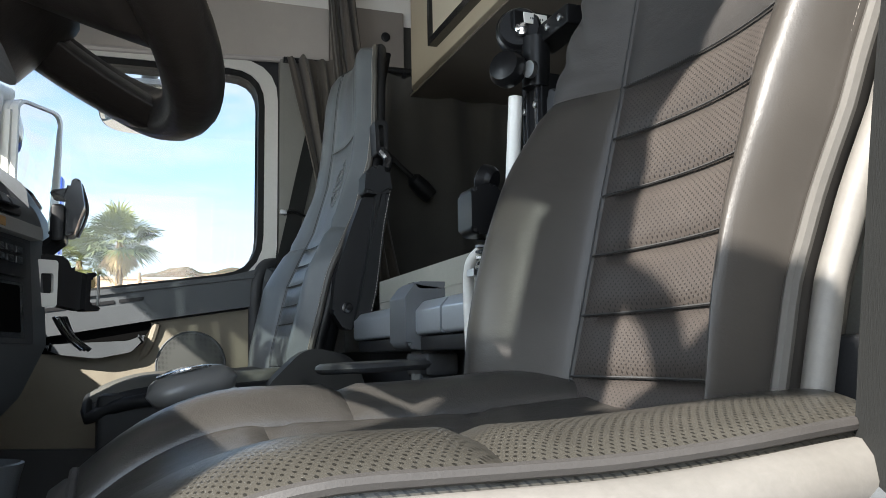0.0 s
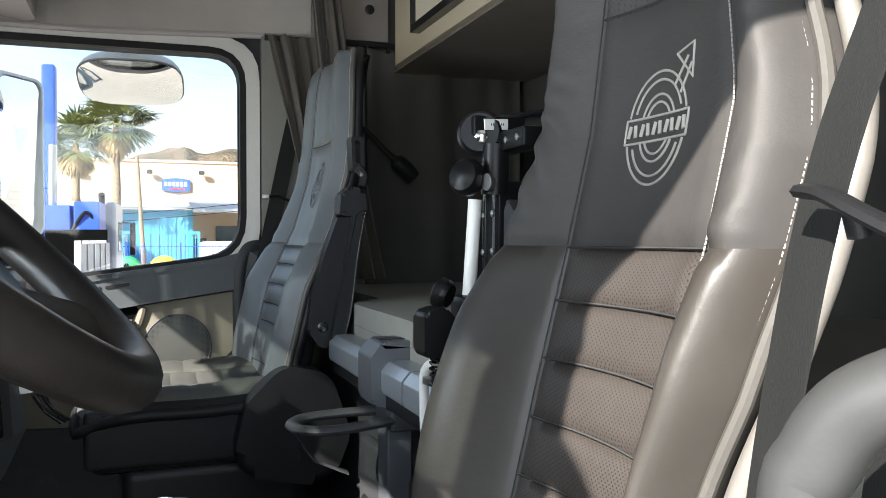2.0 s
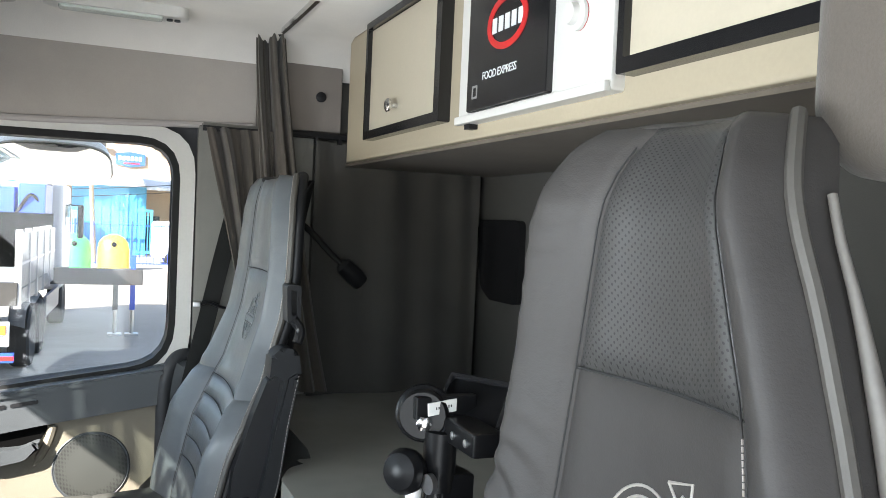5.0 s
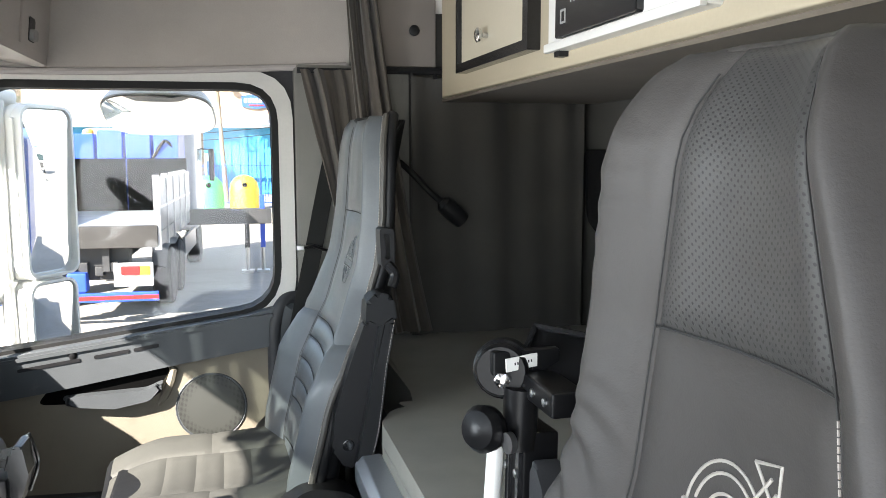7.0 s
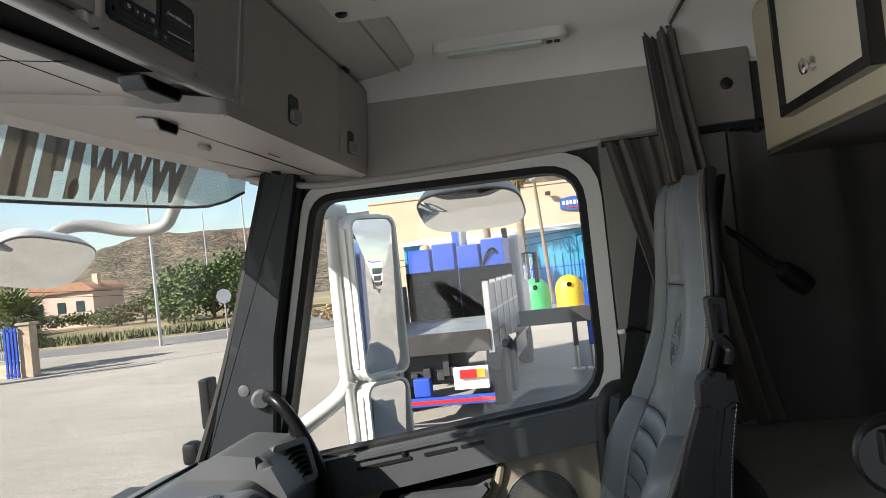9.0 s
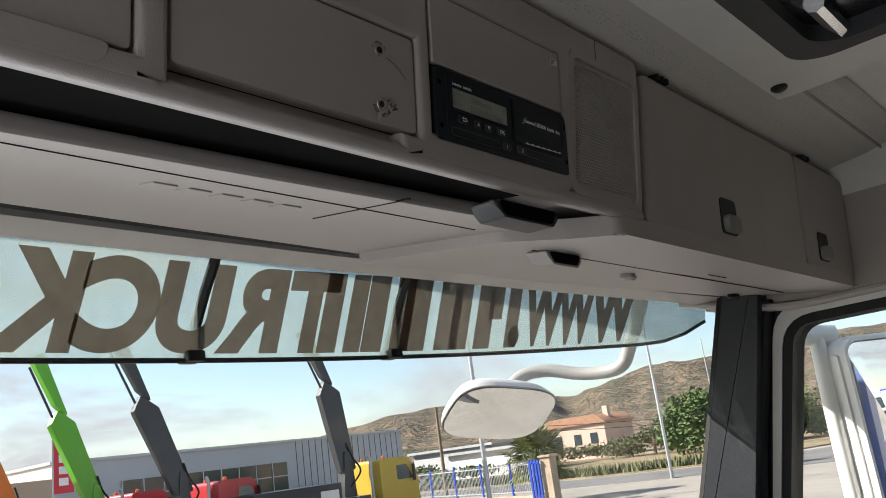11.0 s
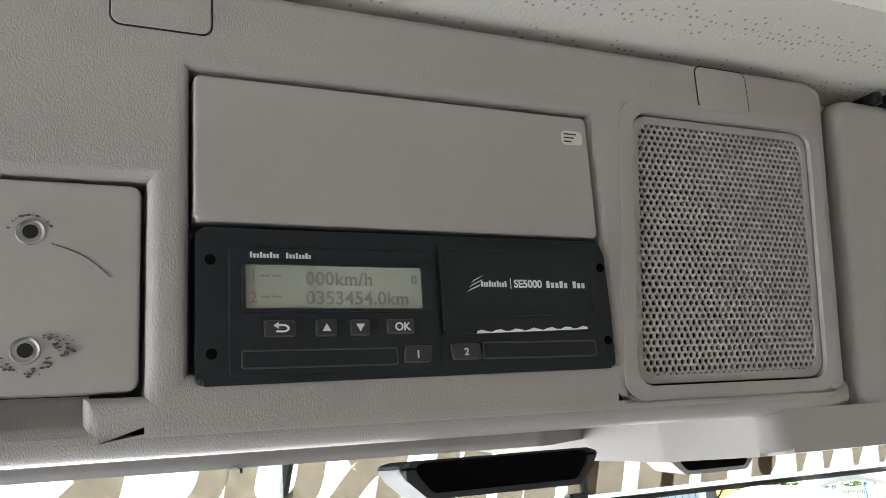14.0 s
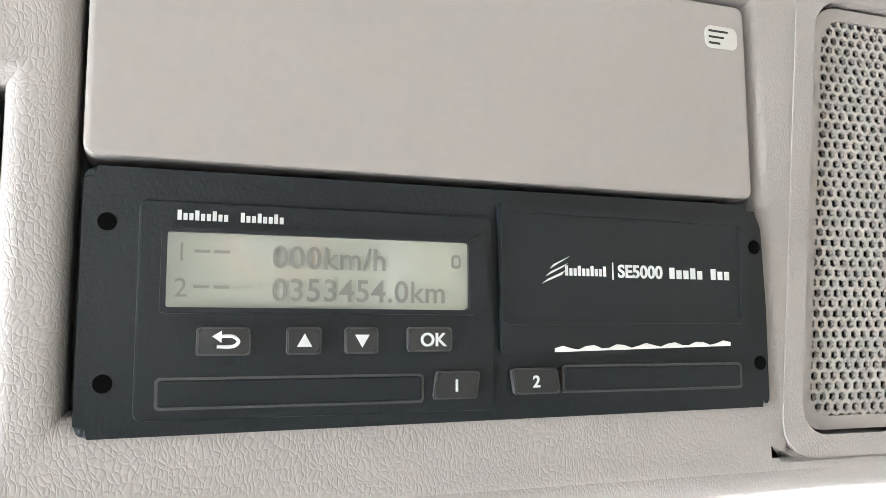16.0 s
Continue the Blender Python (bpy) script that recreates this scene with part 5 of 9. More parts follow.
locker(0.279, 0.795, 0.490, "wide taupe plastic overhead locker with a push latch")
locker(0.797, 1.055, 0.883, "narrow taupe plastic overhead locker with a push latch")


# underside: blind boxes with their pulls
def underside():
    u = thing("sunblind_box", (-0.15, 0.0, 1.55), "pale taupe sun blind boxes under the overhead console", "sun blind")
    left = round_corners([(-0.135, -1.0), (-0.066, 0.10), (-0.10, 0.155), (-0.335, 0.155), (-0.300, -0.5), (-0.22, -1.0)], [0, 0.02, 0.02, 0, 0.1, 0])
    part("blind_panel", prism(left, "z", 1.552, 1.566, 0.004), TAUPE_SMOOTH, u)
    right = round_corners([(-0.004, 0.195), (-0.05, 0.160), (-0.11, 0.125), (-0.330, 0.13), (-0.310, 0.5), (-0.225, 1.04), (-0.004, 1.04)], [0.02, 0.02, 0.03, 0.01, 0.1, 0.0, 0.02])
    part("blind_panel", prism(right, "z", 1.540, 1.562, 0.005), TAUPE_SMOOTH, u)
    # black sheet painted in for the shade between lip and blind panel
    part("painted_gap_shade", box(-0.145, -0.012, -1.0, 0.06, 1.5665, 1.5705), HOLE_SHADE, u)
    for gap in ((-0.120, -0.1188, -1.0, 0.10, 1.5512, 1.5530), (-0.185, -0.06, -0.62, -0.6188, 1.5512, 1.5530), (-0.185, -0.06, -0.06, -0.0588, 1.5512, 1.5530), (-0.120, -0.1188, 0.2, 1.0, 1.5392, 1.5410)):
        part("panel_gap", box(*gap), BLACK_PLASTIC, u)
    for x, y, w in ((-0.022, 0.045, 0.090), (-0.115, 0.245, 0.066)):
        z = 1.552 if y < 0.1 else 1.540
        h = part("pull", prism(round_corners([(y - w / 2 - 0.01, z), (y - w / 2 + 0.008, z - 0.016), (y + w / 2 - 0.008, z - 0.016), (y + w / 2 + 0.01, z)], 0.006), "x", x - 0.020, x + 0.008, 0.003), DARK_PLASTIC if y < 0.1 else TAUPE, u)
        # near-black plate paints the shade inside the pull
        part("pull_slot", prism(round_corners([(y - w / 2, z - 0.001), (y - w / 2 + 0.010, z - 0.0135), (y + w / 2 - 0.010, z - 0.0135), (y + w / 2, z - 0.001)], 0.005), "x", x + 0.0075, x + 0.0090), HOLE_SHADE, h)
    for k in range(5):
        y = -0.245 + 0.030 * k
        part("embossed_bar", prism([(-0.165, y), (-0.165, y + 0.020), (-0.150, y + 0.023), (-0.150, y + 0.003)], "z", 1.5505, 1.5530, 0.0006), TAUPE_SMOOTH, u)
    for x, y in ((-0.195, 0.955), (-0.165, 0.50)):
        part("screw_cap", lathe([(0, 0), (0.010, 0), (0.012, 0.006), (0.008, 0.010), (0, 0.010)], aim((x, y, 1.540), (0, 0, -1)), 16), BLACK_PLASTIC if y > 0.9 else TAUPE, u)
    part("label_bar", box(-0.09, -0.088, 0.60, 0.66, 1.5393, 1.5405), DARK_THREAD, u)
    part("front_lip", tube(spline([(-0.232, -1.0, 1.562), (-0.312, -0.5, 1.562), (-0.342, 0.1, 1.562), (-0.320, 0.5, 1.560), (-0.236, 1.02, 1.555)], 6), 0.010, 8), RUBBER, u)
    for piece in u.children_recursive:
        for q in piece.data.vertices:
            q.co.z += 0.015 + 0.16 * max(0.0, -0.03 - q.co.x)
    return u


underside()


# roof hatch and lamp
def roof_hatch():
    h = thing("roof_hatch", (0.4, 0, 1.78), "grey framed roof hatch with a dark recessed blind", "roof hatch")
    part("hatch_frame", ring(rounded(0.74, 1.18, 0.05, 6, 0.41, 0.0), rounded(0.56, 0.98, 0.05, 6, 0.41, 0.0), "z", 1.776, 1.800), HEADLINER, h, "padded grey hatch surround", angle=50)
    part("hatch_edge", ring(rounded(0.748, 1.188, 0.052, 6, 0.41, 0.0), rounded(0.738, 1.178, 0.05, 6, 0.41, 0.0), "z", 1.786, 1.801), BLACK_PLASTIC, h)
    part("hatch_well", ring(rounded(0.565, 0.985, 0.05, 6, 0.41, 0.0), rounded(0.50, 0.92, 0.05, 6, 0.41, 0.0), "z", 1.772, 1.800), DARK_PLASTIC, h, "dark recess rim")
    part("hatch_blind", box(0.15, 0.67, -0.47, 0.47, 1.794, 1.7985), BLACK_GLOSS, h)
    part("hatch_handle", tube([(0.19, 0.36, 1.785), (0.19, 0.46, 1.785)], 0.012, 8), CHROME, h, "small chrome catch")
    for y in (-0.54, 0.54):
        part("fixing_plug", lathe([(0, 0), (0.011, 0), (0.011, 0.004), (0.007, 0.007), (0, 0.007)], aim((0.085, y, 1.777), (0, 0, -1)), 14), BLACK_PLASTIC, h)
    return h


roof_hatch()


def roof_lamp():
    p = thing("ceiling_lamp", (0.335, 0.915, 1.79), "long white plastic interior lamp, switched off", "lamp")
    m = Matrix.Translation((0.335, 0.905, 0)) @ Matrix.Rotation(radians(0), 4, "Z")
    b = prism(rounded(0.285, 0.058, 0.022, 6), "z", 1.774, 1.801, 0.006, 3)
    bmesh.ops.transform(b, matrix=m, verts=b.verts)
    part("lamp_body", b, WHITE_PLASTIC, p)
    b = prism(rounded(0.205, 0.038, 0.008, 4, -0.012, 0), "z", 1.768, 1.780, 0.004, 2)
    bmesh.ops.transform(b, matrix=m, verts=b.verts)
    part("diffuser", b, DIFFUSER, p, "ribbed clear diffuser")
    for dx in (0.104, 0.120):
        b = lathe([(0, 0), (0.0065, 0), (0.0065, 0.004), (0, 0.005)], aim((dx, 0, 1.774), (0, 0, -1)), 12)
        bmesh.ops.transform(b, matrix=m, verts=b.verts)
        part("switch", b, DARK_PLASTIC, p)
    return p


DIFFUSER = material("lamp_diffuser", (0.55, 0.6, 0.56), 0.2, vary=0.05, bump=0.5, grain=400, stretch=(1, 6, 1))
roof_lamp()


# the punched vinyl strip of the headliner above the console
def punched(name, base, pitch):
    m = material(name, base, 0.8, vary=0.05, bump=0.5, grain=420)
    n, l, p = nodes_of(m)
    co = n.new("ShaderNodeTexCoord").outputs["Object"]
    v = n.new("ShaderNodeTexVoronoi")
    v.inputs["Scale"].default_value, v.inputs["Randomness"].default_value = 1 / pitch, 0.45
    l.new(co, v.inputs["Vector"])
    hole = ramp_node(n, l, v.outputs["Distance"], (0, 0, 0), (1, 1, 1), 0.16, 0.22)
    l.new(mix_node(n, l, hole, tuple(c * 0.5 for c in base), base), p.inputs["Base Color"])
    return m


PUNCHED = punched("punched_headliner_vinyl", (0.58, 0.555, 0.525), 0.0048)
strip = prism(round_corners([(-0.02, 1.764), (0.035, 1.772), (0.135, 1.784), (0.150, 1.797), (-0.02, 1.80)], [0, 0.02, 0.01, 0.004, 0]), "y", -1.0, 1.0, 0.002)
solo("trim_headliner_front", strip, PUNCHED, "punched pale vinyl strip along the headliner front", kind="structure")
solo("trim_headliner_seam", tube([(0.100, y, 1.7795) for y in (-1.0, 0.0, 1.0)], 0.003, 6), HEADER_CLOTH, "sewn ridge on the headliner strip", kind="structure")


RADIO_RED = material("radio_display", (0.10, 0.02, 0.012), 0.2, vary=0.1, bump=0.0)
TAG = material("ochre_tag", (0.42, 0.24, 0.09), 0.6, vary=0.2)

# ---- dash, wheel and the things on them ----
dash = thing("dashboard", (-0.45, 0.0, 0.5), "slate grey dashboard with a raised centre console", "dashboard")
top = round_corners([(-0.63, 0.84), (-0.58, 0.905), (-0.40, 0.955), (-0.24, 0.945), (-0.19, 0.88), (-0.22, 0.62), (-0.30, 0.42), (-0.63, 0.40)], [0.02, 0.1, 0.08, 0.05, 0.05, 0.08, 0.05, 0.01])
part("dash_top", prism(top, "y", -1.00, 0.985, 0.02, 3), BLUE_GREY, dash, "slate grained dash top")
part("demister_slot", box(-0.535, -0.515, -0.75, 0.75, 0.905, 0.929), BLACK_PLASTIC, dash)
part("dash_groove", tube(spline([(-0.45, 0.95, 0.945), (-0.45, 0.5, 0.948), (-0.44, 0.12, 0.949)], 6), 0.004, 6), BLACK_PLASTIC, dash)


def vent(at, turn, w, h):
    """An air vent with a raised surround and six slats."""
    m = Matrix.Translation(at) @ Matrix.Rotation(radians(turn), 4, "Z") @ Matrix.Rotation(radians(-14), 4, "Y")

    def place(bm):
        bmesh.ops.transform(bm, matrix=m, verts=bm.verts)
        return bm
    v = part("vent_surround", place(ring(yz(-w / 2 - 0.014, w / 2 + 0.014, -h / 2 - 0.014, h / 2 + 0.014, 0.016), yz(-w / 2, w / 2, -h / 2, h / 2, 0.008), "x", -0.05, 0.006)), BLUE_GREY, dash)
    part("vent_back", place(box(-0.05, -0.03, -w / 2, w / 2, -h / 2, h / 2)), HOLE_SHADE, v)
    for k in range(6):
        z = -h / 2 + h * (k + 0.5) / 6
        s = box(-0.016, 0.012, -w / 2, w / 2, -0.0012, 0.0012)
        bmesh.ops.transform(s, matrix=Matrix.Translation((-0.006, 0, z)) @ Matrix.Rotation(radians(25), 4, "Y"), verts=s.verts)
        part("slat", place(s), BLACK_PLASTIC, v)


pod = round_corners([(-0.44, 0.94), (-0.32, 1.000), (-0.215, 0.985), (-0.175, 0.90), (-0.20, 0.80), (-0.45, 0.80)], [0.04, 0.06, 0.04, 0.03, 0.02, 0.02])
part("end_pod", prism(pod, "y", 0.76, 0.985, 0.025, 3), BLUE_GREY, dash, "rounded end of the dash with its vent")
vent((-0.196, 0.875, 0.945), -24, 0.085, 0.068)

# centre console: a hood turned to the driver, with radio, tray and ledges
stack = thing("centre_console", (0.0, -0.2, 0.45), "slate centre console turned to the driver with a radio and pockets", "console")
TURN_IN = Matrix.Translation((0.09, 0.0, 0)) @ Matrix.Rotation(radians(-16), 4, "Z") @ Matrix.Translation((-0.09, 0.0, 0))


def turned(bm):
    bmesh.ops.transform(bm, matrix=TURN_IN, verts=bm.verts)
    return bm


hood = round_corners([(-0.34, 0.945), (-0.10, 1.015), (0.02, 1.01), (0.075, 0.955), (0.088, 0.80), (0.06, 0.74), (-0.05, 0.62), (-0.34, 0.58)], [0.03, 0.06, 0.05, 0.05, 0.02, 0.04, 0.05, 0.02])
part("console_body", turned(prism(hood, "y", -0.47, 0.015, 0.022, 3)), BLUE_GREY, stack, "slate moulded console body")
side = round_corners([(-0.30, 0.935), (-0.10, 0.995), (0.01, 0.985), (0.050, 0.94), (0.062, 0.80), (-0.02, 0.66), (-0.30, 0.64)], [0.03, 0.06, 0.05, 0.04, 0.03, 0.05, 0.02])
part("side_pocket_rim", turned(prism(side, "y", 0.0, 0.055, 0.02, 3)), BLUE_GREY, stack)
pk = round_corners([(-0.20, 0.945), (-0.10, 0.972), (-0.01, 0.962), (0.025, 0.92), (0.02, 0.84), (-0.16, 0.84)], 0.03)
part("side_pocket", turned(prism(pk, "y", 0.05, 0.0575, 0.002)), BLACK_GLOSS, stack, "glossy black oval recess")
part("top_tray_rim", turned(ring(rounded(0.20, 0.26, 0.03, 5, -0.19, -0.20), rounded(0.17, 0.23, 0.025, 5, -0.19, -0.20), "z", 0.955, 1.012)), BLUE_GREY, stack)
part("top_tray", turned(box(-0.285, -0.10, -0.32, -0.08, 0.985, 0.995)), BELT, stack, "ribbed tray mat")


def on_stack(name, y0, y1, z0, z1, mat, depth=0.004, r=0.004, label="", owner=None, x=None):
    """A panel on the console's face, which runs from z 0.80 to 0.955."""
    bm = prism(yz(y0, y1, z0, z1, r), "x", 0.0, depth, min(0.0015, depth * 0.4))
    for q in bm.verts:
        q.co.x += lerp([(0.74, 0.062), (0.80, 0.0885), (0.955, 0.0765), (1.01, 0.03)], q.co.z) if x is None else x
    return part(name, turned(bm), mat, owner or stack, label)


on_stack("face_panel", -0.440, -0.028, 0.800, 0.935, DARK_PLASTIC, 0.003)
radio = on_stack("radio", -0.330, -0.055, 0.872, 0.912, BLACK_PLASTIC, 0.009, 0.003, "black car radio with a dim red display")
on_stack("radio_display", -0.260, -0.150, 0.885, 0.903, RADIO_RED, 0.0105, 0.002, "dim red display", radio)
for k in range(6):
    on_stack("radio_key", -0.262 + 0.022 * k, -0.246 + 0.022 * k, 0.8755, 0.8805, KEY_BLACK, 0.0115, 0.001, "", radio)
for k in range(6):
    on_stack("radio_key", -0.128 + 0.022 * (k % 3), -0.112 + 0.022 * (k % 3), 0.887 + 0.011 * (k // 3), 0.8945 + 0.011 * (k // 3), KEY_BLACK, 0.0115, 0.001, "", radio)
# flat near-black plate paints the shade of the open slot
on_stack("open_slot", -0.325, -0.062, 0.812, 0.864, HOLE_SHADE, 0.0045, 0.003, "empty storage slot, its shade painted as a near-black plate")
on_stack("slot_frame", -0.335, -0.052, 0.806, 0.868, BLACK_GLOSS, 0.0035, 0.004)
on_stack("ledge", -0.440, -0.022, 0.918, 0.934, MID_GREY, 0.016, 0.005, "pale grey ledge above the radio")
on_stack("ledge_tag", -0.170, -0.120, 0.921, 0.931, TAG, 0.0175, 0.001, "worn ochre tag")
on_stack("upper_panel", -0.420, -0.050, 0.942, 0.985, BLACK_PLASTIC, 0.004, 0.006)
for k in range(5):
    on_stack("switch", -0.180 + 0.024 * k, -0.160 + 0.024 * k, 0.950, 0.962, KEY_BLACK, 0.009, 0.002)
on_stack("knob_plate", -0.290, -0.215, 0.945, 0.980, KEY_BLACK, 0.010, 0.006)
lower = round_corners([(-0.30, 0.66), (-0.02, 0.66), (0.050, 0.755), (0.04, 0.62), (-0.06, 0.50), (-0.30, 0.45)], [0.02, 0.03, 0.03, 0.05, 0.05, 0.02])
# the hood's passenger end: a raised top with a ribbed mat and a dark recess in its slope
wing = round_corners([(-0.36, 0.97), (-0.17, 1.050), (-0.035, 1.060), (0.064, 0.988), (0.074, 0.93), (0.058, 0.80), (0.0, 0.68), (-0.20, 0.62), (-0.36, 0.62)], [0.03, 0.05, 0.03, 0.025, 0.03, 0.04, 0.05, 0.05, 0.02])
part("hood_end", prism(wing, "y", 0.005, 0.240, 0.014, 3), BLUE_GREY, stack, "raised slate end of the console hood")
slope = Matrix.Translation((0.0145, 0.0, 1.0270)) @ Matrix.Rotation(radians(36), 4, "Y")


def on_slope(bm):
    bmesh.ops.transform(bm, matrix=slope, verts=bm.verts)
    return bm


hollow = round_corners([(-0.046, 0.125), (-0.046, 0.222), (0.050, 0.222), (0.050, 0.100)], [0.02, 0.022, 0.012, 0.012])
rim_out = round_corners([(-0.052, 0.119), (-0.052, 0.228), (0.054, 0.228), (0.054, 0.094)], [0.024, 0.026, 0.014, 0.014])
part("recess_rim", on_slope(ring(rim_out, hollow, "z", -0.006, 0.0035)), PILLAR_SLATE, stack)
# shallow floor, its near-black colour stands in for the recess shade
part("recess_floor", on_slope(prism(hollow, "z", -0.006, 0.0015)), HOLE_SHADE, stack, "shallow recess floor painted near-black for the shade inside")
mat_out = round_corners([(-0.285, 0.020), (-0.285, 0.228), (-0.075, 0.228), (-0.055, 0.150), (-0.110, 0.020)], 0.014)
mat_rise = lambda x: lerp([(-0.36, 0.97), (-0.17, 1.048), (-0.035, 1.059)], x)


def on_top(bm, lift):
    for q in bm.verts:
        q.co.z += mat_rise(q.co.x) + lift
    return bm


part("mat_rim", on_top(ring(mat_out, [(-0.180 + (x + 0.180) * 0.93, 0.125 + (y - 0.125) * 0.93) for x, y in mat_out], "z", -0.004, 0.004), 0.0), PILLAR_SLATE, stack)
mat_base = part("ribbed_mat", on_top(prism([(-0.180 + (x + 0.180) * 0.92, 0.125 + (y - 0.125) * 0.92) for x, y in mat_out], "z", -0.004, 0.0), 0.0), BLUE_GREY, stack, "ribbed rubber mat on the console hood")
for k in range(30):
    y = 0.030 + 0.0065 * k
    far_x = lerp([(0.02, -0.118), (0.15, -0.066), (0.222, -0.085)], y)
    part("rib", tube([(x, y, mat_rise(x) + 0.001) for x in (-0.276, -0.23, -0.17, far_x)], 0.0018, 6), BLUE_GREY, mat_base)
part("lower_fairing", turned(prism(lower, "y", -0.45, 0.0, 0.02, 3)), DARK_PLASTIC, stack, "dark lower fairing")


def phone_clamp():
    """The clamp holder on the console's corner: a pale frame and two spring jaws."""
    c = thing("phone_holder", (0.10, 0.0, 0.86), "black phone clamp with a worn pale metal frame, empty", "phone holder")
    m = Matrix.Translation((0.103, 0.035, 0.875)) @ Matrix.Rotation(radians(-62), 4, "Z")
    def P(bm):
        bmesh.ops.transform(bm, matrix=m, verts=bm.verts)
        return bm
    part("frame", P(ring(yz(-0.036, -0.010, -0.030, 0.026, 0.004), yz(-0.030, -0.015, -0.014, 0.010, 0.003), "x", 0.010, 0.016)), WHITE_PLASTIC, c, "worn pale frame")
    part("holder_body", P(prism(round_corners([(-0.034, -0.022), (0.028, -0.034), (0.030, 0.012), (0.010, 0.016), (0.002, 0.032), (-0.030, 0.034)], 0.006), "x", -0.012, 0.010, 0.004)), BLACK_PLASTIC, c)
    part("jaw", P(prism(round_corners([(0.020, -0.034), (0.040, -0.034), (0.040, -0.028), (0.027, -0.026), (0.028, 0.006), (0.036, 0.010), (0.034, 0.014), (0.022, 0.012)], 0.003), "x", -0.002, 0.022, 0.002)), BLACK_GLOSS, c)
    part("jaw_edge", P(tube([(0.020, 0.038, -0.030), (0.020, 0.038, 0.010)], 0.0018, 6)), STEEL, c)
    part("mount_arm", P(tube(spline([(-0.012, 0.0, 0.0), (-0.03, -0.01, -0.01), (-0.05, -0.012, -0.03)], 5), 0.010, 8)), BLACK_PLASTIC, c)
    return c


phone_clamp()


def hook_clamp():
    """The taller hooked holder behind it."""
    c = thing("device_holder", (0.09, 0.13, 0.94), "black hooked device holder with chrome edge, empty", "device holder")
    side = round_corners([(0.075, 0.945), (0.110, 0.945), (0.122, 0.985), (0.116, 1.020), (0.106, 1.022), (0.104, 1.008), (0.080, 1.004), (0.080, 0.998), (0.100, 0.996), (0.096, 0.965)], 0.004)
    part("holder_side", prism(side, "y", 0.105, 0.150, 0.004), BLACK_GLOSS, c)
    part("holder_back", box(0.082, 0.100, 0.095, 0.165, 0.935, 0.985, bevel=0.006), BLACK_PLASTIC, c)
    part("chrome_rim", tube(spline([(0.112, 0.152, 0.948), (0.123, 0.152, 0.985), (0.114, 0.152, 1.022)], 6), 0.0025, 6), CHROME, c)
    part("foot", tube(spline([(0.09, 0.13, 0.94), (0.06, 0.10, 0.91), (0.03, 0.07, 0.90)], 5), 0.012, 8), BLACK_PLASTIC, c)
    return c


hook_clamp()
bits = thing("key_bunch", (0.10, 0.06, 0.80), "bunch of chrome keys hanging by the console", "keys")
for k in range(3):
    part("key", tube(spline([(0.095 + 0.006 * k, 0.055, 0.835), (0.108 + 0.004 * k, 0.060 + 0.006 * k, 0.812), (0.128 + 0.004 * k, 0.062 + 0.010 * k, 0.794)], 4), 0.0045, 6, flat=0.4), CHROME, bits)


# steering wheel
def steering_wheel():
    s = thing("steering_wheel", (0.03, -0.53, 0.80), "worn dark brown leather steering wheel", "steering wheel")
    m = Matrix.Translation((0.060, -0.535, 1.098)) @ Matrix.Rotation(radians(43), 4, "Y")
    R = 0.225
    rim = [m @ Vector((R * math.cos(2 * math.pi * k / 64), R * math.sin(2 * math.pi * k / 64), 0.0)) for k in range(64)]
    part("rim", tube(rim, 0.0185, 14, closed=True), WHEEL_LEATHER, s, "worn leather rim")
    def P(bm):
        bmesh.ops.transform(bm, matrix=m, verts=bm.verts)
        return bm
    part("hub", P(prism(rounded(0.28, 0.30, 0.13, 10, 0.0, 0), "z", -0.062, -0.010, 0.026, 4)), WHEEL_LEATHER, s, "padded hub")
    for a0, a1, w in ((80, 100, 0.15), (260, 280, 0.15), (22, 38, 0.085), (322, 338, 0.085)):
        am = radians((a0 + a1) / 2)
        way = Vector((math.cos(am), math.sin(am), 0))
        side = Vector((-way.y, way.x, 0))
        bm = slab(lambda u, v, d: tuple(m @ (way * (0.05 + 0.168 * v) + side * (u - 0.5) * w * (1.0 + 0.5 * (v - 0.5) ** 2 * 4 * 0.5) + Vector((0, 0, -0.035 + 0.033 * v * v + 0.010 * (1 - (2 * u - 1) ** 2) - d * (1 - 0.9 * abs(2 * u - 1) ** 2.5))))), 10, 10, 0.030)
        part("spoke", bm, WHEEL_LEATHER, s, angle=70)
    part("column", tube([m @ Vector((0, 0, -0.05)), m @ Vector((-0.01, 0, -0.16)), m @ Vector((-0.02, 0, -0.42))], [0.05, 0.055, 0.06], 16), DARK_PLASTIC, s, "steering column shroud")
    for sgn in (-1, 1):
        part("stalk", tube(spline([m @ Vector((0.0, 0.05 * sgn, -0.10)), m @ Vector((0.03, 0.13 * sgn, -0.085)), m @ Vector((0.04, 0.20 * sgn, -0.07))], 5), [0.007] * 9 + [0.009, 0.010], 8), BLACK_PLASTIC, s)
    return s


WHEEL_LEATHER = leather("wheel_leather", (0.0155, 0.0128, 0.0112), 0.38, wrinkle=0.3)
WHEEL_LEATHER.node_tree.nodes["Principled BSDF"].inputs["Specular IOR Level"].default_value = 0.28
steering_wheel()
hoodp = round_corners([(-0.40, 0.94), (-0.24, 1.045), (-0.15, 1.045), (-0.16, 1.00), (-0.22, 0.90), (-0.40, 0.88)], [0.03, 0.04, 0.02, 0.01, 0.02, 0.02])
part("cluster_hood", prism(hoodp, "y", -0.86, -0.46, 0.015, 3), DARK_PLASTIC, dash, "hood over the instruments")
part("instrument_panel", box(-0.235, -0.225, -0.83, -0.49, 0.885, 1.00), BLACK_GLOSS, dash)


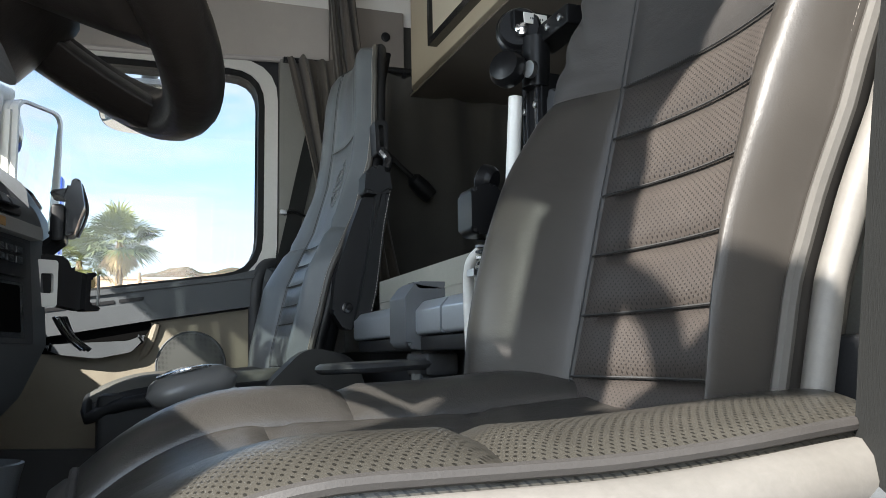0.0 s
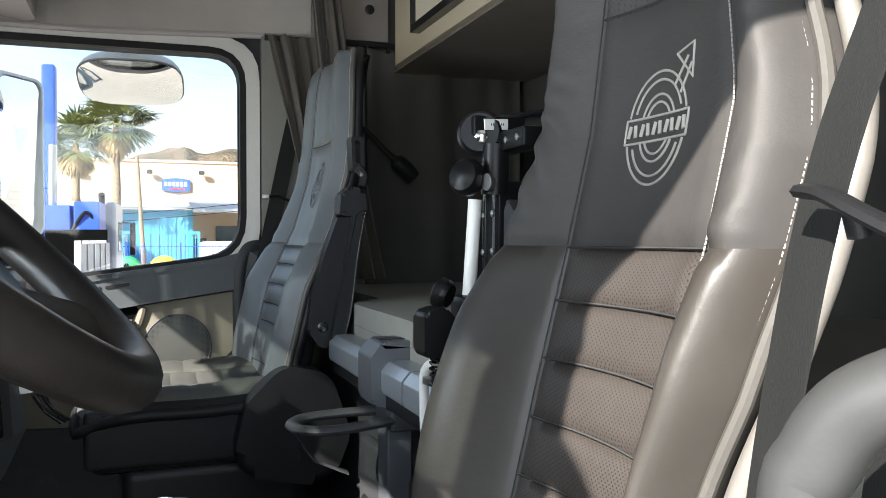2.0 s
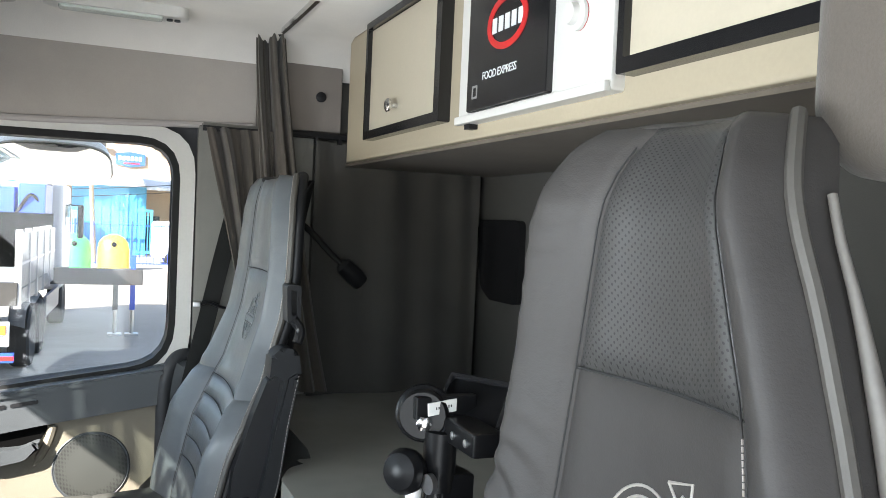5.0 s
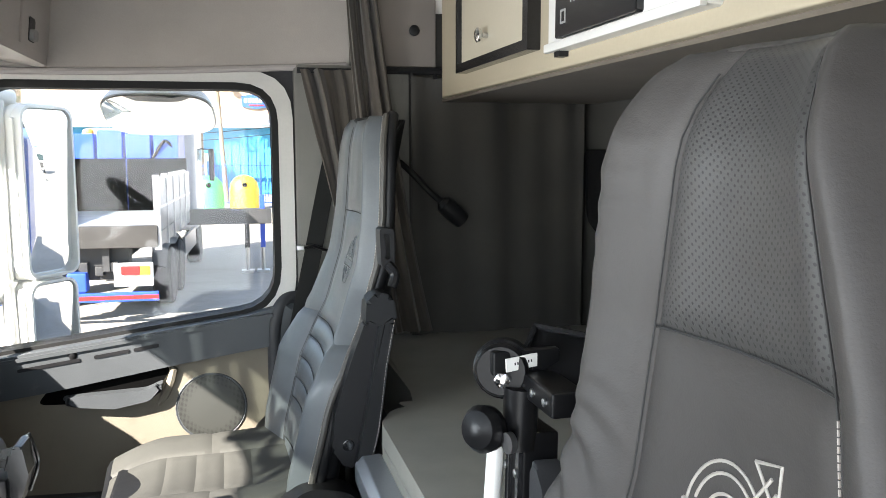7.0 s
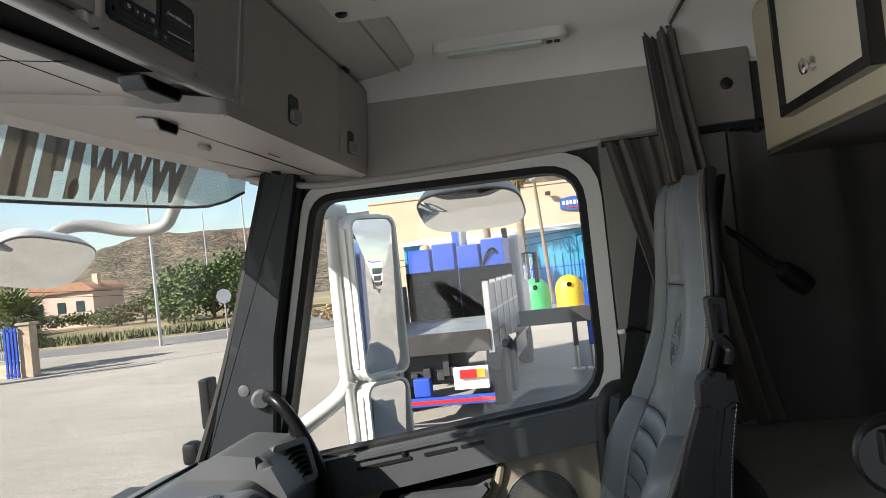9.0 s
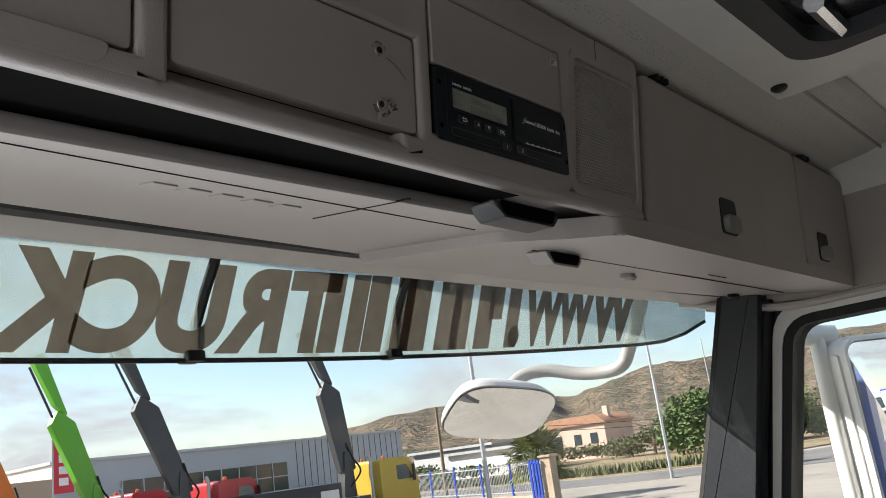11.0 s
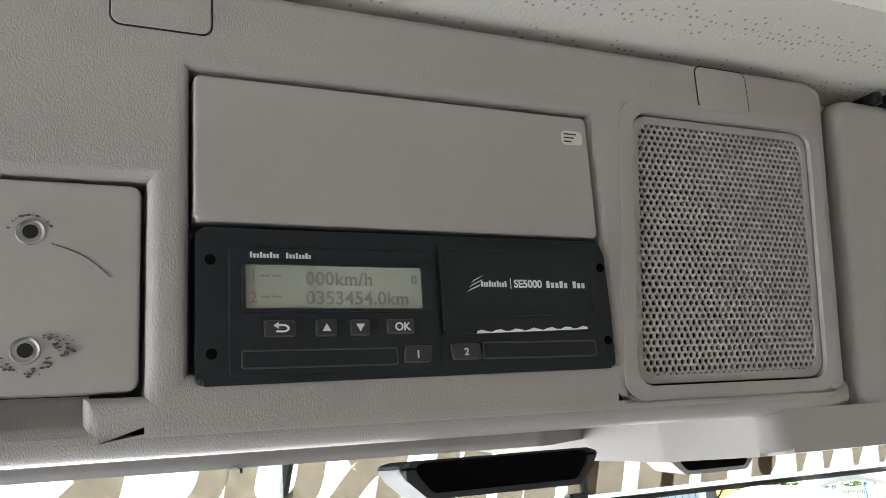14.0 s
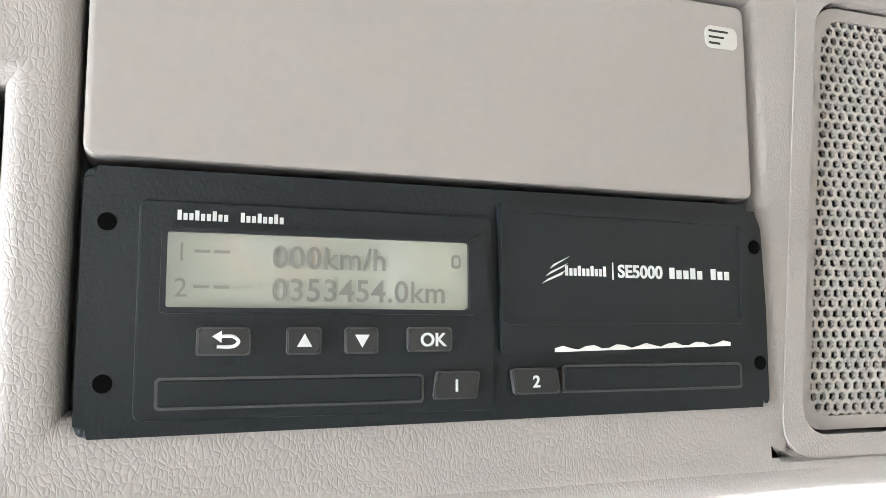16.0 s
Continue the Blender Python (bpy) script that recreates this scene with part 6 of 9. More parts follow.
def gear_lever():
    g = thing("gear_selector", (0.28, -0.27, 0.55), "grey gear selector with a glossy oval button", "gear lever")
    m = Matrix.Translation((0.243, -0.262, 0.755)) @ Matrix.Rotation(radians(8), 4, "Z") @ Matrix.Rotation(radians(-12), 4, "Y")

    def fn(u, v):
        a = 2 * math.pi * u
        t = v * 2 - 1
        w = 0.025 * (1 - abs(t) ** 3.0) ** 0.5 * (1.08 - 0.2 * t) + 0.0002
        return tuple(m @ Vector((0.042 * t, w * math.cos(a) * 0.95, 0.018 * (1 - abs(t) ** 2.6) ** 0.5 * math.sin(a))))
    bm = bmesh.new()
    add_grid(bm, fn, 20, 16, wrap=True)
    part("knob", bm, KNOB_GREY, g, "grey moulded knob", angle=80)
    rim = [m @ Vector((-0.004 + 0.0245 * math.cos(2 * math.pi * k / 28), 0.0170 * math.sin(2 * math.pi * k / 28), 0.0175 - 0.003 * math.cos(2 * math.pi * k / 28) ** 2)) for k in range(28)]
    part("button_rim", tube(rim, 0.0016, 6, closed=True), CHROME, g)
    bm = lathe([(0.0, 0.003), (0.6, 0.0024), (1.0, 0.0)], Matrix.Identity(4), 28)
    bmesh.ops.transform(bm, matrix=m @ Matrix.Translation((-0.004, 0, 0.0155)) @ Matrix.Diagonal((0.0245, 0.0170, 1, 1)), verts=bm.verts)
    part("button", bm, BLACK_GLOSS, g, "glossy black oval button")
    part("lever", tube(spline([(0.270, -0.262, 0.745), (0.305, -0.258, 0.715), (0.33, -0.255, 0.62), (0.34, -0.25, 0.42)], 6), [0.014] * 6 + [0.018] * 13, 10), MID_GREY, g)
    part("lever_boot", lathe([(0.06, 0.22), (0.055, 0.27), (0.035, 0.34), (0.022, 0.44)], Matrix.Translation((0.34, -0.25, 0.0)), 16), RUBBER, g)
    return g


gear_lever()
tub = thing("cup_holder", (0.03, -0.06, 0.58), "slate plastic cup holder hanging under the dash", "cup holder")
part("bowl", lathe([(0.030, 0.0), (0.040, 0.02), (0.046, 0.06), (0.050, 0.075), (0.046, 0.076), (0.040, 0.055), (0.034, 0.02), (0.0, 0.012)], Matrix.Translation((0.035, -0.07, 0.60)), 24), BLUE_GREY, tub)
part("bracket", tube(spline([(0.03, -0.03, 0.66), (0.02, 0.0, 0.69), (-0.03, 0.01, 0.70)], 4), 0.012, 8), BLUE_GREY, tub)
cord = thing("coiled_cord", (0.055, -0.10, 0.50), "black coiled microphone cord hanging from the dash", "cord")
part("coil", tube([(0.060 + 0.009 * math.cos(k * 0.8), -0.20 + 0.009 * math.sin(k * 0.8), 0.74 - 0.0016 * k) for k in range(130)], 0.0028, 5), RUBBER, cord)


# wiper on the glass outside
wiper = thing("windscreen_wiper", (-0.80, 0.4, 0.9), "black windscreen wiper parked along the glass", "wiper")
wl_pts = [(screen_x(y, 0.905) - 0.02, y, 0.905) for y in np.linspace(0.05, 0.78, 12)]
part("blade", tube(wl_pts, 0.009, 6, flat=2.0), RUBBER, wiper)
part("arm", tube([(screen_x(0.4, 0.90) - 0.035, 0.42, 0.915), (screen_x(0.2, 0.87) - 0.05, 0.14, 0.88), (screen_x(0.1, 0.86) - 0.06, 0.02, 0.86)], 0.010, 6), RUBBER, wiper)

# grab handle on the pillar
grab = thing("pillar_grab_handle", (-0.25, W - 0.06, 0.75), "dark slate tubular grab handle on the windscreen pillar", "grab handle")
part("handle_tube", tube(spline([(-0.300, W - 0.050, 1.070), (-0.270, W - 0.085, 1.072), (-0.235, W - 0.105, 1.045), (-0.195, W - 0.105, 0.975), (-0.165, W - 0.100, 0.88), (-0.155, W - 0.095, 0.76), (-0.155, W - 0.06, 0.70)], 6), 0.015, 10), MOUNT_BLACK, grab)
part("handle_socket", lathe([(0.024, 0), (0.024, 0.012), (0.018, 0.02)], aim((-0.305, W - 0.058, 1.068), (0.3, -1, 0)), 14), BLUE_GREY, grab)


# ---- between and behind the seats ----
def seat_armrest():
    """The passenger seat's raised armrest and the belt guide above it."""
    arm = round_corners([(0.606, 1.088), (0.633, 1.092), (0.618, 1.01), (0.604, 0.903), (0.588, 0.838), (0.574, 0.826), (0.562, 0.838), (0.585, 0.95)], [0.006, 0.010, 0.06, 0.06, 0.012, 0.010, 0.012, 0.06], 4)
    part("armrest", prism(arm, "y", 0.396, 0.440, 0.009, 3), PASS_SIDE, passenger_seat, "folded up black armrest pad")
    cap = round_corners([(0.583, 1.122), (0.601, 1.138), (0.628, 1.131), (0.635, 1.086), (0.606, 1.080), (0.580, 1.082)], [0.010, 0.014, 0.012, 0.006, 0.004, 0.006], 4)
    part("armrest_cap", prism(cap, "y", 0.394, 0.444, 0.009, 3), PASS_SIDE, passenger_seat, "black padded armrest top")
    side = round_corners([(0.582, 1.078), (0.609, 1.078), (0.587, 0.95), (0.565, 0.830), (0.548, 0.826), (0.524, 0.862), (0.530, 0.924), (0.560, 1.019)], [0.004, 0.004, 0.05, 0.006, 0.012, 0.02, 0.05, 0.06], 4)
    part("armrest_bracket", prism(side, "y", 0.418, 0.452, 0.004, 2), BLACK_PLASTIC, passenger_seat, "black plastic armrest bracket")
    part("pivot_cap", lathe([(0, 0), (0.0105, 0), (0.0105, 0.002), (0.009, 0.003), (0, 0.003)], aim((0.552, 0.4185, 0.869), (0, -1, 0)), 18), BLACK_GLOSS, passenger_seat)
    seam = [(x, 0.3945, z) for x, z in ((0.630, 1.088), (0.615, 1.01), (0.601, 0.903), (0.586, 0.842))]
    bm = bmesh.new()
    for p, q in zip(spline(seam, 8), spline(seam, 8)[1:]):
        n = max(1, int((Vector(q) - Vector(p)).length / 0.0046))
        for k in range(n):
            add_tube(bm, [Vector(p).lerp(Vector(q), k / n), Vector(p).lerp(Vector(q), (k + 0.6) / n)], 0.0006, 4)
    part("armrest_stitching", bm, THREAD, passenger_seat)
    part("belt_guide", ring(round_corners([(0.615, 1.240), (0.641, 1.238), (0.641, 1.174), (0.618, 1.171)], 0.007), round_corners([(0.622, 1.230), (0.633, 1.229), (0.634, 1.186), (0.625, 1.184)], 0.004), "y", 0.445, 0.485), BLACK_PLASTIC, passenger_seat)
    part("guide_lever", tube(spline([(0.628, 0.447, 1.178), (0.640, 0.442, 1.160), (0.634, 0.436, 1.138)], 5), 0.009, 8), BLACK_GLOSS, passenger_seat)
    b = part("buckle_stalk", tube(spline([(0.515, 0.425, 0.62), (0.500, 0.430, 0.68), (0.480, 0.435, 0.715)], 5), 0.012, 8, flat=0.5), BLACK_PLASTIC, passenger_seat)
    m = aim((0.478, 0.436, 0.716), (-0.5, 0.12, 0.75))
    bm = box(-0.010, 0.010, -0.017, 0.017, -0.012, 0.028, bevel=0.004)
    bmesh.ops.transform(bm, matrix=m, verts=bm.verts)
    part("buckle", bm, BLACK_PLASTIC, b)
    bm = box(-0.0075, 0.0075, -0.014, 0.014, 0.026, 0.031, bevel=0.002)
    bmesh.ops.transform(bm, matrix=m, verts=bm.verts)
    part("buckle_button", bm, RED_PLASTIC, b, "red release button")
    part("belt_tail", tube([(0.50, 0.43, 0.665), (0.535, 0.425, 0.615), (0.60, 0.42, 0.585)], 0.016, 8, flat=0.15), CLAMP_SLATE, passenger_seat)


seat_armrest()


def rail_unit():
    """The bunk-side rail with its clamp, cup loop and storage bins."""
    r = thing("table_rail", (0.59, 0.10, 0.45), "silver grey square rail with a sliding clamp and folding cup loop", "rail")
    sec = round_corners([(0.560, 0.808), (0.560, 0.842), (0.572, 0.856), (0.606, 0.856), (0.612, 0.845), (0.612, 0.806)], 0.006)
    part("rail_bar", prism(sec, "y", 0.150, 0.400, 0.003), GREY_PAINT, r, "silver rail, far length")
    part("rail_bar", prism(sec, "y", -0.060, 0.040, 0.003), GREY_PAINT, r, "silver rail, near length")
    part("rail_base", box(0.567, 0.612, -0.20, 0.395, 0.786, 0.806, bevel=0.003), BLACK_PLASTIC, r)
    part("rail_end", prism(sec, "y", -0.20, -0.068, 0.003), GREY_PAINT, r)
    col = round_corners([(0.545, 0.79), (0.545, 0.862), (0.562, 0.884), (0.612, 0.884), (0.622, 0.868), (0.622, 0.78)], 0.010)
    c = part("clamp_collar", prism(col, "y", 0.040, 0.118, 0.010, 2), CLAMP_SLATE, r, "grey sliding clamp")
    part("clamp_print", box(0.5655, 0.610, 0.068, 0.092, 0.8842, 0.8850), BLACK_PLASTIC, c)
    part("clamp_screw", lathe([(0, 0), (0.009, 0), (0.009, 0.003), (0, 0.004)], aim((0.5855, 0.040, 0.832), (0, -1, 0)), 14), STEEL, c)
    part("clamp_leg", box(0.572, 0.612, 0.052, 0.106, 0.50, 0.79, bevel=0.006), CLAMP_SLATE, r, "grey upright below the clamp")
    loop = [(0.590, 0.112, 0.768), (0.530, 0.125, 0.766), (0.462, 0.118, 0.764), (0.436, 0.085, 0.763), (0.442, 0.045, 0.763), (0.480, 0.022, 0.764), (0.540, 0.030, 0.766), (0.590, 0.044, 0.768)]
    part("cup_loop", tube(spline(loop, 6), 0.0105, 10, flat=0.7), DARK_PLASTIC, r, "dark folding cup loop")
    part("loop_hinge", box(0.570, 0.622, 0.030, 0.126, 0.750, 0.784, bevel=0.008), DARK_PLASTIC, r)
    return r


rail_unit()
bins = thing("bunk_locker", (0.66, 0.0, 0.22), "dark grey ribbed storage bins in the bunk base", "storage bin")
part("locker_front", box(0.628, 1.20, -1.04, 1.04, 0.22, 0.788, bevel=0.006), DARK_PLASTIC, bins)
for k in range(4):
    y = 0.36 - 0.19 * k
    part("bin_face", prism(yz(y - 0.165, y, 0.46, 0.675, 0.02), "x", 0.606, 0.632, 0.010, 2), DARK_PLASTIC, bins, "ribbed bin front")
    part("bin_recess", prism(yz(y - 0.130, y - 0.035, 0.50, 0.575, 0.012), "x", 0.602, 0.610, 0.003), BLACK_PLASTIC, bins)


TAG_PLACE = Matrix.Translation((0.630, -0.2262, 1.1735)) @ Matrix.Rotation(radians(12), 4, "Z") @ Matrix.Rotation(radians(90), 4, "X") @ Matrix.Rotation(radians(4), 4, "Z")


def arm_mount():
    """The tall folding device arm on its post: profile post, knobs, clamp head, tray bracket and pale tube."""
    a = thing("tablet_mount", (0.60, -0.20, 0.45), "black folding device arm on a tall post with a pale tube", "mounting arm")
    m = Matrix.Translation((0.632, -0.215, 0.72)) @ Matrix.Rotation(radians(-3.0), 4, "X") @ Matrix.Rotation(radians(2), 4, "Y")

    def P(bm):
        bmesh.ops.transform(bm, matrix=m, verts=bm.verts)
        return bm
    part("post", P(box(-0.018, 0.018, -0.040, 0.012, -0.26, 0.385, bevel=0.003)), MOUNT_BLACK, a, "black extruded post")
    for y in (-0.034, -0.006):
        part("post_rib", P(box(-0.0225, -0.017, y - 0.004, y + 0.004, -0.24, 0.375, bevel=0.001)), BLACK_GLOSS, a)
        for z in (0.10, 0.20, 0.30, 0.345):
            part("bolt", P(lathe([(0, 0), (0.0042, 0), (0.0042, 0.002), (0.002, 0.003), (0, 0.003)], aim((-0.0225, y, z), (-1, 0, 0)), 10)), STEEL, a)
    part("side_cover", P(prism(round_corners([(-0.075, 0.34), (-0.042, 0.37), (-0.042, 0.02), (-0.085, 0.02)], 0.01), "x", -0.012, 0.016, 0.004)), DARK_PLASTIC, a)
    part("pale_strut", tube([(0.607, -0.190, 0.965), (0.612, -0.198, 1.085)], 0.0085, 12), WHITE_PLASTIC, a, "pale tube strut")
    part("strut_foot", box(0.590, 0.628, -0.205, -0.165, 0.935, 0.968, bevel=0.008), MOUNT_BLACK, a)
    k = part("knob", lathe([(0.0, 0.0), (0.016, 0.0), (0.022, 0.006), (0.023, 0.016), (0.018, 0.024), (0.008, 0.027), (0.0, 0.027)], aim((0.602, -0.214, 1.108), (-0.75, -0.55, 0.15)), 20), MOUNT_BLACK, a, "round black clamp knob")
    part("knob_ring", lathe([(0.0, 0), (0.010, 0), (0.010, 0.006), (0.0, 0.006)], aim((0.612, -0.245, 1.103), (-0.9, -0.2, 0)), 16), STEEL, a)
    part("neck", tube([(0.628, -0.222, 1.09), (0.628, -0.225, 1.15)], 0.017, 12), MOUNT_BLACK, a)
    h = part("clamp_head", lathe([(0.0, 0), (0.024, 0), (0.029, 0.005), (0.029, 0.018), (0.026, 0.020), (0.026, 0.024), (0.023, 0.028), (0.0, 0.028)], aim((0.622, -0.196, 1.163), (-0.45, -0.85, 0.05)), 24), MOUNT_BLACK, a, "glossy black clamp head")
    part("head_plate", box(0.600, 0.668, -0.224, -0.212, 1.160, 1.184, bevel=0.003), MOUNT_BLACK, h)
    tag = TAG_PLACE
    bm = box(-0.020, 0.020, -0.0065, 0.0065, -0.0008, 0.0008, bevel=0.0003)
    bmesh.ops.transform(bm, matrix=tag, verts=bm.verts)
    part("label", bm, WHITE_PLASTIC, h, "white printed label")
    bm = bmesh.new()
    for q in range(7):
        add_box(bm, -0.011 + 0.0030 * q, -0.0095 + 0.0030 * q, -0.0013, 0.0013, 0.0007, 0.0010)
    bmesh.ops.transform(bm, matrix=tag, verts=bm.verts)
    part("label_bars", bm, DARK_THREAD, h)
    part("head_bolt", lathe([(0, 0), (0.008, 0), (0.008, 0.008), (0.004, 0.010), (0, 0.010)], aim((0.610, -0.224, 1.158), (-0.45, -0.88, 0)), 6), CHROME, h)
    part("bracket_arm", box(0.628, 0.662, -0.300, -0.205, 1.140, 1.164, bevel=0.004), MOUNT_BLACK, a)
    corners = [Vector(q) for q in ((0.668, -0.161, 1.190), (0.704, -0.232, 1.191), (0.658, -0.285, 1.150), (0.623, -0.214, 1.149))]
    lift = (corners[1] - corners[0]).cross(corners[2] - corners[0]).normalized()
    lift = lift if lift.z > 0 else -lift
    bm = slab(lambda u, v, q: tuple(corners[0].lerp(corners[1], u).lerp(corners[3].lerp(corners[2], u), v) - lift * q), 2, 2, 0.003)
    tray = part("tray", bm, MOUNT_BLACK, a, "shallow black device tray")
    for p, q in zip(corners, corners[1:] + corners[:1]):
        part("tray_rim", tube([p + lift * 0.003, q + lift * 0.003], 0.0035, 6), BLACK_GLOSS, tray)
    for y in (-0.285, -0.255):
        part("bolt", lathe([(0, 0), (0.004, 0), (0.004, 0.002), (0, 0.003)], aim((0.628, y, 1.152), (-1, 0, 0)), 10), STEEL, a)
    # lower joint, spring and the pale conduit
    part("lower_joint", prism(round_corners([(0.520, 0.905), (0.520, 0.955), (0.545, 0.962), (0.560, 0.945), (0.556, 0.905)], 0.008), "y", -0.275, -0.235, 0.005), MOUNT_BLACK, a)
    part("lower_knob", lathe([(0, 0), (0.014, 0), (0.018, 0.006), (0.018, 0.016), (0.012, 0.02), (0, 0.02)], aim((0.565, -0.235, 0.970), (-0.6, 0.6, 0.3)), 14), MOUNT_BLACK, a)
    part("spring", tube([(0.545 + 0.009 * math.cos(k * 1.1), -0.250 + 0.009 * math.sin(k * 1.1), 0.905 - 0.0011 * k) for k in range(36)], 0.0022, 5), BLACK_GLOSS, a)
    part("conduit", tube(spline([(0.548, -0.235, 0.895), (0.545, -0.205, 0.880), (0.550, -0.185, 0.84), (0.552, -0.182, 0.77), (0.550, -0.170, 0.70), (0.55, -0.155, 0.62), (0.57, -0.15, 0.50)], 6), 0.0062, 10), WHITE_PLASTIC, a, "pale flexible conduit")
    part("conduit_clip", box(0.540, 0.562, -0.228, -0.208, 0.866, 0.874), STEEL, a)
    tear = round_corners([(-0.255, 0.885), (-0.225, 0.86), (-0.205, 0.76), (-0.23, 0.715), (-0.265, 0.73), (-0.275, 0.82)], 0.015)
    part("lower_arm", prism(tear, "x", 0.560, 0.592, 0.010, 2), BLACK_GLOSS, a, "black lower swing arm")
    return a


arm_mount()

# driver-side belt, its hook, and the grab tube by the door
belt = thing("seat_belt", (0.58, -0.80, 0.7), "dark grey seat belt webbing by the driver seat", "seat belt")


def webbing(pts, wide, way, thick=0.0016):
    pts = spline(pts, 8)
    way = Vector(way).normalized()
    n = len(pts) - 1

    def fn(u, v, d):
        p = pts[min(n, int(round(v * n)))]
        t = (pts[min(n, int(round(v * n)) + 1)] - pts[max(0, int(round(v * n)) - 1)]).normalized()
        q = t.cross(way).normalized()
        return tuple(p + way * (u - 0.5) * wide + q * d)
    return slab(fn, 3, n, thick)


part("webbing", webbing([(0.600, -0.985, 1.62), (0.565, -0.858, 1.22), (0.552, -0.808, 1.08), (0.550, -0.775, 0.95), (0.549, -0.752, 0.82), (0.546, -0.735, 0.70)], 0.046, (0.32, 0.947, 0)), BELT, belt)
part("webbing", webbing([(0.625, -0.985, 1.62), (0.600, -0.885, 1.22), (0.590, -0.845, 1.08), (0.588, -0.818, 0.95), (0.586, -0.80, 0.82), (0.58, -0.79, 0.60)], 0.046, (0.32, 0.947, 0)), BELT, belt)
part("hook", tube(spline([(0.533, -0.808, 1.060), (0.526, -0.830, 1.057), (0.521, -0.856, 1.047), (0.520, -0.90, 1.028)], 5), 0.0065, 8, flat=0.6), BLACK_PLASTIC, belt, "black belt hook")
part("hook_stud", tube([(0.530, -0.842, 1.050), (0.534, -0.842, 1.038)], 0.006, 10), BLACK_PLASTIC, belt)
tubep = thing("door_grab_handle", (0.50, -0.95, 0.5), "pale grey tubular grab handle by the driver door", "grab handle")
part("handle_tube", tube(spline([(0.490, -0.852, 0.38), (0.488, -0.850, 0.70), (0.490, -0.850, 0.905), (0.494, -0.858, 0.945), (0.503, -0.878, 0.972), (0.520, -0.92, 0.985), (0.55, -1.03, 0.985)], 6), 0.0175, 14), TUBE_GREY, tubep)
part("handle_base", box(0.455, 0.525, -0.885, -0.815, 0.22, 0.40, bevel=0.012), TUBE_GREY, tubep)

# passenger belt and grip at the door pillar
pbelt = thing("seat_belt", (0.60, 1.0, 0.8), "black seat belt webbing hanging by the passenger door pillar", "seat belt")
part("webbing", webbing([(0.640, 1.030, 1.50), (0.590, 1.025, 1.28), (0.555, 1.015, 1.12), (0.515, 0.990, 0.95), (0.49, 0.97, 0.82)], 0.045, (1, 0.1, 0.2)), BELT, pbelt)
ph = part("tongue", tube(spline([(0.530, 1.010, 1.142), (0.552, 1.000, 1.150), (0.580, 1.004, 1.140), (0.600, 1.010, 1.135)], 5), 0.007, 8, flat=0.5), BLACK_PLASTIC, pbelt, "black belt tongue on its hook")
part("tongue_plate", box(0.518, 0.535, 0.992, 1.004, 1.140, 1.152, bevel=0.002), STEEL, pbelt)
grip = thing("door_grip", (0.50, 1.0, 0.7), "dark curved grip beside the passenger seat", "grab handle")
part("grip_tube", tube(spline([(0.520, W - 0.01, 1.02), (0.488, W - 0.03, 1.012), (0.468, W - 0.04, 0.975), (0.462, W - 0.04, 0.90), (0.466, W - 0.04, 0.70), (0.49, W - 0.02, 0.64)], 6), 0.0165, 10), DARK_PLASTIC, grip)


# ---- sleeper: bunk, curtains, cabinets ----
mat_poly = round_corners([(0.605, -0.20), (0.605, 0.390), (0.632, 0.450), (0.680, 0.475), (0.692, 0.56), (0.692, 1.045), (1.27, 1.045), (1.27, -1.045), (0.715, -1.045), (0.715, -0.32)],
                         [0.05, 0.05, 0.05, 0.04, 0.05, 0.02, 0.02, 0.02, 0.02, 0.05])
bunk = thing("bunk_mattress", (0.95, 0, 0.70), "brown grey cloth bunk mattress with sewn edges", "mattress")
part("mattress_body", prism(mat_poly, "z", 0.790, 0.914, 0.022, 5), BUNK_CLOTH, bunk, angle=60)
part("edge_seam", tube([(x * 0.998 + 0.002, y, 0.876) for x, y in mat_poly[:30]], 0.002, 6), BUNK_CLOTH, bunk)


def cloth(path, z0, z1, folds, depth, nz=14, gather=None, seed=0):
    """A hanging cloth along a plan path, with folds; gather(v) gives its width factor and side shift by height."""
    pts = spline(path, 60)
    n = len(pts) - 1
    rnd = random.Random(seed)
    ph = [rnd.uniform(0, 6.28) for _ in range(4)]

    def fn(u, v, d):
        w, sh = gather(v) if gather else (1.0, 0.0)
        uu = 0.5 + (u - 0.5) * w + sh
        k = min(n, max(0, uu * n))
        i = min(n - 1, int(k))
        p = Vector(pts[i]).lerp(Vector(pts[i + 1]), k - i)
        t = (Vector(pts[i + 1]) - Vector(pts[i])).normalized()
        nrm = Vector((t.y, -t.x, 0))
        wave = (0.65 + 0.45 * math.sin(5.1 * u + ph[2])) * math.sin(folds * 6.283 * (u + 0.07 * math.sin(8.3 * u + ph[3])) + ph[0] + 0.5 * math.sin(3 * v + ph[1])) + 0.45 * math.sin(folds * 2.3 * 6.283 * u + ph[2] + 1.2 * v) + 0.3 * math.sin(folds * 0.6 * 6.283 * u + ph[3])
        return tuple(p + nrm * (depth * wave * (0.55 + 0.45 * v) + d) + Vector((0, 0, z0 + (z1 - z0) * v)))
    return slab(fn, max(40, int(folds * 14)), nz, 0.003)


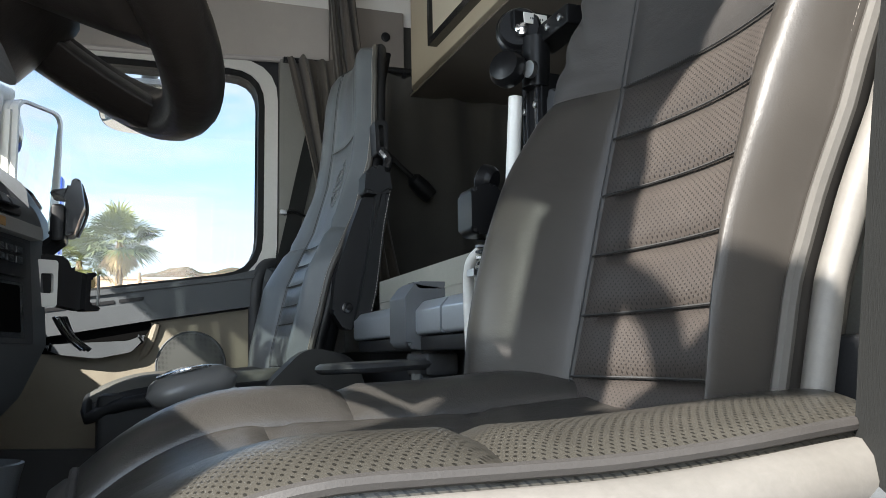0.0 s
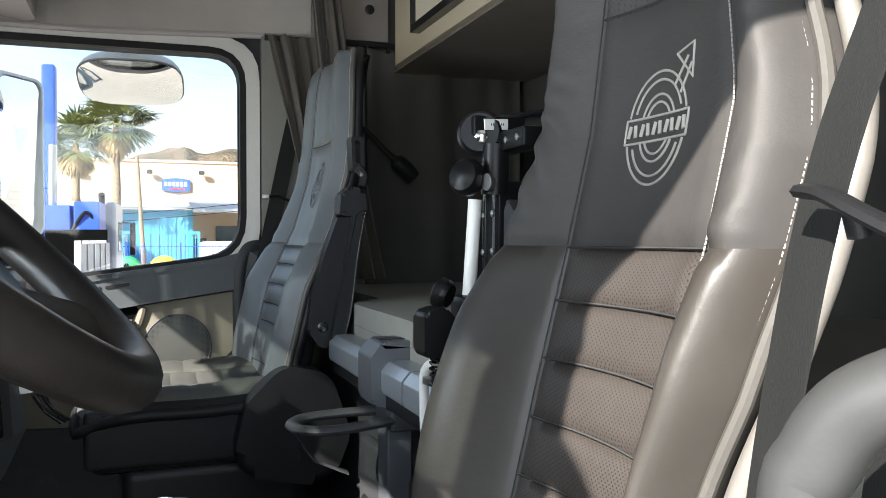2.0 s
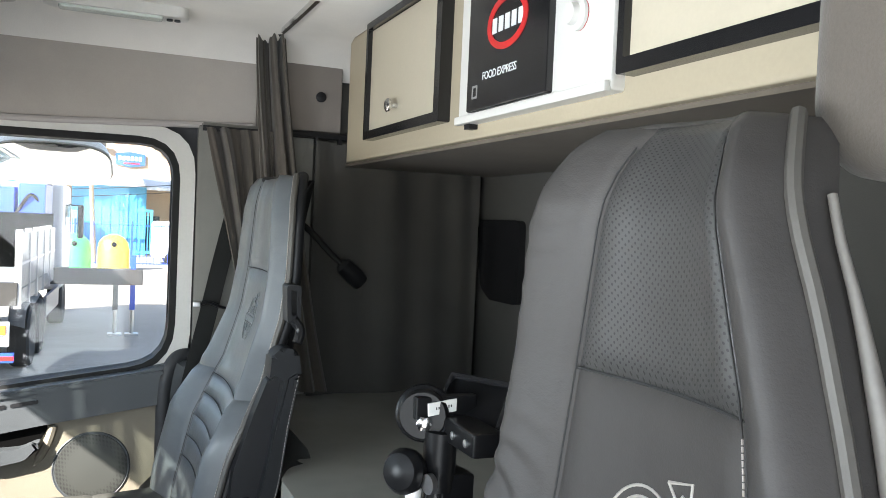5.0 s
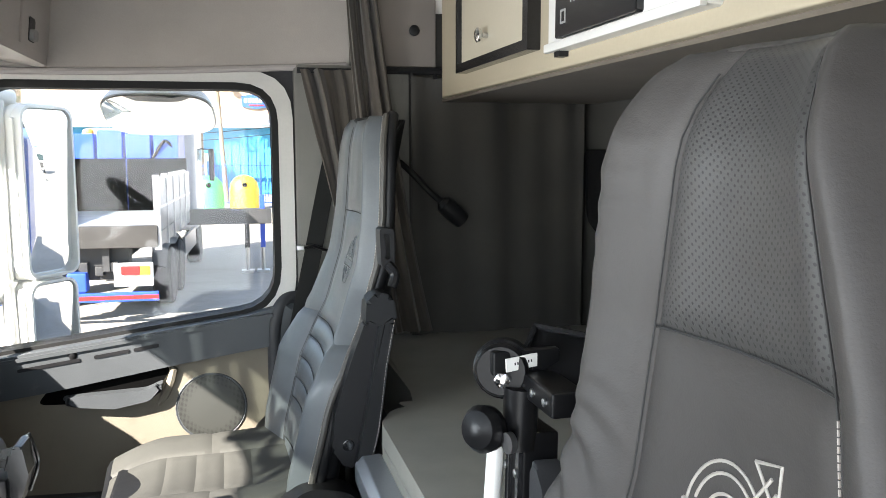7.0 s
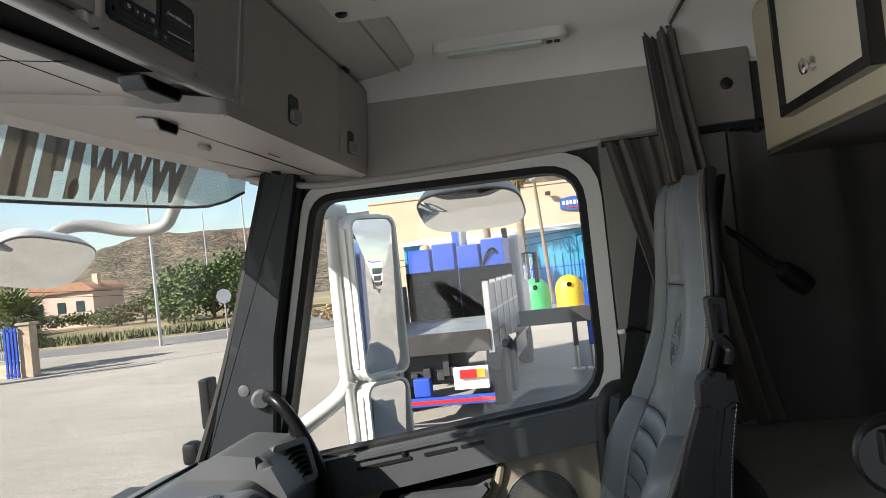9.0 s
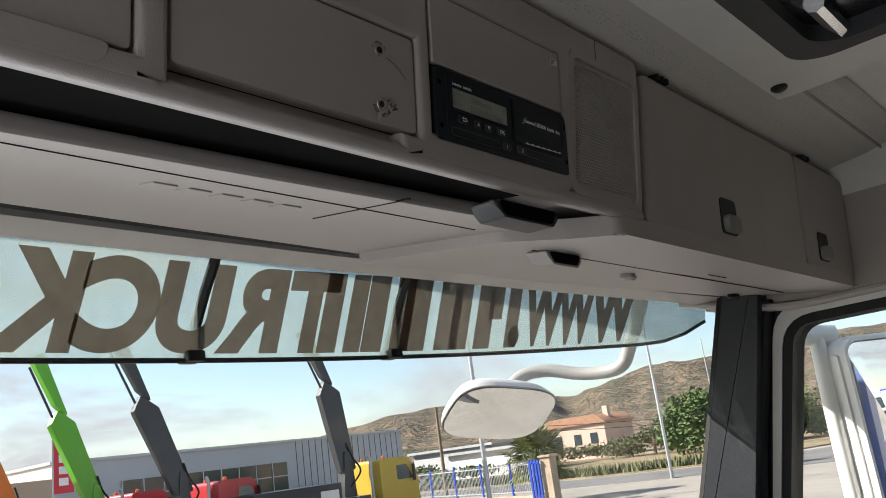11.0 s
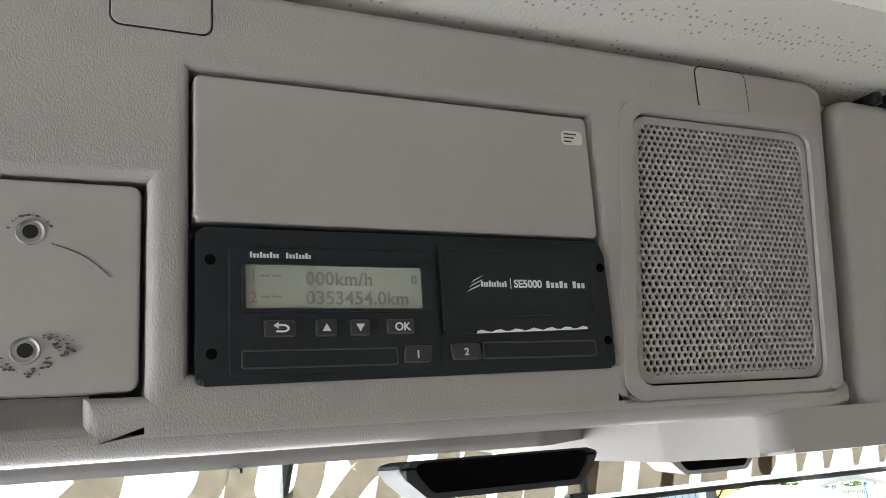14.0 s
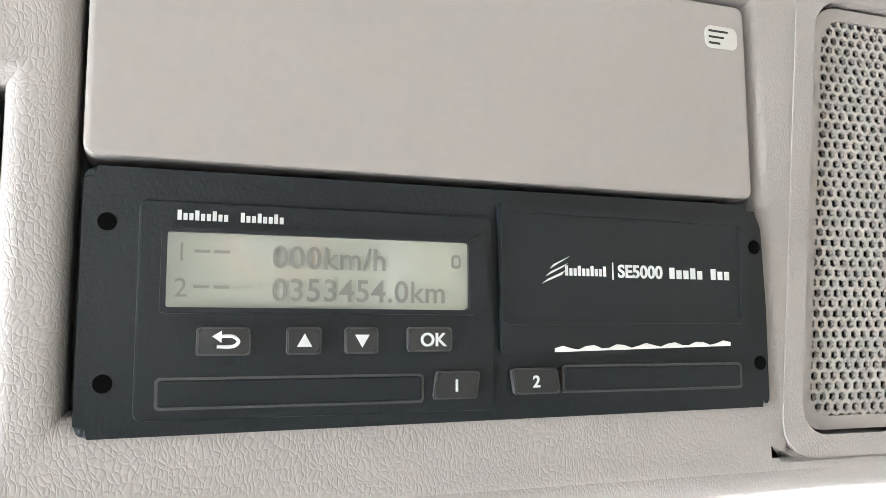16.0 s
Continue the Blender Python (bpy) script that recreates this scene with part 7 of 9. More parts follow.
cur = thing("sleeper_curtain", (1.0, 1.02, 0.92), "dark pleated sleeper curtain along the side wall", "curtain")
part("curtain_cloth", cloth([(0.80, 1.025, 0), (1.05, 1.030, 0), (1.255, 1.025, 0)], 0.915, 1.55, 2.2, 0.014, 16, seed=11), DARK_CLOTH, cur, angle=70)
part("curtain_rail", tube([(0.70, 1.035, 1.565), (1.27, 1.035, 1.565)], 0.009, 8), BLACK_PLASTIC, cur)
for k in range(8):
    part("glider", box(0.80 + 0.06 * k, 0.808 + 0.06 * k, 1.028, 1.042, 1.545, 1.560), BLACK_PLASTIC, cur)
cur2 = thing("door_curtain", (0.62, 1.02, 1.15), "brown door curtain bunched and tied at the pillar", "curtain")
part("curtain_cloth", cloth([(0.535, 1.015, 0), (0.62, 1.004, 0), (0.72, 1.012, 0)], 1.06, 1.560, 3.2, 0.019, 24, gather=lambda v: (0.30 + 0.66 * v ** 1.3, 0.24 * (1 - v) ** 0.75), seed=8), BROWN_CLOTH, cur2, angle=70)
part("curtain_hooks", box(0.53, 0.70, 1.025, 1.035, 1.553, 1.566), BLACK_PLASTIC, cur2)
cur3 = thing("partition_curtain", (0.74, 0.99, 0.92), "brown partition curtain drawn back from the ceiling rail", "curtain")
part("curtain_cloth", cloth([(0.640, 1.000, 0), (0.700, 0.985, 0), (0.80, 0.995, 0), (0.93, 1.005, 0)], 0.93, 1.80, 2.6, 0.017, 30, gather=lambda v: (0.36, -0.32 + 0.42 * (1 - v) ** 1.1), seed=5), BROWN_CLOTH, cur3, angle=70)
part("curtain_rail", tube(spline([(0.690, 1.03, 1.775), (0.692, 0.97, 1.795), (0.70, 0.8, 1.798), (0.70, -1.0, 1.798)], 6), 0.010, 8), CHROME, cur3, "bright curtain rail")
lampg = thing("reading_lamp", (0.80, 1.0, 1.3), "black gooseneck reading lamp, switched off", "lamp")
part("gooseneck", tube(spline([(0.775, 1.035, 1.345), (0.80, 0.99, 1.315), (0.835, 0.975, 1.275), (0.865, 0.975, 1.250)], 6), 0.0075, 8), RUBBER, lampg)
part("lamp_head", lathe([(0.010, 0), (0.021, 0.010), (0.024, 0.045), (0.021, 0.075), (0.0, 0.080)], aim((0.862, 0.975, 1.252), (0.62, 0.05, -0.55)), 16), BLACK_PLASTIC, lampg)
solo("wall_vent_hole", lathe([(0, 0), (0.013, 0), (0.013, 0.004), (0.010, 0.006), (0, 0.006)], aim((0.815, 1.047, 1.662), (0, -1, 0)), 18), BLACK_PLASTIC, "black round plug on the side panel", kind="structure")
solo("wall_side_panel", box(0.66, 0.87, 1.048, 1.075, 1.575, 1.79, bevel=0.004), SIDE_CLOTH, "dark taupe panel above the door curtain", kind="structure")


def rear_cabinets():
    """The cream wall cabinets over the bunk."""
    c = thing("rear_cabinet", (1.07, 0.0, 1.49), "cream wall cabinet over the bunk with black framed doors", "cabinet")
    plan = round_corners([(0.865, -1.06), (0.865, 0.975), (0.905, 1.04), (1.28, 1.045), (1.28, -1.06)], [0.0, 0.04, 0.06, 0, 0])
    part("cabinet_body", prism(plan, "z", 1.497, 1.797, 0.006, 2), CREAM, c, "cream moulded cabinet body", angle=50)
    part("cabinet_underside", box(0.88, 1.278, -1.05, 1.03, 1.491, 1.4975), UNDER_FELT, c, "dark brown felt underside")
    for y0, y1, knob in ((0.340, 0.770, 0.581), (-0.62, -0.185, -0.40)):
        d = part("cabinet_door", prism(yz(y0 + 0.016, y1 - 0.010, 1.552, 1.775, 0.003), "x", 0.852, 0.868, 0.002), CREAM_DOOR, c, "pale cabinet door")
        part("door_frame", ring(yz(y0, y1, 1.535, 1.790, 0.004), yz(y0 + 0.024, y1 - 0.012, 1.553, 1.776, 0.003), "x", 0.842, 0.868), BLACK_GLOSS, d, "black edge moulding")
        part("knob", lathe([(0.005, 0), (0.005, 0.010), (0.013, 0.016), (0.014, 0.021), (0.010, 0.024), (0, 0.025)], aim((0.852, knob, 1.590), (-1, 0, 0)), 18), CHROME, d, "small chrome knob")
    return c


rear_cabinets()


def microwave():
    """The white table-top oven set in the cabinet wall, door to the cab."""
    o = thing("microwave_oven", (0.95, 0.07, 1.53), "white compact oven with a black door and red round badge", "microwave oven")
    part("oven_case", box(0.845, 1.10, -0.172, 0.262, 1.520, 1.790, bevel=0.006), WHITE_PLASTIC, o, "white casing")
    d = part("oven_door", prism(yz(-0.040, 0.208, 1.534, 1.785, 0.004), "x", 0.835, 0.848, 0.002), BLACK_GLOSS, o, "glossy black door")
    part("badge", ring([(0.078 + 0.062 * math.cos(2 * math.pi * k / 28), 1.652 + 0.040 * math.sin(2 * math.pi * k / 28)) for k in range(28)], [(0.078 + 0.050 * math.cos(2 * math.pi * k / 28), 1.652 + 0.030 * math.sin(2 * math.pi * k / 28)) for k in range(28)], "x", 0.8335, 0.8352), RED_PLASTIC, d, "red oval badge")
    bm = bmesh.new()
    for k in range(5):
        add_box(bm, 0.8338, 0.8352, 0.030 + 0.020 * k, 0.043 + 0.020 * k, 1.640, 1.662)
    part("badge_bars", bm, WHITE_PRINT, d)
    m = Matrix.Translation((0.8345, 0.152, 1.577)) @ Matrix(((0, 0, -1, 0), (-1, 0, 0, 0), (0, 1, 0, 0), (0, 0, 0, 1)))
    part("print", text_mesh("FOOD EXPRESS", 0.0170, 0.0003, m, 0.92), WHITE_PRINT, d, "white words", angle=20)
    part("symbol", ring(yz(0.168, 0.186, 1.552, 1.572, 0.001), yz(0.171, 0.183, 1.555, 1.569, 0.001), "x", 0.8338, 0.8352), MID_GREY, d)
    for z in (1.715, 1.622):
        k = part("dial", lathe([(0.020, 0), (0.020, 0.006), (0.014, 0.009), (0.013, 0.018), (0, 0.019)], aim((0.845, -0.100, z), (-1, 0, 0)), 22), WHITE_PLASTIC, o)
        part("dial_mark", ring([(-0.100 + 0.020 * math.cos(2 * math.pi * q / 22), z + 0.020 * math.sin(2 * math.pi * q / 22)) for q in range(22)], [(-0.100 + 0.0175 * math.cos(2 * math.pi * q / 22), z + 0.0175 * math.sin(2 * math.pi * q / 22)) for q in range(22)], "x", 0.8435, 0.8455), RED_PLASTIC, k)
    part("oven_foot", box(0.850, 0.870, 0.225, 0.245, 1.512, 1.521), BLACK_PLASTIC, o)
    part("front_rail", box(0.838, 0.848, -0.170, 0.260, 1.519, 1.532, bevel=0.002), WHITE_PLASTIC, o)
    return o


microwave()
scr = thing("wall_screen", (1.27, 0.93, 1.18), "small black screen on the sleeper rear wall", "screen")
part("screen_panel", prism(round_corners([(0.80, 1.375), (1.04, 1.375), (1.01, 1.195), (0.95, 1.165), (0.80, 1.165)], 0.02), "x", 1.262, 1.282, 0.004), BLACK_GLOSS, scr)
part("screen_ledge", box(1.255, 1.28, 0.55, 0.70, 1.30, 1.46, bevel=0.01), WALL_FELT, scr)
# driver's door curtain, simplified to a rounded pad
hr = thing("driver_curtain", (0.80, -0.86, 1.40), "brown speckled driver's door curtain behind the seat, shaped as a pad", "pad")
part("pad", prism(yz(-0.96, -0.553, 1.395, 1.80, 0.05), "x", 0.735, 0.80, 0.03, 4), BROWN_CLOTH, hr)


# ---- mirrors on the truck ----
G0 = -1.30  # the ground under the truck
OWN_BLUE = material("blue_body_paint", (0.03, 0.09, 0.34), 0.35, vary=0.06, bump=0.0)
MIRROR_WHITE = material("mirror_housing_white", (0.78, 0.78, 0.76), 0.35, vary=0.04, bump=0.05, dirt=(0.55, 0.53, 0.48), dirt_at=(0.62, 0.95))

ARM_GREY = material("grey_arm_paint", (0.33, 0.33, 0.32), 0.5, vary=0.08, bump=0.05)


def side_mirror(at, turn_z, label, arms):
    """The tall main mirror and the wide-angle one below it, on one white bracket."""
    s = thing("side_mirror", (*at, 0.8), label, "mirror")
    turn = Matrix.Translation((*at, 0)) @ Matrix.Rotation(radians(turn_z), 4, "Z")

    def P(bm):
        bmesh.ops.transform(bm, matrix=turn, verts=bm.verts)
        return bm
    # local frame: the glass faces +x, y across
    for z0, z1, nm in ((1.055, 1.480, "main_glass"), (0.850, 1.025, "wide_glass")):
        y0, y1 = (-0.082, 0.072) if z0 > 1 else (-0.080, 0.060)
        zc, tip, bow = (z0 + z1) / 2, (0.030, 0.15) if z0 > 1 else (0.06, 0.45), 0.0
        tip, bow = tip
        shell = part("housing", P(prism(yz(y0 - 0.016, y1 + 0.014, z0 - 0.016, z1 + 0.016, 0.040, 7), "x", -0.060, 0.006, 0.026, 5)), MIRROR_WHITE, s, "white mirror housing", angle=60)
        part("glass_rim", P(ring(yz(y0 - 0.010, y1 + 0.010, z0 - 0.010, z1 + 0.010, 0.034, 7), yz(y0 - 0.003, y1 + 0.003, z0 - 0.003, z1 + 0.003, 0.030, 7), "x", -0.005, 0.026)), MIRROR_WHITE, shell)
        outline = yz(y0, y1, z0, z1, 0.028, 7)
        bm = bmesh.new()

        def at(u, v):
            y, z = outline[int(round(u * len(outline))) % len(outline)]
            ym = (y0 + y1) / 2
            y, z = ym + (y - ym) * (0.002 + 0.998 * v), zc + (z - zc) * (0.002 + 0.998 * v)
            return (0.021 + tip * (z - zc) - bow * ((y - ym) ** 2 + (z - zc) ** 2), y, z)
        add_grid(bm, at, len(outline), 8, wrap=True)
        part(nm, P(bm), MIRROR, shell, "mirror glass", angle=80)
    part("bracket", P(tube(spline([(-0.030, -0.098, 0.80), (-0.036, -0.106, 1.05), (-0.036, -0.108, 1.30), (-0.034, -0.104, 1.50)], 6), 0.017, 12)), MIRROR_WHITE, s, "white moulded mirror bracket")
    part("arm", tube(spline([turn @ Vector((-0.034, -0.06, 1.505)), turn @ Vector((-0.04, -0.12, 1.512)), *arms[0]], 5), 0.024, 12), MIRROR_WHITE, s)
    part("lower_arm", tube(spline([turn @ Vector((-0.034, -0.10, 1.05)), turn @ Vector((-0.06, -0.125, 1.00)), *arms[1]], 5), 0.024, 12), MIRROR_WHITE, s)
    return s


side_mirror((-0.10, 1.42), -34, "white twin side mirror with a tall and a low glass", ([(-0.225, 1.25, 1.520), (-0.21, 1.10, 1.53)], [(-0.34, 1.26, 0.92), (-0.45, 1.09, 0.84)]))


def bowl(name, label, mid, axes, m, arms):
    """A shallow convex mirror in a white bowl."""
    b = thing(name, mid, label, "mirror")
    w, h = axes

    def fn(u, v):
        a, t = 2 * math.pi * u, math.pi / 2 * v
        r = math.cos(t)
        p = 0.6
        ca, sa = math.cos(a), math.sin(a)
        return tuple(m @ Vector((w * r * abs(ca) ** p * (1 if ca > 0 else -1), h * r * abs(sa) ** p * (1 if sa > 0 else -1), 0.075 * math.sin(t))))
    bm = bmesh.new()
    add_grid(bm, fn, 32, 8, wrap=True)
    part("bowl", bm, MIRROR_WHITE, b, "white mirror bowl", angle=80)

    def face(u, v):
        a, r = 2 * math.pi * u, 0.985 * (1 - v) + 0.001
        ca, sa = math.cos(a), math.sin(a)
        return tuple(m @ Vector((w * r * abs(ca) ** 0.6 * (1 if ca > 0 else -1), h * r * abs(sa) ** 0.6 * (1 if sa > 0 else -1), -0.004 - 0.016 * (1 - r * r))))
    bm = bmesh.new()
    add_grid(bm, face, 32, 6, wrap=True)
    part("glass", bm, MIRROR, b, "convex mirror glass", angle=80)
    part("rim", tube([fn(k / 32, 0.0) for k in range(32)], 0.0025, 6, closed=True), ARM_GREY, b)
    for pts, r in arms:
        part("arm", tube(spline(pts, 6), r, 10), ARM_GREY, b, "grey bent arm")
    return b


# kerb mirror over the passenger window: glass looks down and to the cab
km = Matrix.Translation((0.205, 1.27, 1.465)) @ Vector((0.05, 0.50, 0.86)).to_track_quat("Z", "Y").to_matrix().to_4x4() @ Matrix.Rotation(radians(0), 4, "Z")
bowl("kerb_mirror", "white kerb mirror over the passenger window", (0.2, 1.27, 1.46), (0.135, 0.092), km, [([(0.20, 1.29, 1.50), (0.20, 1.24, 1.57), (0.20, 1.11, 1.60)], 0.022)])
# unseen bowl, added to cast shade on the driver seat's lower back
dm = Matrix.Translation((-0.37, -1.25, 1.452)) @ Vector((-0.35, -0.90, 0.25)).to_track_quat("Z", "Y").to_matrix().to_4x4()
bowl("shading_bowl", "unseen white mirror bowl added to shade the driver seat", (-0.37, -1.25, 1.43), (0.140, 0.046), dm, [([(-0.38, -1.25, 1.48), (-0.38, -1.22, 1.56), (-0.36, -1.10, 1.60)], 0.018)])
fm = Matrix.Translation((-0.86, 1.06, 1.445)) @ Vector((-0.55, 0.25, 0.80)).to_track_quat("Z", "Y").to_matrix().to_4x4() @ Matrix.Rotation(radians(12), 4, "Z")
bowl("front_mirror", "white front mirror on a grey bent arm", (-0.86, 1.06, 1.44), (0.150, 0.088), fm,
     [([(-0.870, 1.120, 1.500), (-0.845, 1.150, 1.530), (-0.79, 1.185, 1.535), (-0.70, 1.215, 1.512), (-0.61, 1.225, 1.512), (-0.56, 1.21, 1.56), (-0.40, 1.06, 1.70)], 0.0165)])
pb = thing("pillar_bracket", (-0.52, 1.14, 0.9), "black door mirror hinge outside the windscreen pillar", "hinge")
part("upper_hinge", box(-0.480, -0.455, 1.06, 1.12, 1.00, 1.12, bevel=0.006), RUBBER, pb)
part("lower_hinge", box(-0.54, -0.50, 1.06, 1.11, 0.915, 0.97, bevel=0.012), RUBBER, pb)

# the truck's own blue load body behind the cab, met in the mirrors
own = thing("load_body", (5.5, 0.0, G0), "blue load body and chassis behind the cab", "truck body")
part("body_side", box(1.70, 9.5, -1.22, 1.22, -0.25, 1.35, bevel=0.03), OWN_BLUE, own, "blue painted body")
part("chassis", box(1.40, 9.3, -0.45, 0.45, -0.75, -0.25), BLACK_PLASTIC, own)
for x in (5.6, 7.0):
    for y in (-1.05, 1.05):
        part("wheel", lathe([(0.25, 0.0), (0.46, 0.0), (0.50, 0.04), (0.50, 0.26), (0.46, 0.30), (0.25, 0.30)], aim((x, y - 0.15, G0 + 0.5), (0, 1, 0)), 24), RUBBER, own, "black tyre")


# ---- the yard and what stands round it ----
G = -1.30


def ground_material():
    m = bpy.data.materials.new("pale_gravel")
    n, l, p = nodes_of(m)
    co = n.new("ShaderNodeTexCoord").outputs["Object"]
    a = ramp_node(n, l, noise_node(n, l, co, 0.12, 6, 0.65), (0.28, 0.258, 0.228), (0.41, 0.375, 0.33), 0.35, 0.65)
    a = mix_node(n, l, ramp_node(n, l, noise_node(n, l, co, 0.5, 6, 0.7, (1, 3.5, 1)), (0, 0, 0), (1, 1, 1), 0.5, 0.8), a, (0.27, 0.245, 0.21))
    a = mix_node(n, l, 0.6, a, ramp_node(n, l, noise_node(n, l, co, 14.0, 5, 0.7), (0.55, 0.53, 0.5), (1, 1, 1)), "MULTIPLY")
    l.new(a, p.inputs["Base Color"])
    p.inputs["Roughness"].default_value = 0.95
    b = n.new("ShaderNodeBump")
    b.inputs["Strength"].default_value, b.inputs["Distance"].default_value = 0.5, 0.05
    l.new(noise_node(n, l, co, 9.0, 6, 0.7), b.inputs["Height"])
    l.new(b.outputs["Normal"], p.inputs["Normal"])
    return m


GRAVEL = ground_material()
ASPHALT = material("worn_asphalt", (0.16, 0.155, 0.15), 0.9, vary=0.2, scale=0.4, grain=12, bump=0.3, bump_dist=0.02)
DRY_FIELD = material("dry_grass_field", (0.27, 0.21, 0.12), 0.95, vary=0.35, scale=0.12, grain=3.0, bump=0.6, bump_dist=0.3, dirt=(0.14, 0.15, 0.06), dirt_at=(0.5, 0.75))
HILL = material("scrub_hillside", (0.165, 0.118, 0.075), 0.95, vary=0.45, scale=0.05, grain=0.35, bump=1.0, bump_dist=5.0, dirt=(0.055, 0.058, 0.03), dirt_at=(0.46, 0.62))
STONE = material("rough_stone_wall", (0.42, 0.33, 0.24), 0.9, vary=0.25, scale=1.5, grain=14, bump=0.6, bump_dist=0.03)
BLUE_PAINT = material("blue_paint", (0.02, 0.07, 0.42), 0.4, vary=0.1, bump=0.0)
CYAN_SHEET = material("blue_sheet_cladding", (0.05, 0.30, 0.48), 0.5, vary=0.08, scale=1.0, bump=0.1, grain=5)
BEIGE_WALL = material("beige_warehouse_wall", (0.52, 0.38, 0.27), 0.85, vary=0.06, scale=0.3, grain=6, bump=0.1)
GALV = material("galvanised_steel", (0.42, 0.43, 0.44), 0.45, metal=0.6, vary=0.1, bump=0.0)
TYRE = material("tyre_rubber", (0.02, 0.02, 0.02), 0.85, vary=0.2, bump=0.2)
TRUCK_DARK = material("truck_chassis", (0.03, 0.03, 0.032), 0.6, vary=0.3, scale=3, bump=0.1)
TAIL_BROWN = material("dusty_dark_steel", (0.030, 0.027, 0.025), 0.6, vary=0.25, scale=3, bump=0.1)
BED_BLACK = material("polished_black_bed", (0.002, 0.0022, 0.0022), 0.18, vary=0.2, scale=1.5, bump=0.0, spec=0.05)
BED_GREY = material("worn_bed_floor", (0.30, 0.33, 0.34), 0.5, metal=0.3, vary=0.25, scale=2, bump=0.1, grain=20)
ALU = material("aluminium_sideboard", (0.19, 0.195, 0.21), 0.4, metal=0.3, vary=0.15, bump=0.0)
SILVER_PAINT = material("silver_cab_paint", (0.36, 0.36, 0.37), 0.35, vary=0.05, bump=0.0)
WHITE_PAINT = material("white_vehicle_paint", (0.75, 0.75, 0.74), 0.35, vary=0.04, bump=0.0)
YELLOW_PAINT = material("yellow_cab_paint", (0.42, 0.29, 0.02), 0.35, vary=0.08, bump=0.0)
RED_PAINT = material("red_cab_paint", (0.42, 0.02, 0.025), 0.35, vary=0.08, bump=0.0)
CRANE_BLACK = material("black_crane_paint", (0.03, 0.032, 0.036), 0.4, vary=0.2, scale=3, bump=0.05)
LIME_PAINT = material("lime_crane_paint", (0.12, 0.46, 0.03), 0.4, vary=0.08, bump=0.0)
ORANGE_PAINT = material("orange_crane_paint", (0.62, 0.13, 0.02), 0.4, vary=0.08, bump=0.0)
GREEN_BIN = material("green_bin_plastic", (0.03, 0.42, 0.12), 0.5, vary=0.08, bump=0.0)
YELLOW_BIN = material("yellow_bin_plastic", (0.72, 0.46, 0.02), 0.5, vary=0.08, bump=0.0)
CLADDING = material("grey_cladding", (0.42, 0.43, 0.45), 0.5, vary=0.05, scale=0.5, bump=0.0)
DARK_WINDOW = material("dark_window_glass", (0.03, 0.05, 0.055), 0.08, vary=0.1, bump=0.0)
BARK = material("palm_bark", (0.22, 0.16, 0.10), 0.95, vary=0.35, scale=6, grain=20, bump=0.6, bump_dist=0.03)
FROND = material("palm_frond", (0.150, 0.170, 0.055), 0.6, vary=0.35, scale=2.0, grain=8, bump=0.0)
DRY_FROND = material("dry_palm_skirt", (0.40, 0.29, 0.15), 0.9, vary=0.3, scale=3, grain=10, bump=0.0)
LEAF = material("pine_leaf", (0.085, 0.135, 0.038), 0.7, vary=0.4, scale=1.5, grain=6, bump=0.0)
SCRUB = material("scrub_leaf", (0.11, 0.12, 0.05), 0.8, vary=0.4, scale=1.5, grain=6, bump=0.0)
WOOD_POLE = material("weathered_wood", (0.20, 0.15, 0.10), 0.9, vary=0.25, bump=0.3, grain=30, stretch=(6, 6, 0.4))
PINK_WALL = material("pink_render", (0.52, 0.38, 0.31), 0.85, vary=0.06, scale=1)
ROOF_TILE = material("clay_roof", (0.33, 0.17, 0.10), 0.85, vary=0.2, scale=2, grain=9, bump=0.3)
RED_LAMP = material("red_lamp_plastic", (0.6, 0.02, 0.02), 0.3, vary=0.0, bump=0.0)
AMBER_LAMP = material("amber_lamp_plastic", (0.75, 0.30, 0.03), 0.3, vary=0.0, bump=0.0)
SIGN_BLUE = material("blue_sign", (0.03, 0.09, 0.30), 0.5, vary=0.05, bump=0.0)
BANNER_RED = material("red_banner", (0.55, 0.03, 0.05), 0.7, vary=0.05, bump=0.0)


def ground():
    """One sheet to the horizon, level in the yard, rolling a little far out."""
    bm = bmesh.new()
    rs = [0, 4, 8, 14, 22, 34, 50, 75, 110, 160, 240, 360, 600, 1200, 2600]
    rows = []
    for r in rs:
        rows.append([bm.verts.new((r * math.cos(2 * math.pi * k / 72), r * math.sin(2 * math.pi * k / 72), G)) for k in range(72)])
    for a, b in zip(rows[1:], rows[2:]):
        for k in range(72):
            bm.faces.new((a[k], a[(k + 1) % 72], b[(k + 1) % 72], b[k]))
    bm.faces.new(rows[1])
    for v in rows[0]:
        bm.verts.remove(v)
    return bm


solo("ground", ground(), GRAVEL, "pale dusty gravel yard running to the horizon", kind="structure")


def strip(pts, z, thick, name, mat, label):
    bm = prism(pts, "z", z - thick, z)
    return solo(name, bm, mat, label, kind="structure")


strip([(-140, 62), (-60, 45.5), (-28, 40.5), (-12, 42), (-6, 50), (-8, 120), (-16, 120), (-16, 60), (-22, 49), (-30, 47.5), (-60, 53), (-140, 71)], G + 0.03, 0.05, "road", ASPHALT, "worn grey asphalt road past the yard")
strip([(-400, 120), (-140, 73), (-60, 54.5), (-30, 49), (-23, 50.5), (-18, 61), (-18, 200), (-400, 330)], G + 0.10, 0.14, "ground_field", DRY_FIELD, "dry grass field beyond the road")


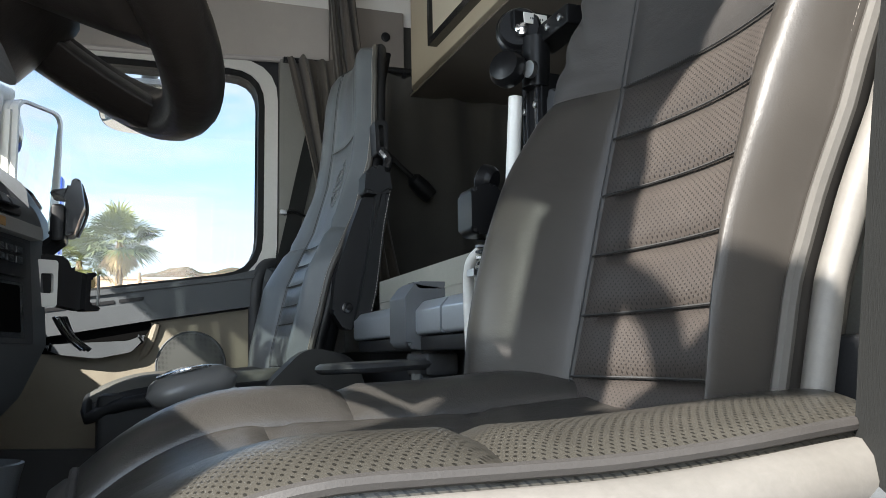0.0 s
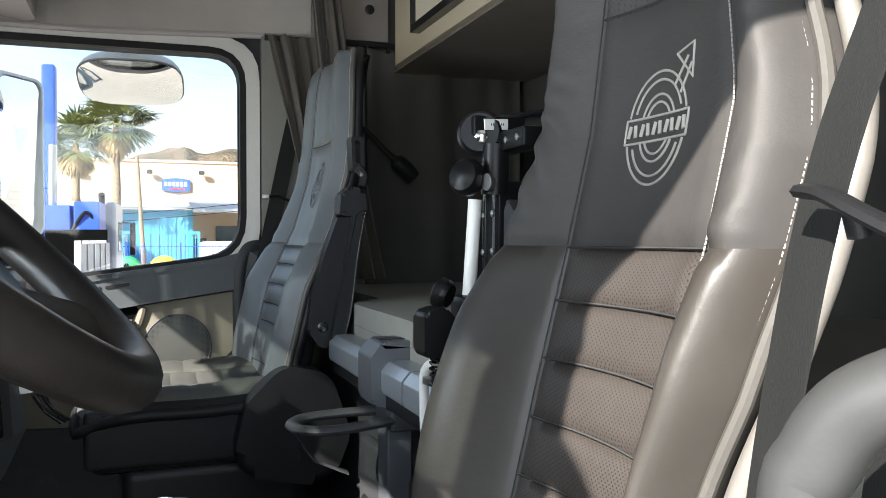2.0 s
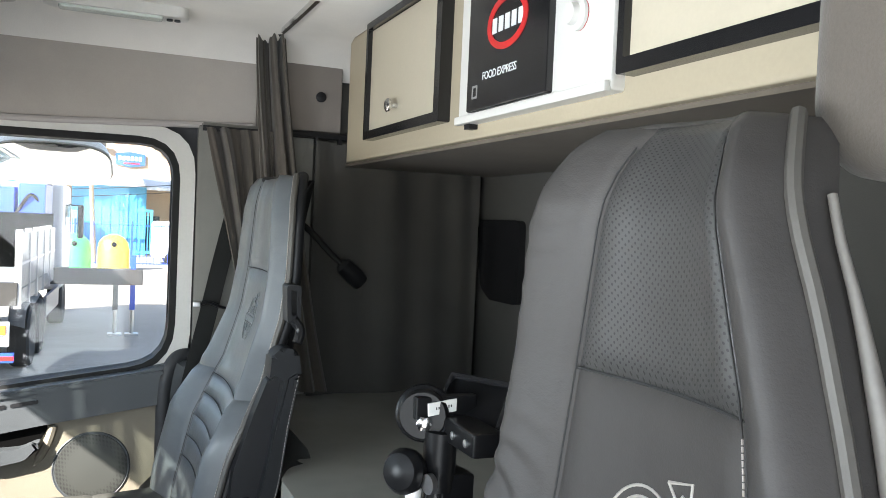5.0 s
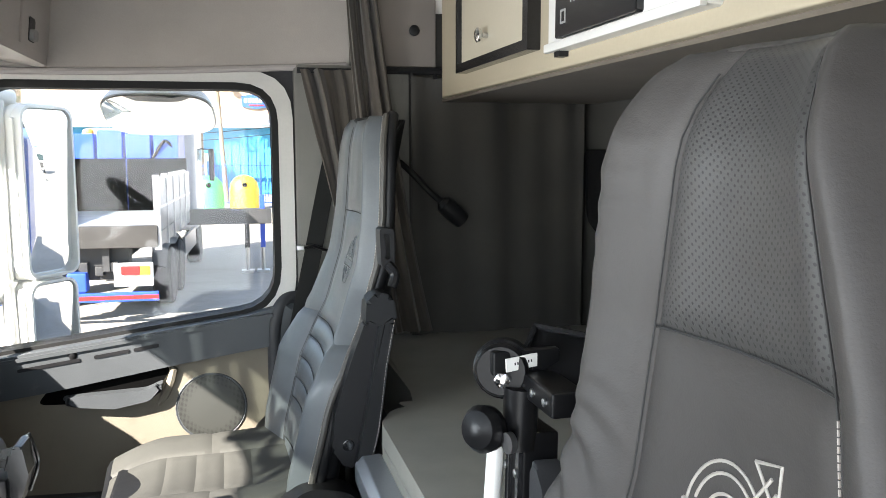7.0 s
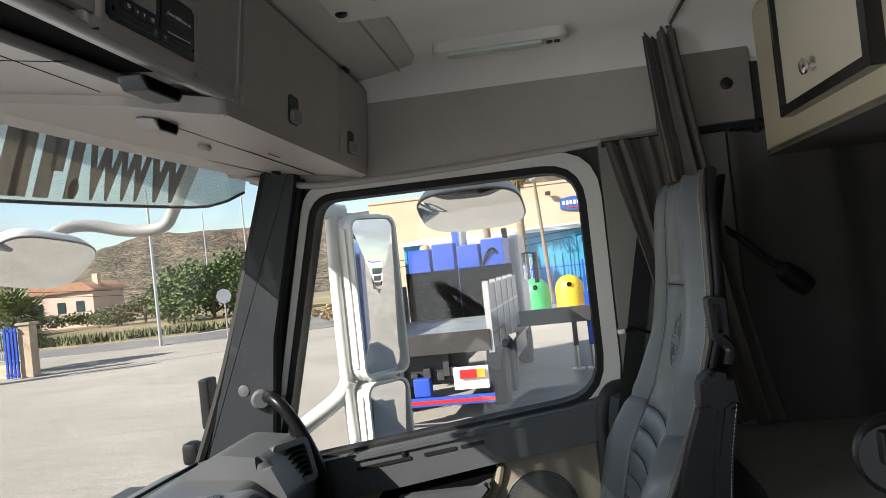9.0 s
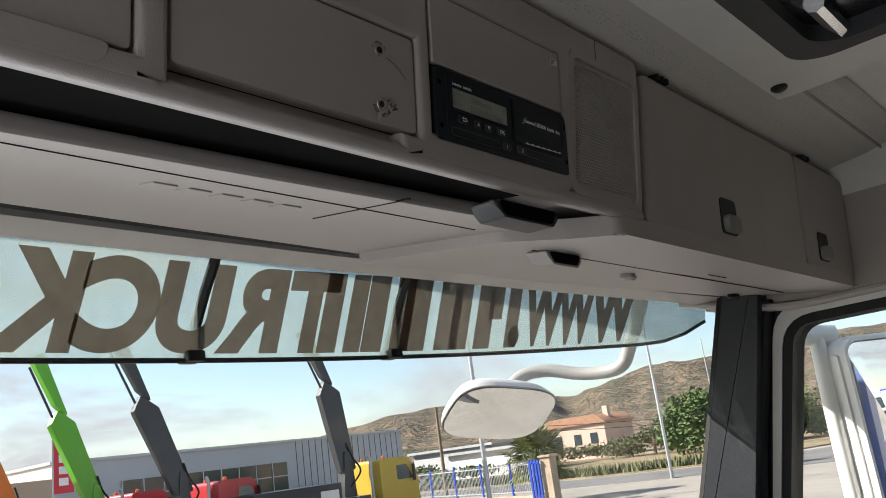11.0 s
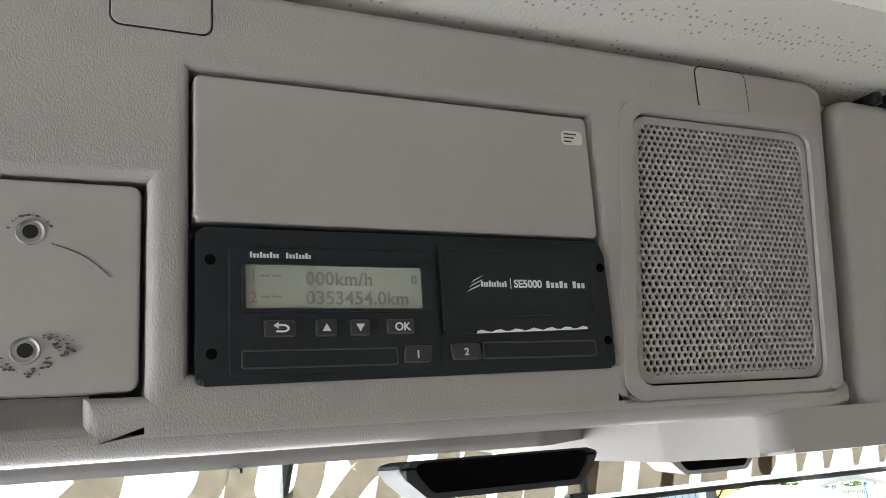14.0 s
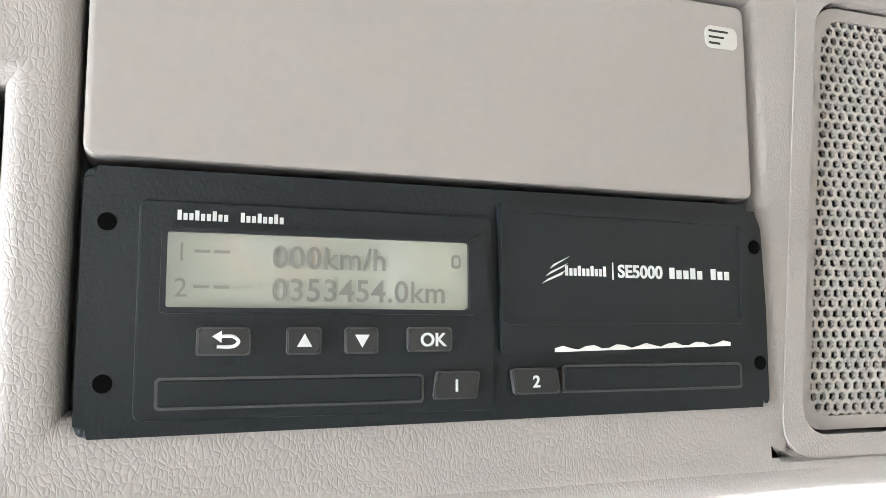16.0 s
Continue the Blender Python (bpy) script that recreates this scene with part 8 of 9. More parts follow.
def hills():
    """Dry hills round the horizon."""
    ridge = [(-26, 30), (-12, 31), (-7, 33.5), (-3.5, 33.8), (-1.7, 36), (0.7, 30), (5, 28), (10, 26), (17, 26), (20.5, 22.8), (23, 22.6), (25, 22.2), (27, 21.2), (31, 16.8), (33, 16.2), (36, 18.2), (38.4, 18.8), (41, 16), (44.5, 14.8), (49, 11), (53, 8), (60, 3), (70, 2)]
    bm = bmesh.new()

    def fn(u, v):
        az = -26 + 96 * u
        near, far = 150.0, 420.0
        d = near + (far - near) * v
        top = lerp(ridge, az) * (far / 300.0) / max(0.3, math.cos(radians(min(60, abs(az))))) * 0.98
        e = easy(v)
        x, y = -d * math.sin(radians(az)), d * math.cos(radians(az))
        bump = noise.fractal(Vector((x * 0.02, y * 0.02, 0.0)), 1.0, 2.0, 5)
        gully = abs(noise.noise(Vector((az * 0.35, v * 1.2, 3.0)))) * 9 * math.sin(math.pi * v) ** 0.7
        return (x, y, G - 0.5 + (top - 1.3) * e * (1 + 0.16 * bump * (1 - v)) - gully * e + 1.2 * bump * v)
    add_grid(bm, fn, 260, 26)
    return bm


solo("backdrop_hills", hills(), HILL, "dry brown scrub-covered hills", kind="structure", angle=80)


# --- vehicles ---
def add_wheel(owner, at, r=0.5, w=0.28, way=(1, 0, 0)):
    m = aim(Vector(at) - Vector(way) * w / 2, way)
    t = part("wheel", lathe([(r * 0.55, 0.0), (r * 0.92, 0.0), (r, 0.04), (r, w - 0.04), (r * 0.92, w), (r * 0.55, w)], m, 28), TYRE, owner, "black tyre")
    part("rim", lathe([(0.0, w * 0.5), (r * 0.2, w * 0.62), (r * 0.25, w * 0.9), (r * 0.50, w * 0.86), (r * 0.56, w * 0.98), (r * 0.56, w * 0.4), (0, w * 0.35)], m, 20), GALV, t)


def moved(ob, m):
    ob.matrix_basis = m
    return ob


def dump_truck():
    """A three-axle open-bed truck with a loader crane, seen from behind; built at the origin, tail to -y."""
    t = thing("tipper_truck", (0, 0, 0), "silver open-bed truck with a blue loader crane", "truck")
    W2 = 1.22
    # bed: floor, dark bulkhead, side boards with posts; z counts from the ground
    part("bed_floor", box(-W2, W2, 0.0, 4.9, 1.25, 1.46), BED_GREY, t, "worn grey bed floor")
    part("bed_sill", box(-W2, W2, -0.04, 0.04, 1.22, 1.56, bevel=0.01), TAIL_BROWN, t, "dark dusty tail sill")
    for k in range(2):
        part("bulkhead_panel", box(-W2 + 0.04 + 1.20 * k, -W2 + 1.22 + 1.20 * k, 4.86, 4.92, 1.46, 2.54), BED_BLACK, t, "polished black bulkhead")
    for sx in (-1, 1):
        for k in range(5):
            part("side_board", box(sx * W2 - 0.025, sx * W2 + 0.025, 0.02 + 0.97 * k, 0.97 + 0.97 * k, 1.46, 2.27, bevel=0.006), ALU, t, "aluminium side board")
            part("side_post", box(sx * W2 - 0.045, sx * W2 + 0.045, 0.97 * k - 0.01, 0.97 * k + 0.05, 1.18, 2.32), SILVER_PAINT, t)
            part("side_rail", box(sx * W2 - 0.035, sx * W2 + 0.035, 0.04 + 0.97 * k, 0.96 + 0.97 * k, 1.80, 1.84), SILVER_PAINT, t)
            part("lower_board", box(sx * W2 - 0.02, sx * W2 + 0.02, 0.04 + 0.97 * k, 0.96 + 0.97 * k, 1.22, 1.44), ALU, t)
    part("chassis_rail", box(-0.48, -0.38, 0.1, 8.5, 0.85, 1.25), TRUCK_DARK, t)
    part("chassis_rail", box(0.38, 0.48, 0.1, 8.5, 0.85, 1.25), TRUCK_DARK, t)
    part("cross_member", box(-0.75, 0.75, 0.25, 0.50, 0.70, 1.20, bevel=0.02), TRUCK_DARK, t)
    for k in range(6):
        part("brake_gear", box(-0.62 + 0.22 * k, -0.50 + 0.22 * k, 0.12, 0.30, 0.72 + 0.06 * (k % 3), 0.92 + 0.07 * (k % 2), bevel=0.015), TRUCK_DARK, t)
    part("tow_jaw", box(-0.12, 0.16, -0.02, 0.22, 0.55, 0.85, bevel=0.03), BLUE_PAINT, t, "blue towing jaw")
    part("light_box", box(0.55, 1.12, 0.02, 0.10, 0.62, 0.98, bevel=0.012), WHITE_PAINT, t, "white lamp board")
    lp = part("tail_lamp", box(0.66, 0.94, -0.03, 0.03, 0.80, 0.94, bevel=0.01), RED_LAMP, t, "red tail lamp")
    part("indicator", box(0.94, 1.08, -0.03, 0.03, 0.80, 0.94, bevel=0.01), AMBER_LAMP, lp)
    part("light_box", box(-1.12, -0.55, 0.02, 0.10, 0.62, 0.98, bevel=0.012), WHITE_PAINT, t, "white lamp board")
    part("tail_lamp", box(-0.94, -0.66, -0.03, 0.03, 0.80, 0.94, bevel=0.01), RED_LAMP, t, "red tail lamp")
    part("tail_bar", box(-1.20, 1.20, -0.06, 0.02, 0.40, 0.54, bevel=0.01), BLUE_PAINT, t, "blue under-run bar")
    part("tail_bar_stripe", box(-1.20, 1.20, -0.066, -0.05, 0.435, 0.495), RED_LAMP, t, "red stripe")
    for sx in (-1, 1):
        for y in (2.0, 3.35, 7.6):
            add_wheel(t, (sx * 1.05, y, 0.5), 0.5, 0.32, (sx, 0, 0))
        part("mudguard", tube(spline([(sx * 1.05, 1.30, 0.75), (sx * 1.05, 1.5, 1.08), (sx * 1.05, 2.0, 1.16), (sx * 1.05, 2.7, 1.10), (sx * 1.05, 3.4, 1.16), (sx * 1.05, 3.95, 1.0), (sx * 1.05, 4.05, 0.7)], 4), 0.16, 8, flat=0.12), TRUCK_DARK, t)
        part("side_guard", box(sx * 1.16 - 0.03, sx * 1.16 + 0.03, 4.2, 6.6, 0.55, 0.95, bevel=0.01), ALU, t)
    # cab
    cab = part("cab", box(-1.22, 1.22, 6.7, 8.7, 0.85, 3.20, bevel=0.10, seg=3), SILVER_PAINT, t, "silver cab")
    part("cab_window", box(1.20, 1.235, 7.3, 8.3, 2.05, 2.75, bevel=0.02), DARK_WINDOW, cab)
    part("cab_rear_window", box(-0.8, 0.8, 6.68, 6.72, 2.2, 2.8, bevel=0.02), DARK_WINDOW, cab)
    mir = part("cab_mirror", box(1.42, 1.55, 8.1, 8.22, 1.95, 2.75, bevel=0.03), BLACK_PLASTIC, cab, "black door mirror")
    part("mirror_arm", tube([(1.22, 8.3, 2.75), (1.46, 8.2, 2.72)], 0.02, 6), BLACK_PLASTIC, mir)
    part("exhaust", tube([(0.95, 6.45, 1.2), (0.95, 6.45, 3.2), (0.95, 6.35, 3.35)], 0.07, 10), TRUCK_DARK, t)
    # crane
    part("crane_base", box(-0.9, 1.0, 5.2, 6.3, 1.0, 1.6, bevel=0.03), BLUE_PAINT, t, "blue crane base")
    part("crane_column", box(-0.18, 0.12, 5.5, 5.9, 1.5, 3.5, bevel=0.05), BLUE_PAINT, t, "blue crane column")
    part("crane_cylinder", tube([(0.05, 5.45, 2.0), (0.12, 5.30, 4.3)], 0.085, 12), STEEL, t)
    part("crane_boom", box(-0.12, 0.14, 5.45, 5.80, 3.4, 6.0, bevel=0.04), BLUE_PAINT, t, "folded blue crane boom")
    for k in range(4):
        part("crane_locker", box(-1.15 + 0.56 * k, -0.65 + 0.56 * k, 5.1, 6.4, 2.15, 3.05 + 0.08 * (k % 2), bevel=0.03), BLUE_PAINT, t, "blue tool box")
    part("crane_hoses", tube(spline([(0.35, 5.2, 2.2), (0.75, 5.05, 2.9), (0.95, 5.25, 2.5), (0.55, 5.4, 2.1)], 6), 0.035, 6), RUBBER, t)
    part("stabiliser_beam", box(-1.2, 2.92, 5.45, 5.75, 1.08, 1.42, bevel=0.02), TRUCK_DARK, t, "dark stabiliser beam")
    for x, mt in ((2.38, TRUCK_DARK), (2.72, BLUE_PAINT)):
        part("stabiliser_leg", box(x - 0.055, x + 0.055, 5.50, 5.64, 0.55, 1.72 if mt is BLUE_PAINT else 1.1, bevel=0.01), mt, t, "stabiliser leg")
        part("stabiliser_rod", tube([(x, 5.57, 0.60), (x, 5.57, 0.04)], 0.04, 8), STEEL, t)
        part("stabiliser_foot", box(x - 0.14, x + 0.14, 5.43, 5.71, 0.0, 0.045), STEEL, t)
    part("beacon", lathe([(0.09, 0), (0.09, 0.12), (0.05, 0.17), (0, 0.18)], Matrix.Translation((-0.95, 6.3, 3.0)), 14), AMBER_LAMP, t)
    return moved(t, pose(-1.90, 12.30, G, 0, 0, -3.0))


dump_truck()


def crane_truck(name, label, paint, boom_paint, m, box_paint, lean=0.0):
    """A flat truck with a loader crane folded upward behind the cab; nose to +y at the origin."""
    t = thing(name, (0, 0, 0), label, "crane truck", "crane trucks in the yard")
    cab = part("cab", prism(round_corners([(3.0, 0.9), (3.0, 2.95), (4.5, 2.95), (4.95, 2.1), (5.0, 0.7), (3.9, 0.7)], [0.08, 0.15, 0.25, 0.2, 0.1, 0.1]), "x", -1.2, 1.2, 0.06, 2), paint, t, "painted day cab")
    for sx in (-1, 1):
        part("side_window", prism(round_corners([(3.85, 2.02), (3.85, 2.62), (4.40, 2.62), (4.72, 2.02)], 0.06), "x", sx * 1.19 - 0.02, sx * 1.19 + 0.02), DARK_WINDOW, cab)
        part("mirror", box(sx * 1.33 - 0.07, sx * 1.33 + 0.07, 4.62, 4.72, 1.9, 2.6, bevel=0.03), BLACK_PLASTIC, cab)
        for y in (-1.6, -0.3, 4.0):
            add_wheel(t, (sx * 1.0, y, 0.5), 0.5, 0.32, (sx, 0, 0))
        part("beacon", lathe([(0.08, 0), (0.08, 0.10), (0, 0.14)], Matrix.Translation((sx * 0.8, 3.5, 2.95)), 10), ORANGE_PAINT, cab)
        part("arch", tube(spline([(sx * 1.1, 3.35, 0.6), (sx * 1.1, 3.6, 1.05), (sx * 1.1, 4.0, 1.15), (sx * 1.1, 4.4, 1.05), (sx * 1.1, 4.6, 0.6)], 4), 0.12, 6, flat=0.3), TRUCK_DARK, t)
    part("windscreen", prism(round_corners([(4.62, 2.05), (4.50, 2.70), (4.47, 2.70), (4.58, 2.05)], 0.01), "x", -1.05, 1.05), DARK_WINDOW, cab)
    part("chassis", box(-0.45, 0.45, -2.6, 4.6, 0.7, 1.1), TRUCK_DARK, t)
    part("side_tank", box(0.75, 1.2, 0.7, 2.2, 0.5, 1.05, bevel=0.05), GALV, t)
    part("tool_locker", box(-1.18, 1.18, 0.5, 1.9, 1.1, 1.55, bevel=0.03), TRUCK_DARK, t)
    part("body_side", box(-1.22, 1.22, -2.9, 1.0, 1.15, 2.25, bevel=0.02), box_paint, t, "dark load body")
    part("body_hatch", box(1.215, 1.24, 0.0, 0.85, 1.25, 2.0, bevel=0.01), WHITE_PLASTIC, t, "pale hatch on the body")
    part("exhaust", tube([(0.9, 2.75, 1.2), (0.9, 2.75, 3.0), (0.9, 2.65, 3.15)], 0.07, 8), GALV, t)
    # crane: base, slewing column, main boom, knuckle and jib
    part("crane_base", box(-1.1, 1.1, 1.5, 2.5, 1.0, 1.6, bevel=0.04), boom_paint, t)
    part("crane_column", prism(round_corners([(1.75, 1.5), (2.4, 1.5), (2.25, 3.4), (1.95, 3.5)], 0.06), "x", -0.25, 0.25, 0.03), boom_paint, t, "crane column")
    part("main_boom", prism(round_corners([(1.75, 2.6), (2.50, 2.7), (2.15 - lean, 6.0), (1.45 - lean, 6.5), (1.15 - lean, 5.9)], 0.08), "x", -0.18, 0.18, 0.02), boom_paint, t, "raised main boom")
    part("jib", prism(round_corners([(1.9 - lean, 6.2), (1.35 - lean, 6.7), (0.4 - lean, 8.6), (0.9 - lean, 8.8)], 0.06), "x", -0.16, 0.16, 0.02), boom_paint, t, "folded crane jib")
    part("lift_cylinder", tube([(1.75, 0, 3.0), (1.5 - lean * 0.5, 0, 4.6), (1.35 - lean, 0, 5.9)][0:3] and [(0.0, 1.75, 3.0), (0.0, 1.30 - lean, 5.9)], 0.08, 10), STEEL, t, "bright lift cylinder")
    part("jib_cylinder", tube([(0.22, 1.2 - lean, 6.2), (0.22, 0.3 - lean, 8.2)], 0.05, 8), CRANE_BLACK, t)
    part("hoses", tube(spline([(0.25, 2.1, 2.0), (0.35, 2.6, 2.6), (0.25, 2.3, 3.2), (0.22, 2.1, 3.8)], 5), 0.04, 6), RUBBER, t)
    return moved(t, m)


crane_truck("crane_truck", "yellow cab crane truck with a black loader crane", YELLOW_PAINT, CRANE_BLACK, pose(-27.0, 21.4, G, 0, 0, -8), DARK_PLASTIC, 0.1)
crane_truck("crane_truck", "red cab crane truck with a black loader crane", RED_PAINT, CRANE_BLACK, pose(-29.5, 15.2, G, 0, 0, -6), DARK_PLASTIC, 0.9)
crane_truck("crane_truck", "red tipper body truck with a lime green loader crane", RED_PAINT, LIME_PAINT, pose(-33.0, 13.6, G, 0, 0, 4), RED_PAINT, 0.9)
crane_truck("crane_truck", "white cab truck with an orange loader crane", WHITE_PAINT, ORANGE_PAINT, pose(-36.0, 11.6, G, 0, 0, 4), DARK_PLASTIC, 1.1)
crane_truck("crane_truck", "white cab truck with a dark loader crane", WHITE_PAINT, CRANE_BLACK, pose(-33.0, 8.0, G, 0, 0, 4), DARK_PLASTIC, 1.2)
crane_truck("crane_truck", "white cab truck with a dark loader crane", WHITE_PAINT, CRANE_BLACK, pose(-33.0, 4.0, G, 0, 0, 4), DARK_PLASTIC, 1.6)
crane_truck("crane_truck", "white cab truck with a dark loader crane", WHITE_PAINT, CRANE_BLACK, pose(-38.0, 1.0, G, 0, 0, 4), DARK_PLASTIC, 1.8)


def parked_truck(label, paint, m, long):
    t = thing("lorry", (0, 0, 0), label, "lorry", "lorries along the yard")
    cab = part("cab", box(-1.2, 1.2, 0.0, 2.2, 0.6, 3.4, bevel=0.12, seg=3), WHITE_PAINT, t, "white cab")
    part("windscreen", box(-1.05, 1.05, -0.03, 0.03, 1.7, 2.6, bevel=0.02), DARK_WINDOW, cab)
    part("grille", box(-0.8, 0.8, -0.03, 0.02, 0.75, 1.5, bevel=0.02), TRUCK_DARK, cab)
    part("load_body", box(-1.25, 1.25, 2.5, 2.5 + long, 1.1, 3.6, bevel=0.03), paint, t, "box body")
    for sx in (-1, 1):
        for y in (1.0, long, long + 1.3):
            add_wheel(t, (sx * 1.05, y, 0.5), 0.5, 0.3, (sx, 0, 0))
    return moved(t, m)


parked_truck("white lorry parked along the yard behind", WHITE_PAINT, pose(7.0, 34.0, G, 0, 0, 175), 6.0)
parked_truck("white lorry with a pale box body by the building", WHITE_PAINT, pose(-9.5, 44.0, G, 0, 0, 10), 5.0)
parked_truck("blue bodied lorry parked far back along the yard", BLUE_PAINT, pose(58.0, 11.5, G, 0, 0, -97), 8.0)
parked_truck("white lorry parked far back along the yard", WHITE_PAINT, pose(40.0, 6.0, G, 0, 0, -93), 6.0)


def van():
    v = thing("van", (0, 0, 0), "white panel van behind the fence", "van")
    side = round_corners([(-2.5, 0.35), (-2.5, 2.2), (0.9, 2.25), (1.7, 1.5), (2.6, 1.25), (2.65, 0.4)], [0.1, 0.25, 0.3, 0.2, 0.2, 0.1])
    body = prism(side, "y", -0.95, 0.95, 0.08, 3)
    part("body", body, WHITE_PAINT, v)
    part("window", prism(round_corners([(0.35, 1.45), (0.35, 2.0), (0.9, 2.0), (1.45, 1.45)], 0.06), "y", -0.965, -0.93), DARK_WINDOW, v)
    part("stripe", box(-1.2, -0.6, -0.965, -0.94, 1.2, 1.5), SIGN_BLUE, v)
    for x in (-1.6, 1.6):
        for sy in (-1, 1):
            add_wheel(v, (x, sy * 0.85, 0.34), 0.34, 0.22, (0, sy, 0))
    return moved(v, pose(5.6, 44.0, G, 0, 0, 0))


van()


# --- fences, bins, poles ---
def fence(name, label, a, b, high, n_posts, gap, plinth=0.0):
    """A railing between two points: posts, two rails, thin bars, with a low wall if asked."""
    a, b = Vector(a), Vector(b)
    f = thing(name, (*((a + b) / 2), G), label, "fence")
    way = (b - a).normalized()
    length = (b - a).length
    turn = math.degrees(math.atan2(way.y, way.x))
    m0 = pose(a.x, a.y, G, 0, 0, turn)

    def P(bm):
        bmesh.ops.transform(bm, matrix=m0, verts=bm.verts)
        return bm
    if plinth:
        part("plinth", P(box(0, length, -0.14, 0.14, 0.0, plinth, bevel=0.02)), STONE, f, "low rough stone wall")
    for k in range(n_posts + 1):
        x = length * k / n_posts
        part("post", P(box(x - 0.05, x + 0.05, -0.05, 0.05, 0.0, high + 0.12, bevel=0.01)), BLUE_PAINT, f, "blue post")
    for z in (plinth + 0.15, high - 0.12):
        part("rail", P(box(0, length, -0.02, 0.02, z - 0.025, z + 0.025)), BLUE_PAINT if not plinth else GALV, f)
    n = int(length / gap)
    for k in range(min(n, 290)):
        x = length * (k + 0.5) / min(n, 290)
        bm = box(x - 0.011, x + 0.011, -0.011, 0.011, plinth + 0.08, high)
        part("bar", P(bm), BLUE_PAINT if not plinth else GALV, f)
    return f


fence("fence", "blue steel railing in front of the warehouse", (-3.0, 41.0), (9.5, 41.0), 2.1, 5, 0.16)
fence("fence", "grey railing on a low stone wall with blue posts", (-20.9, 29.6), (-33.5, 34.2), 2.0, 5, 0.14, 0.55)
gate = thing("gate_pillar", (-20.5, 29.4, G), "beige stone gate pillar with a blue gate leaf folded back", "gate pillar")
part("pillar", box(-20.75, -20.25, 29.2, 29.7, G, G + 2.1, bevel=0.03), STONE, gate)
part("pillar_cap", box(-20.82, -20.18, 29.13, 29.77, G + 2.1, G + 2.2, bevel=0.02), STONE, gate)
leaf_ = thing("gate_leaf", (-21.2, 29.0, G), "blue folded steel gate leaf", "gate")
for k in range(4):
    part("gate_bar", box(-21.25 + 0.14 * k, -21.17 + 0.14 * k, 29.0 + 0.02 * k, 29.08 + 0.02 * k, G + 0.05, G + 2.05), BLUE_PAINT, leaf_)
for z in (0.15, 1.9):
    part("gate_rail", box(-21.3, -20.72, 29.02, 29.08, G + z, G + z + 0.07), BLUE_PAINT, leaf_)


def bottle_bank(label, mat, x, y):
    b = thing("recycling_bin", (x, y, G), label, "recycling bin", "recycling bins")
    part("igloo", lathe([(0.60, 0.0), (0.68, 0.05), (0.68, 0.9), (0.60, 1.25), (0.40, 1.48), (0.15, 1.58), (0.0, 1.59)], Matrix.Translation((x, y, G)), 24), mat, b)
    for a in (-90,):
        ax, ay = x + 0.62 * math.cos(radians(a)), y + 0.62 * math.sin(radians(a))
        part("slot", lathe([(0, 0), (0.12, 0), (0.12, 0.06), (0.08, 0.08), (0, 0.08)], aim((ax, ay, G + 1.15), (math.cos(radians(a)), math.sin(radians(a)), 0.3)), 14), HOLE_SHADE, b)
    return b


bottle_bank("green igloo bottle bank by the railing", GREEN_BIN, -0.45, 38.6)
bottle_bank("yellow igloo recycling bank by the railing", YELLOW_BIN, 1.15, 38.6)


def pole(name, label, x, y, h, r, mat, lean=0.0):
    p = thing(name, (x, y, G), label, "pole")
    part("shaft", tube([(x, y, G), (x + lean * 0.5, y, G + h / 2), (x + lean, y, G + h)], [r, r * 0.85, r * 0.65], 10), mat, p)
    return p


lampp = pole("street_lamp", "tall galvanised lamp post by the low wall", -22.0, 27.0, 9.0, 0.11, GALV)
part("lamp_arm", tube(spline([(-22.0, 27.0, G + 9.0), (-21.6, 26.6, G + 9.3), (-21.0, 26.0, G + 9.35)], 4), 0.05, 6), GALV, lampp)
pole("street_lamp", "galvanised lamp post beyond the road", -20.8, 41.0, 8.5, 0.10, GALV)
pole("utility_pole", "weathered leaning wooden utility pole", 0.35, 44.0, 6.6, 0.13, WOOD_POLE, -0.35)
pole("utility_pole", "weathered wooden utility pole in the field", -40.5, 45.0, 6.3, 0.14, WOOD_POLE)
pole("floodlight_mast", "thin lighting mast on the hillside", -36.0, 95.0, 14.0, 0.12, GALV)
pole("floodlight_mast", "thin lighting mast on the hillside", -52.0, 120.0, 15.0, 0.12, GALV)
pole("street_lamp", "galvanised lamp post at the warehouse", 6.6, 62.0, 7.0, 0.10, GALV)
wires = thing("overhead_wires", (0, 45, 4), "thin sagging overhead wires", "wires")
for z0, z1 in ((4.9, 5.6), (4.6, 5.2)):
    part("wire", tube([(-40.5 + 55 * k / 24, 45 - 1.0 * k / 24, z0 - 1.3 + (z1 - z0) * k / 24 - 2.2 * (1 - (k / 12 - 1) ** 2)) for k in range(25)], 0.018, 4), RUBBER, wires)
sign = thing("road_sign", (-17.4, 42.0, G), "round road sign seen from behind on a thin post", "road sign")
part("sign_post", tube([(-17.4, 42.0, G), (-17.4, 42.0, G + 2.7)], 0.04, 8), GALV, sign)
part("sign_disc", lathe([(0, 0), (0.42, 0), (0.42, 0.02), (0, 0.02)], aim((-17.4, 41.95, G + 2.3), (0.4, -1, 0)), 8), GALV, sign, "grey sign back")
wb = thing("waste_container", (0, 0, 0), "pale turquoise waste container by the road", "waste container")
part("container_body", prism([(-0.7, 0.1), (-0.8, 1.1), (0.8, 1.1), (0.7, 0.1)], "y", 0, 0.9, 0.03), CYAN_SHEET, wb)
part("container_lid", prism([(-0.82, 1.1), (-0.7, 1.35), (0.7, 1.35), (0.82, 1.1)], "y", -0.03, 0.93, 0.03), WHITE_PLASTIC, wb)
moved(wb, pose(-16.2, 43.0, G))


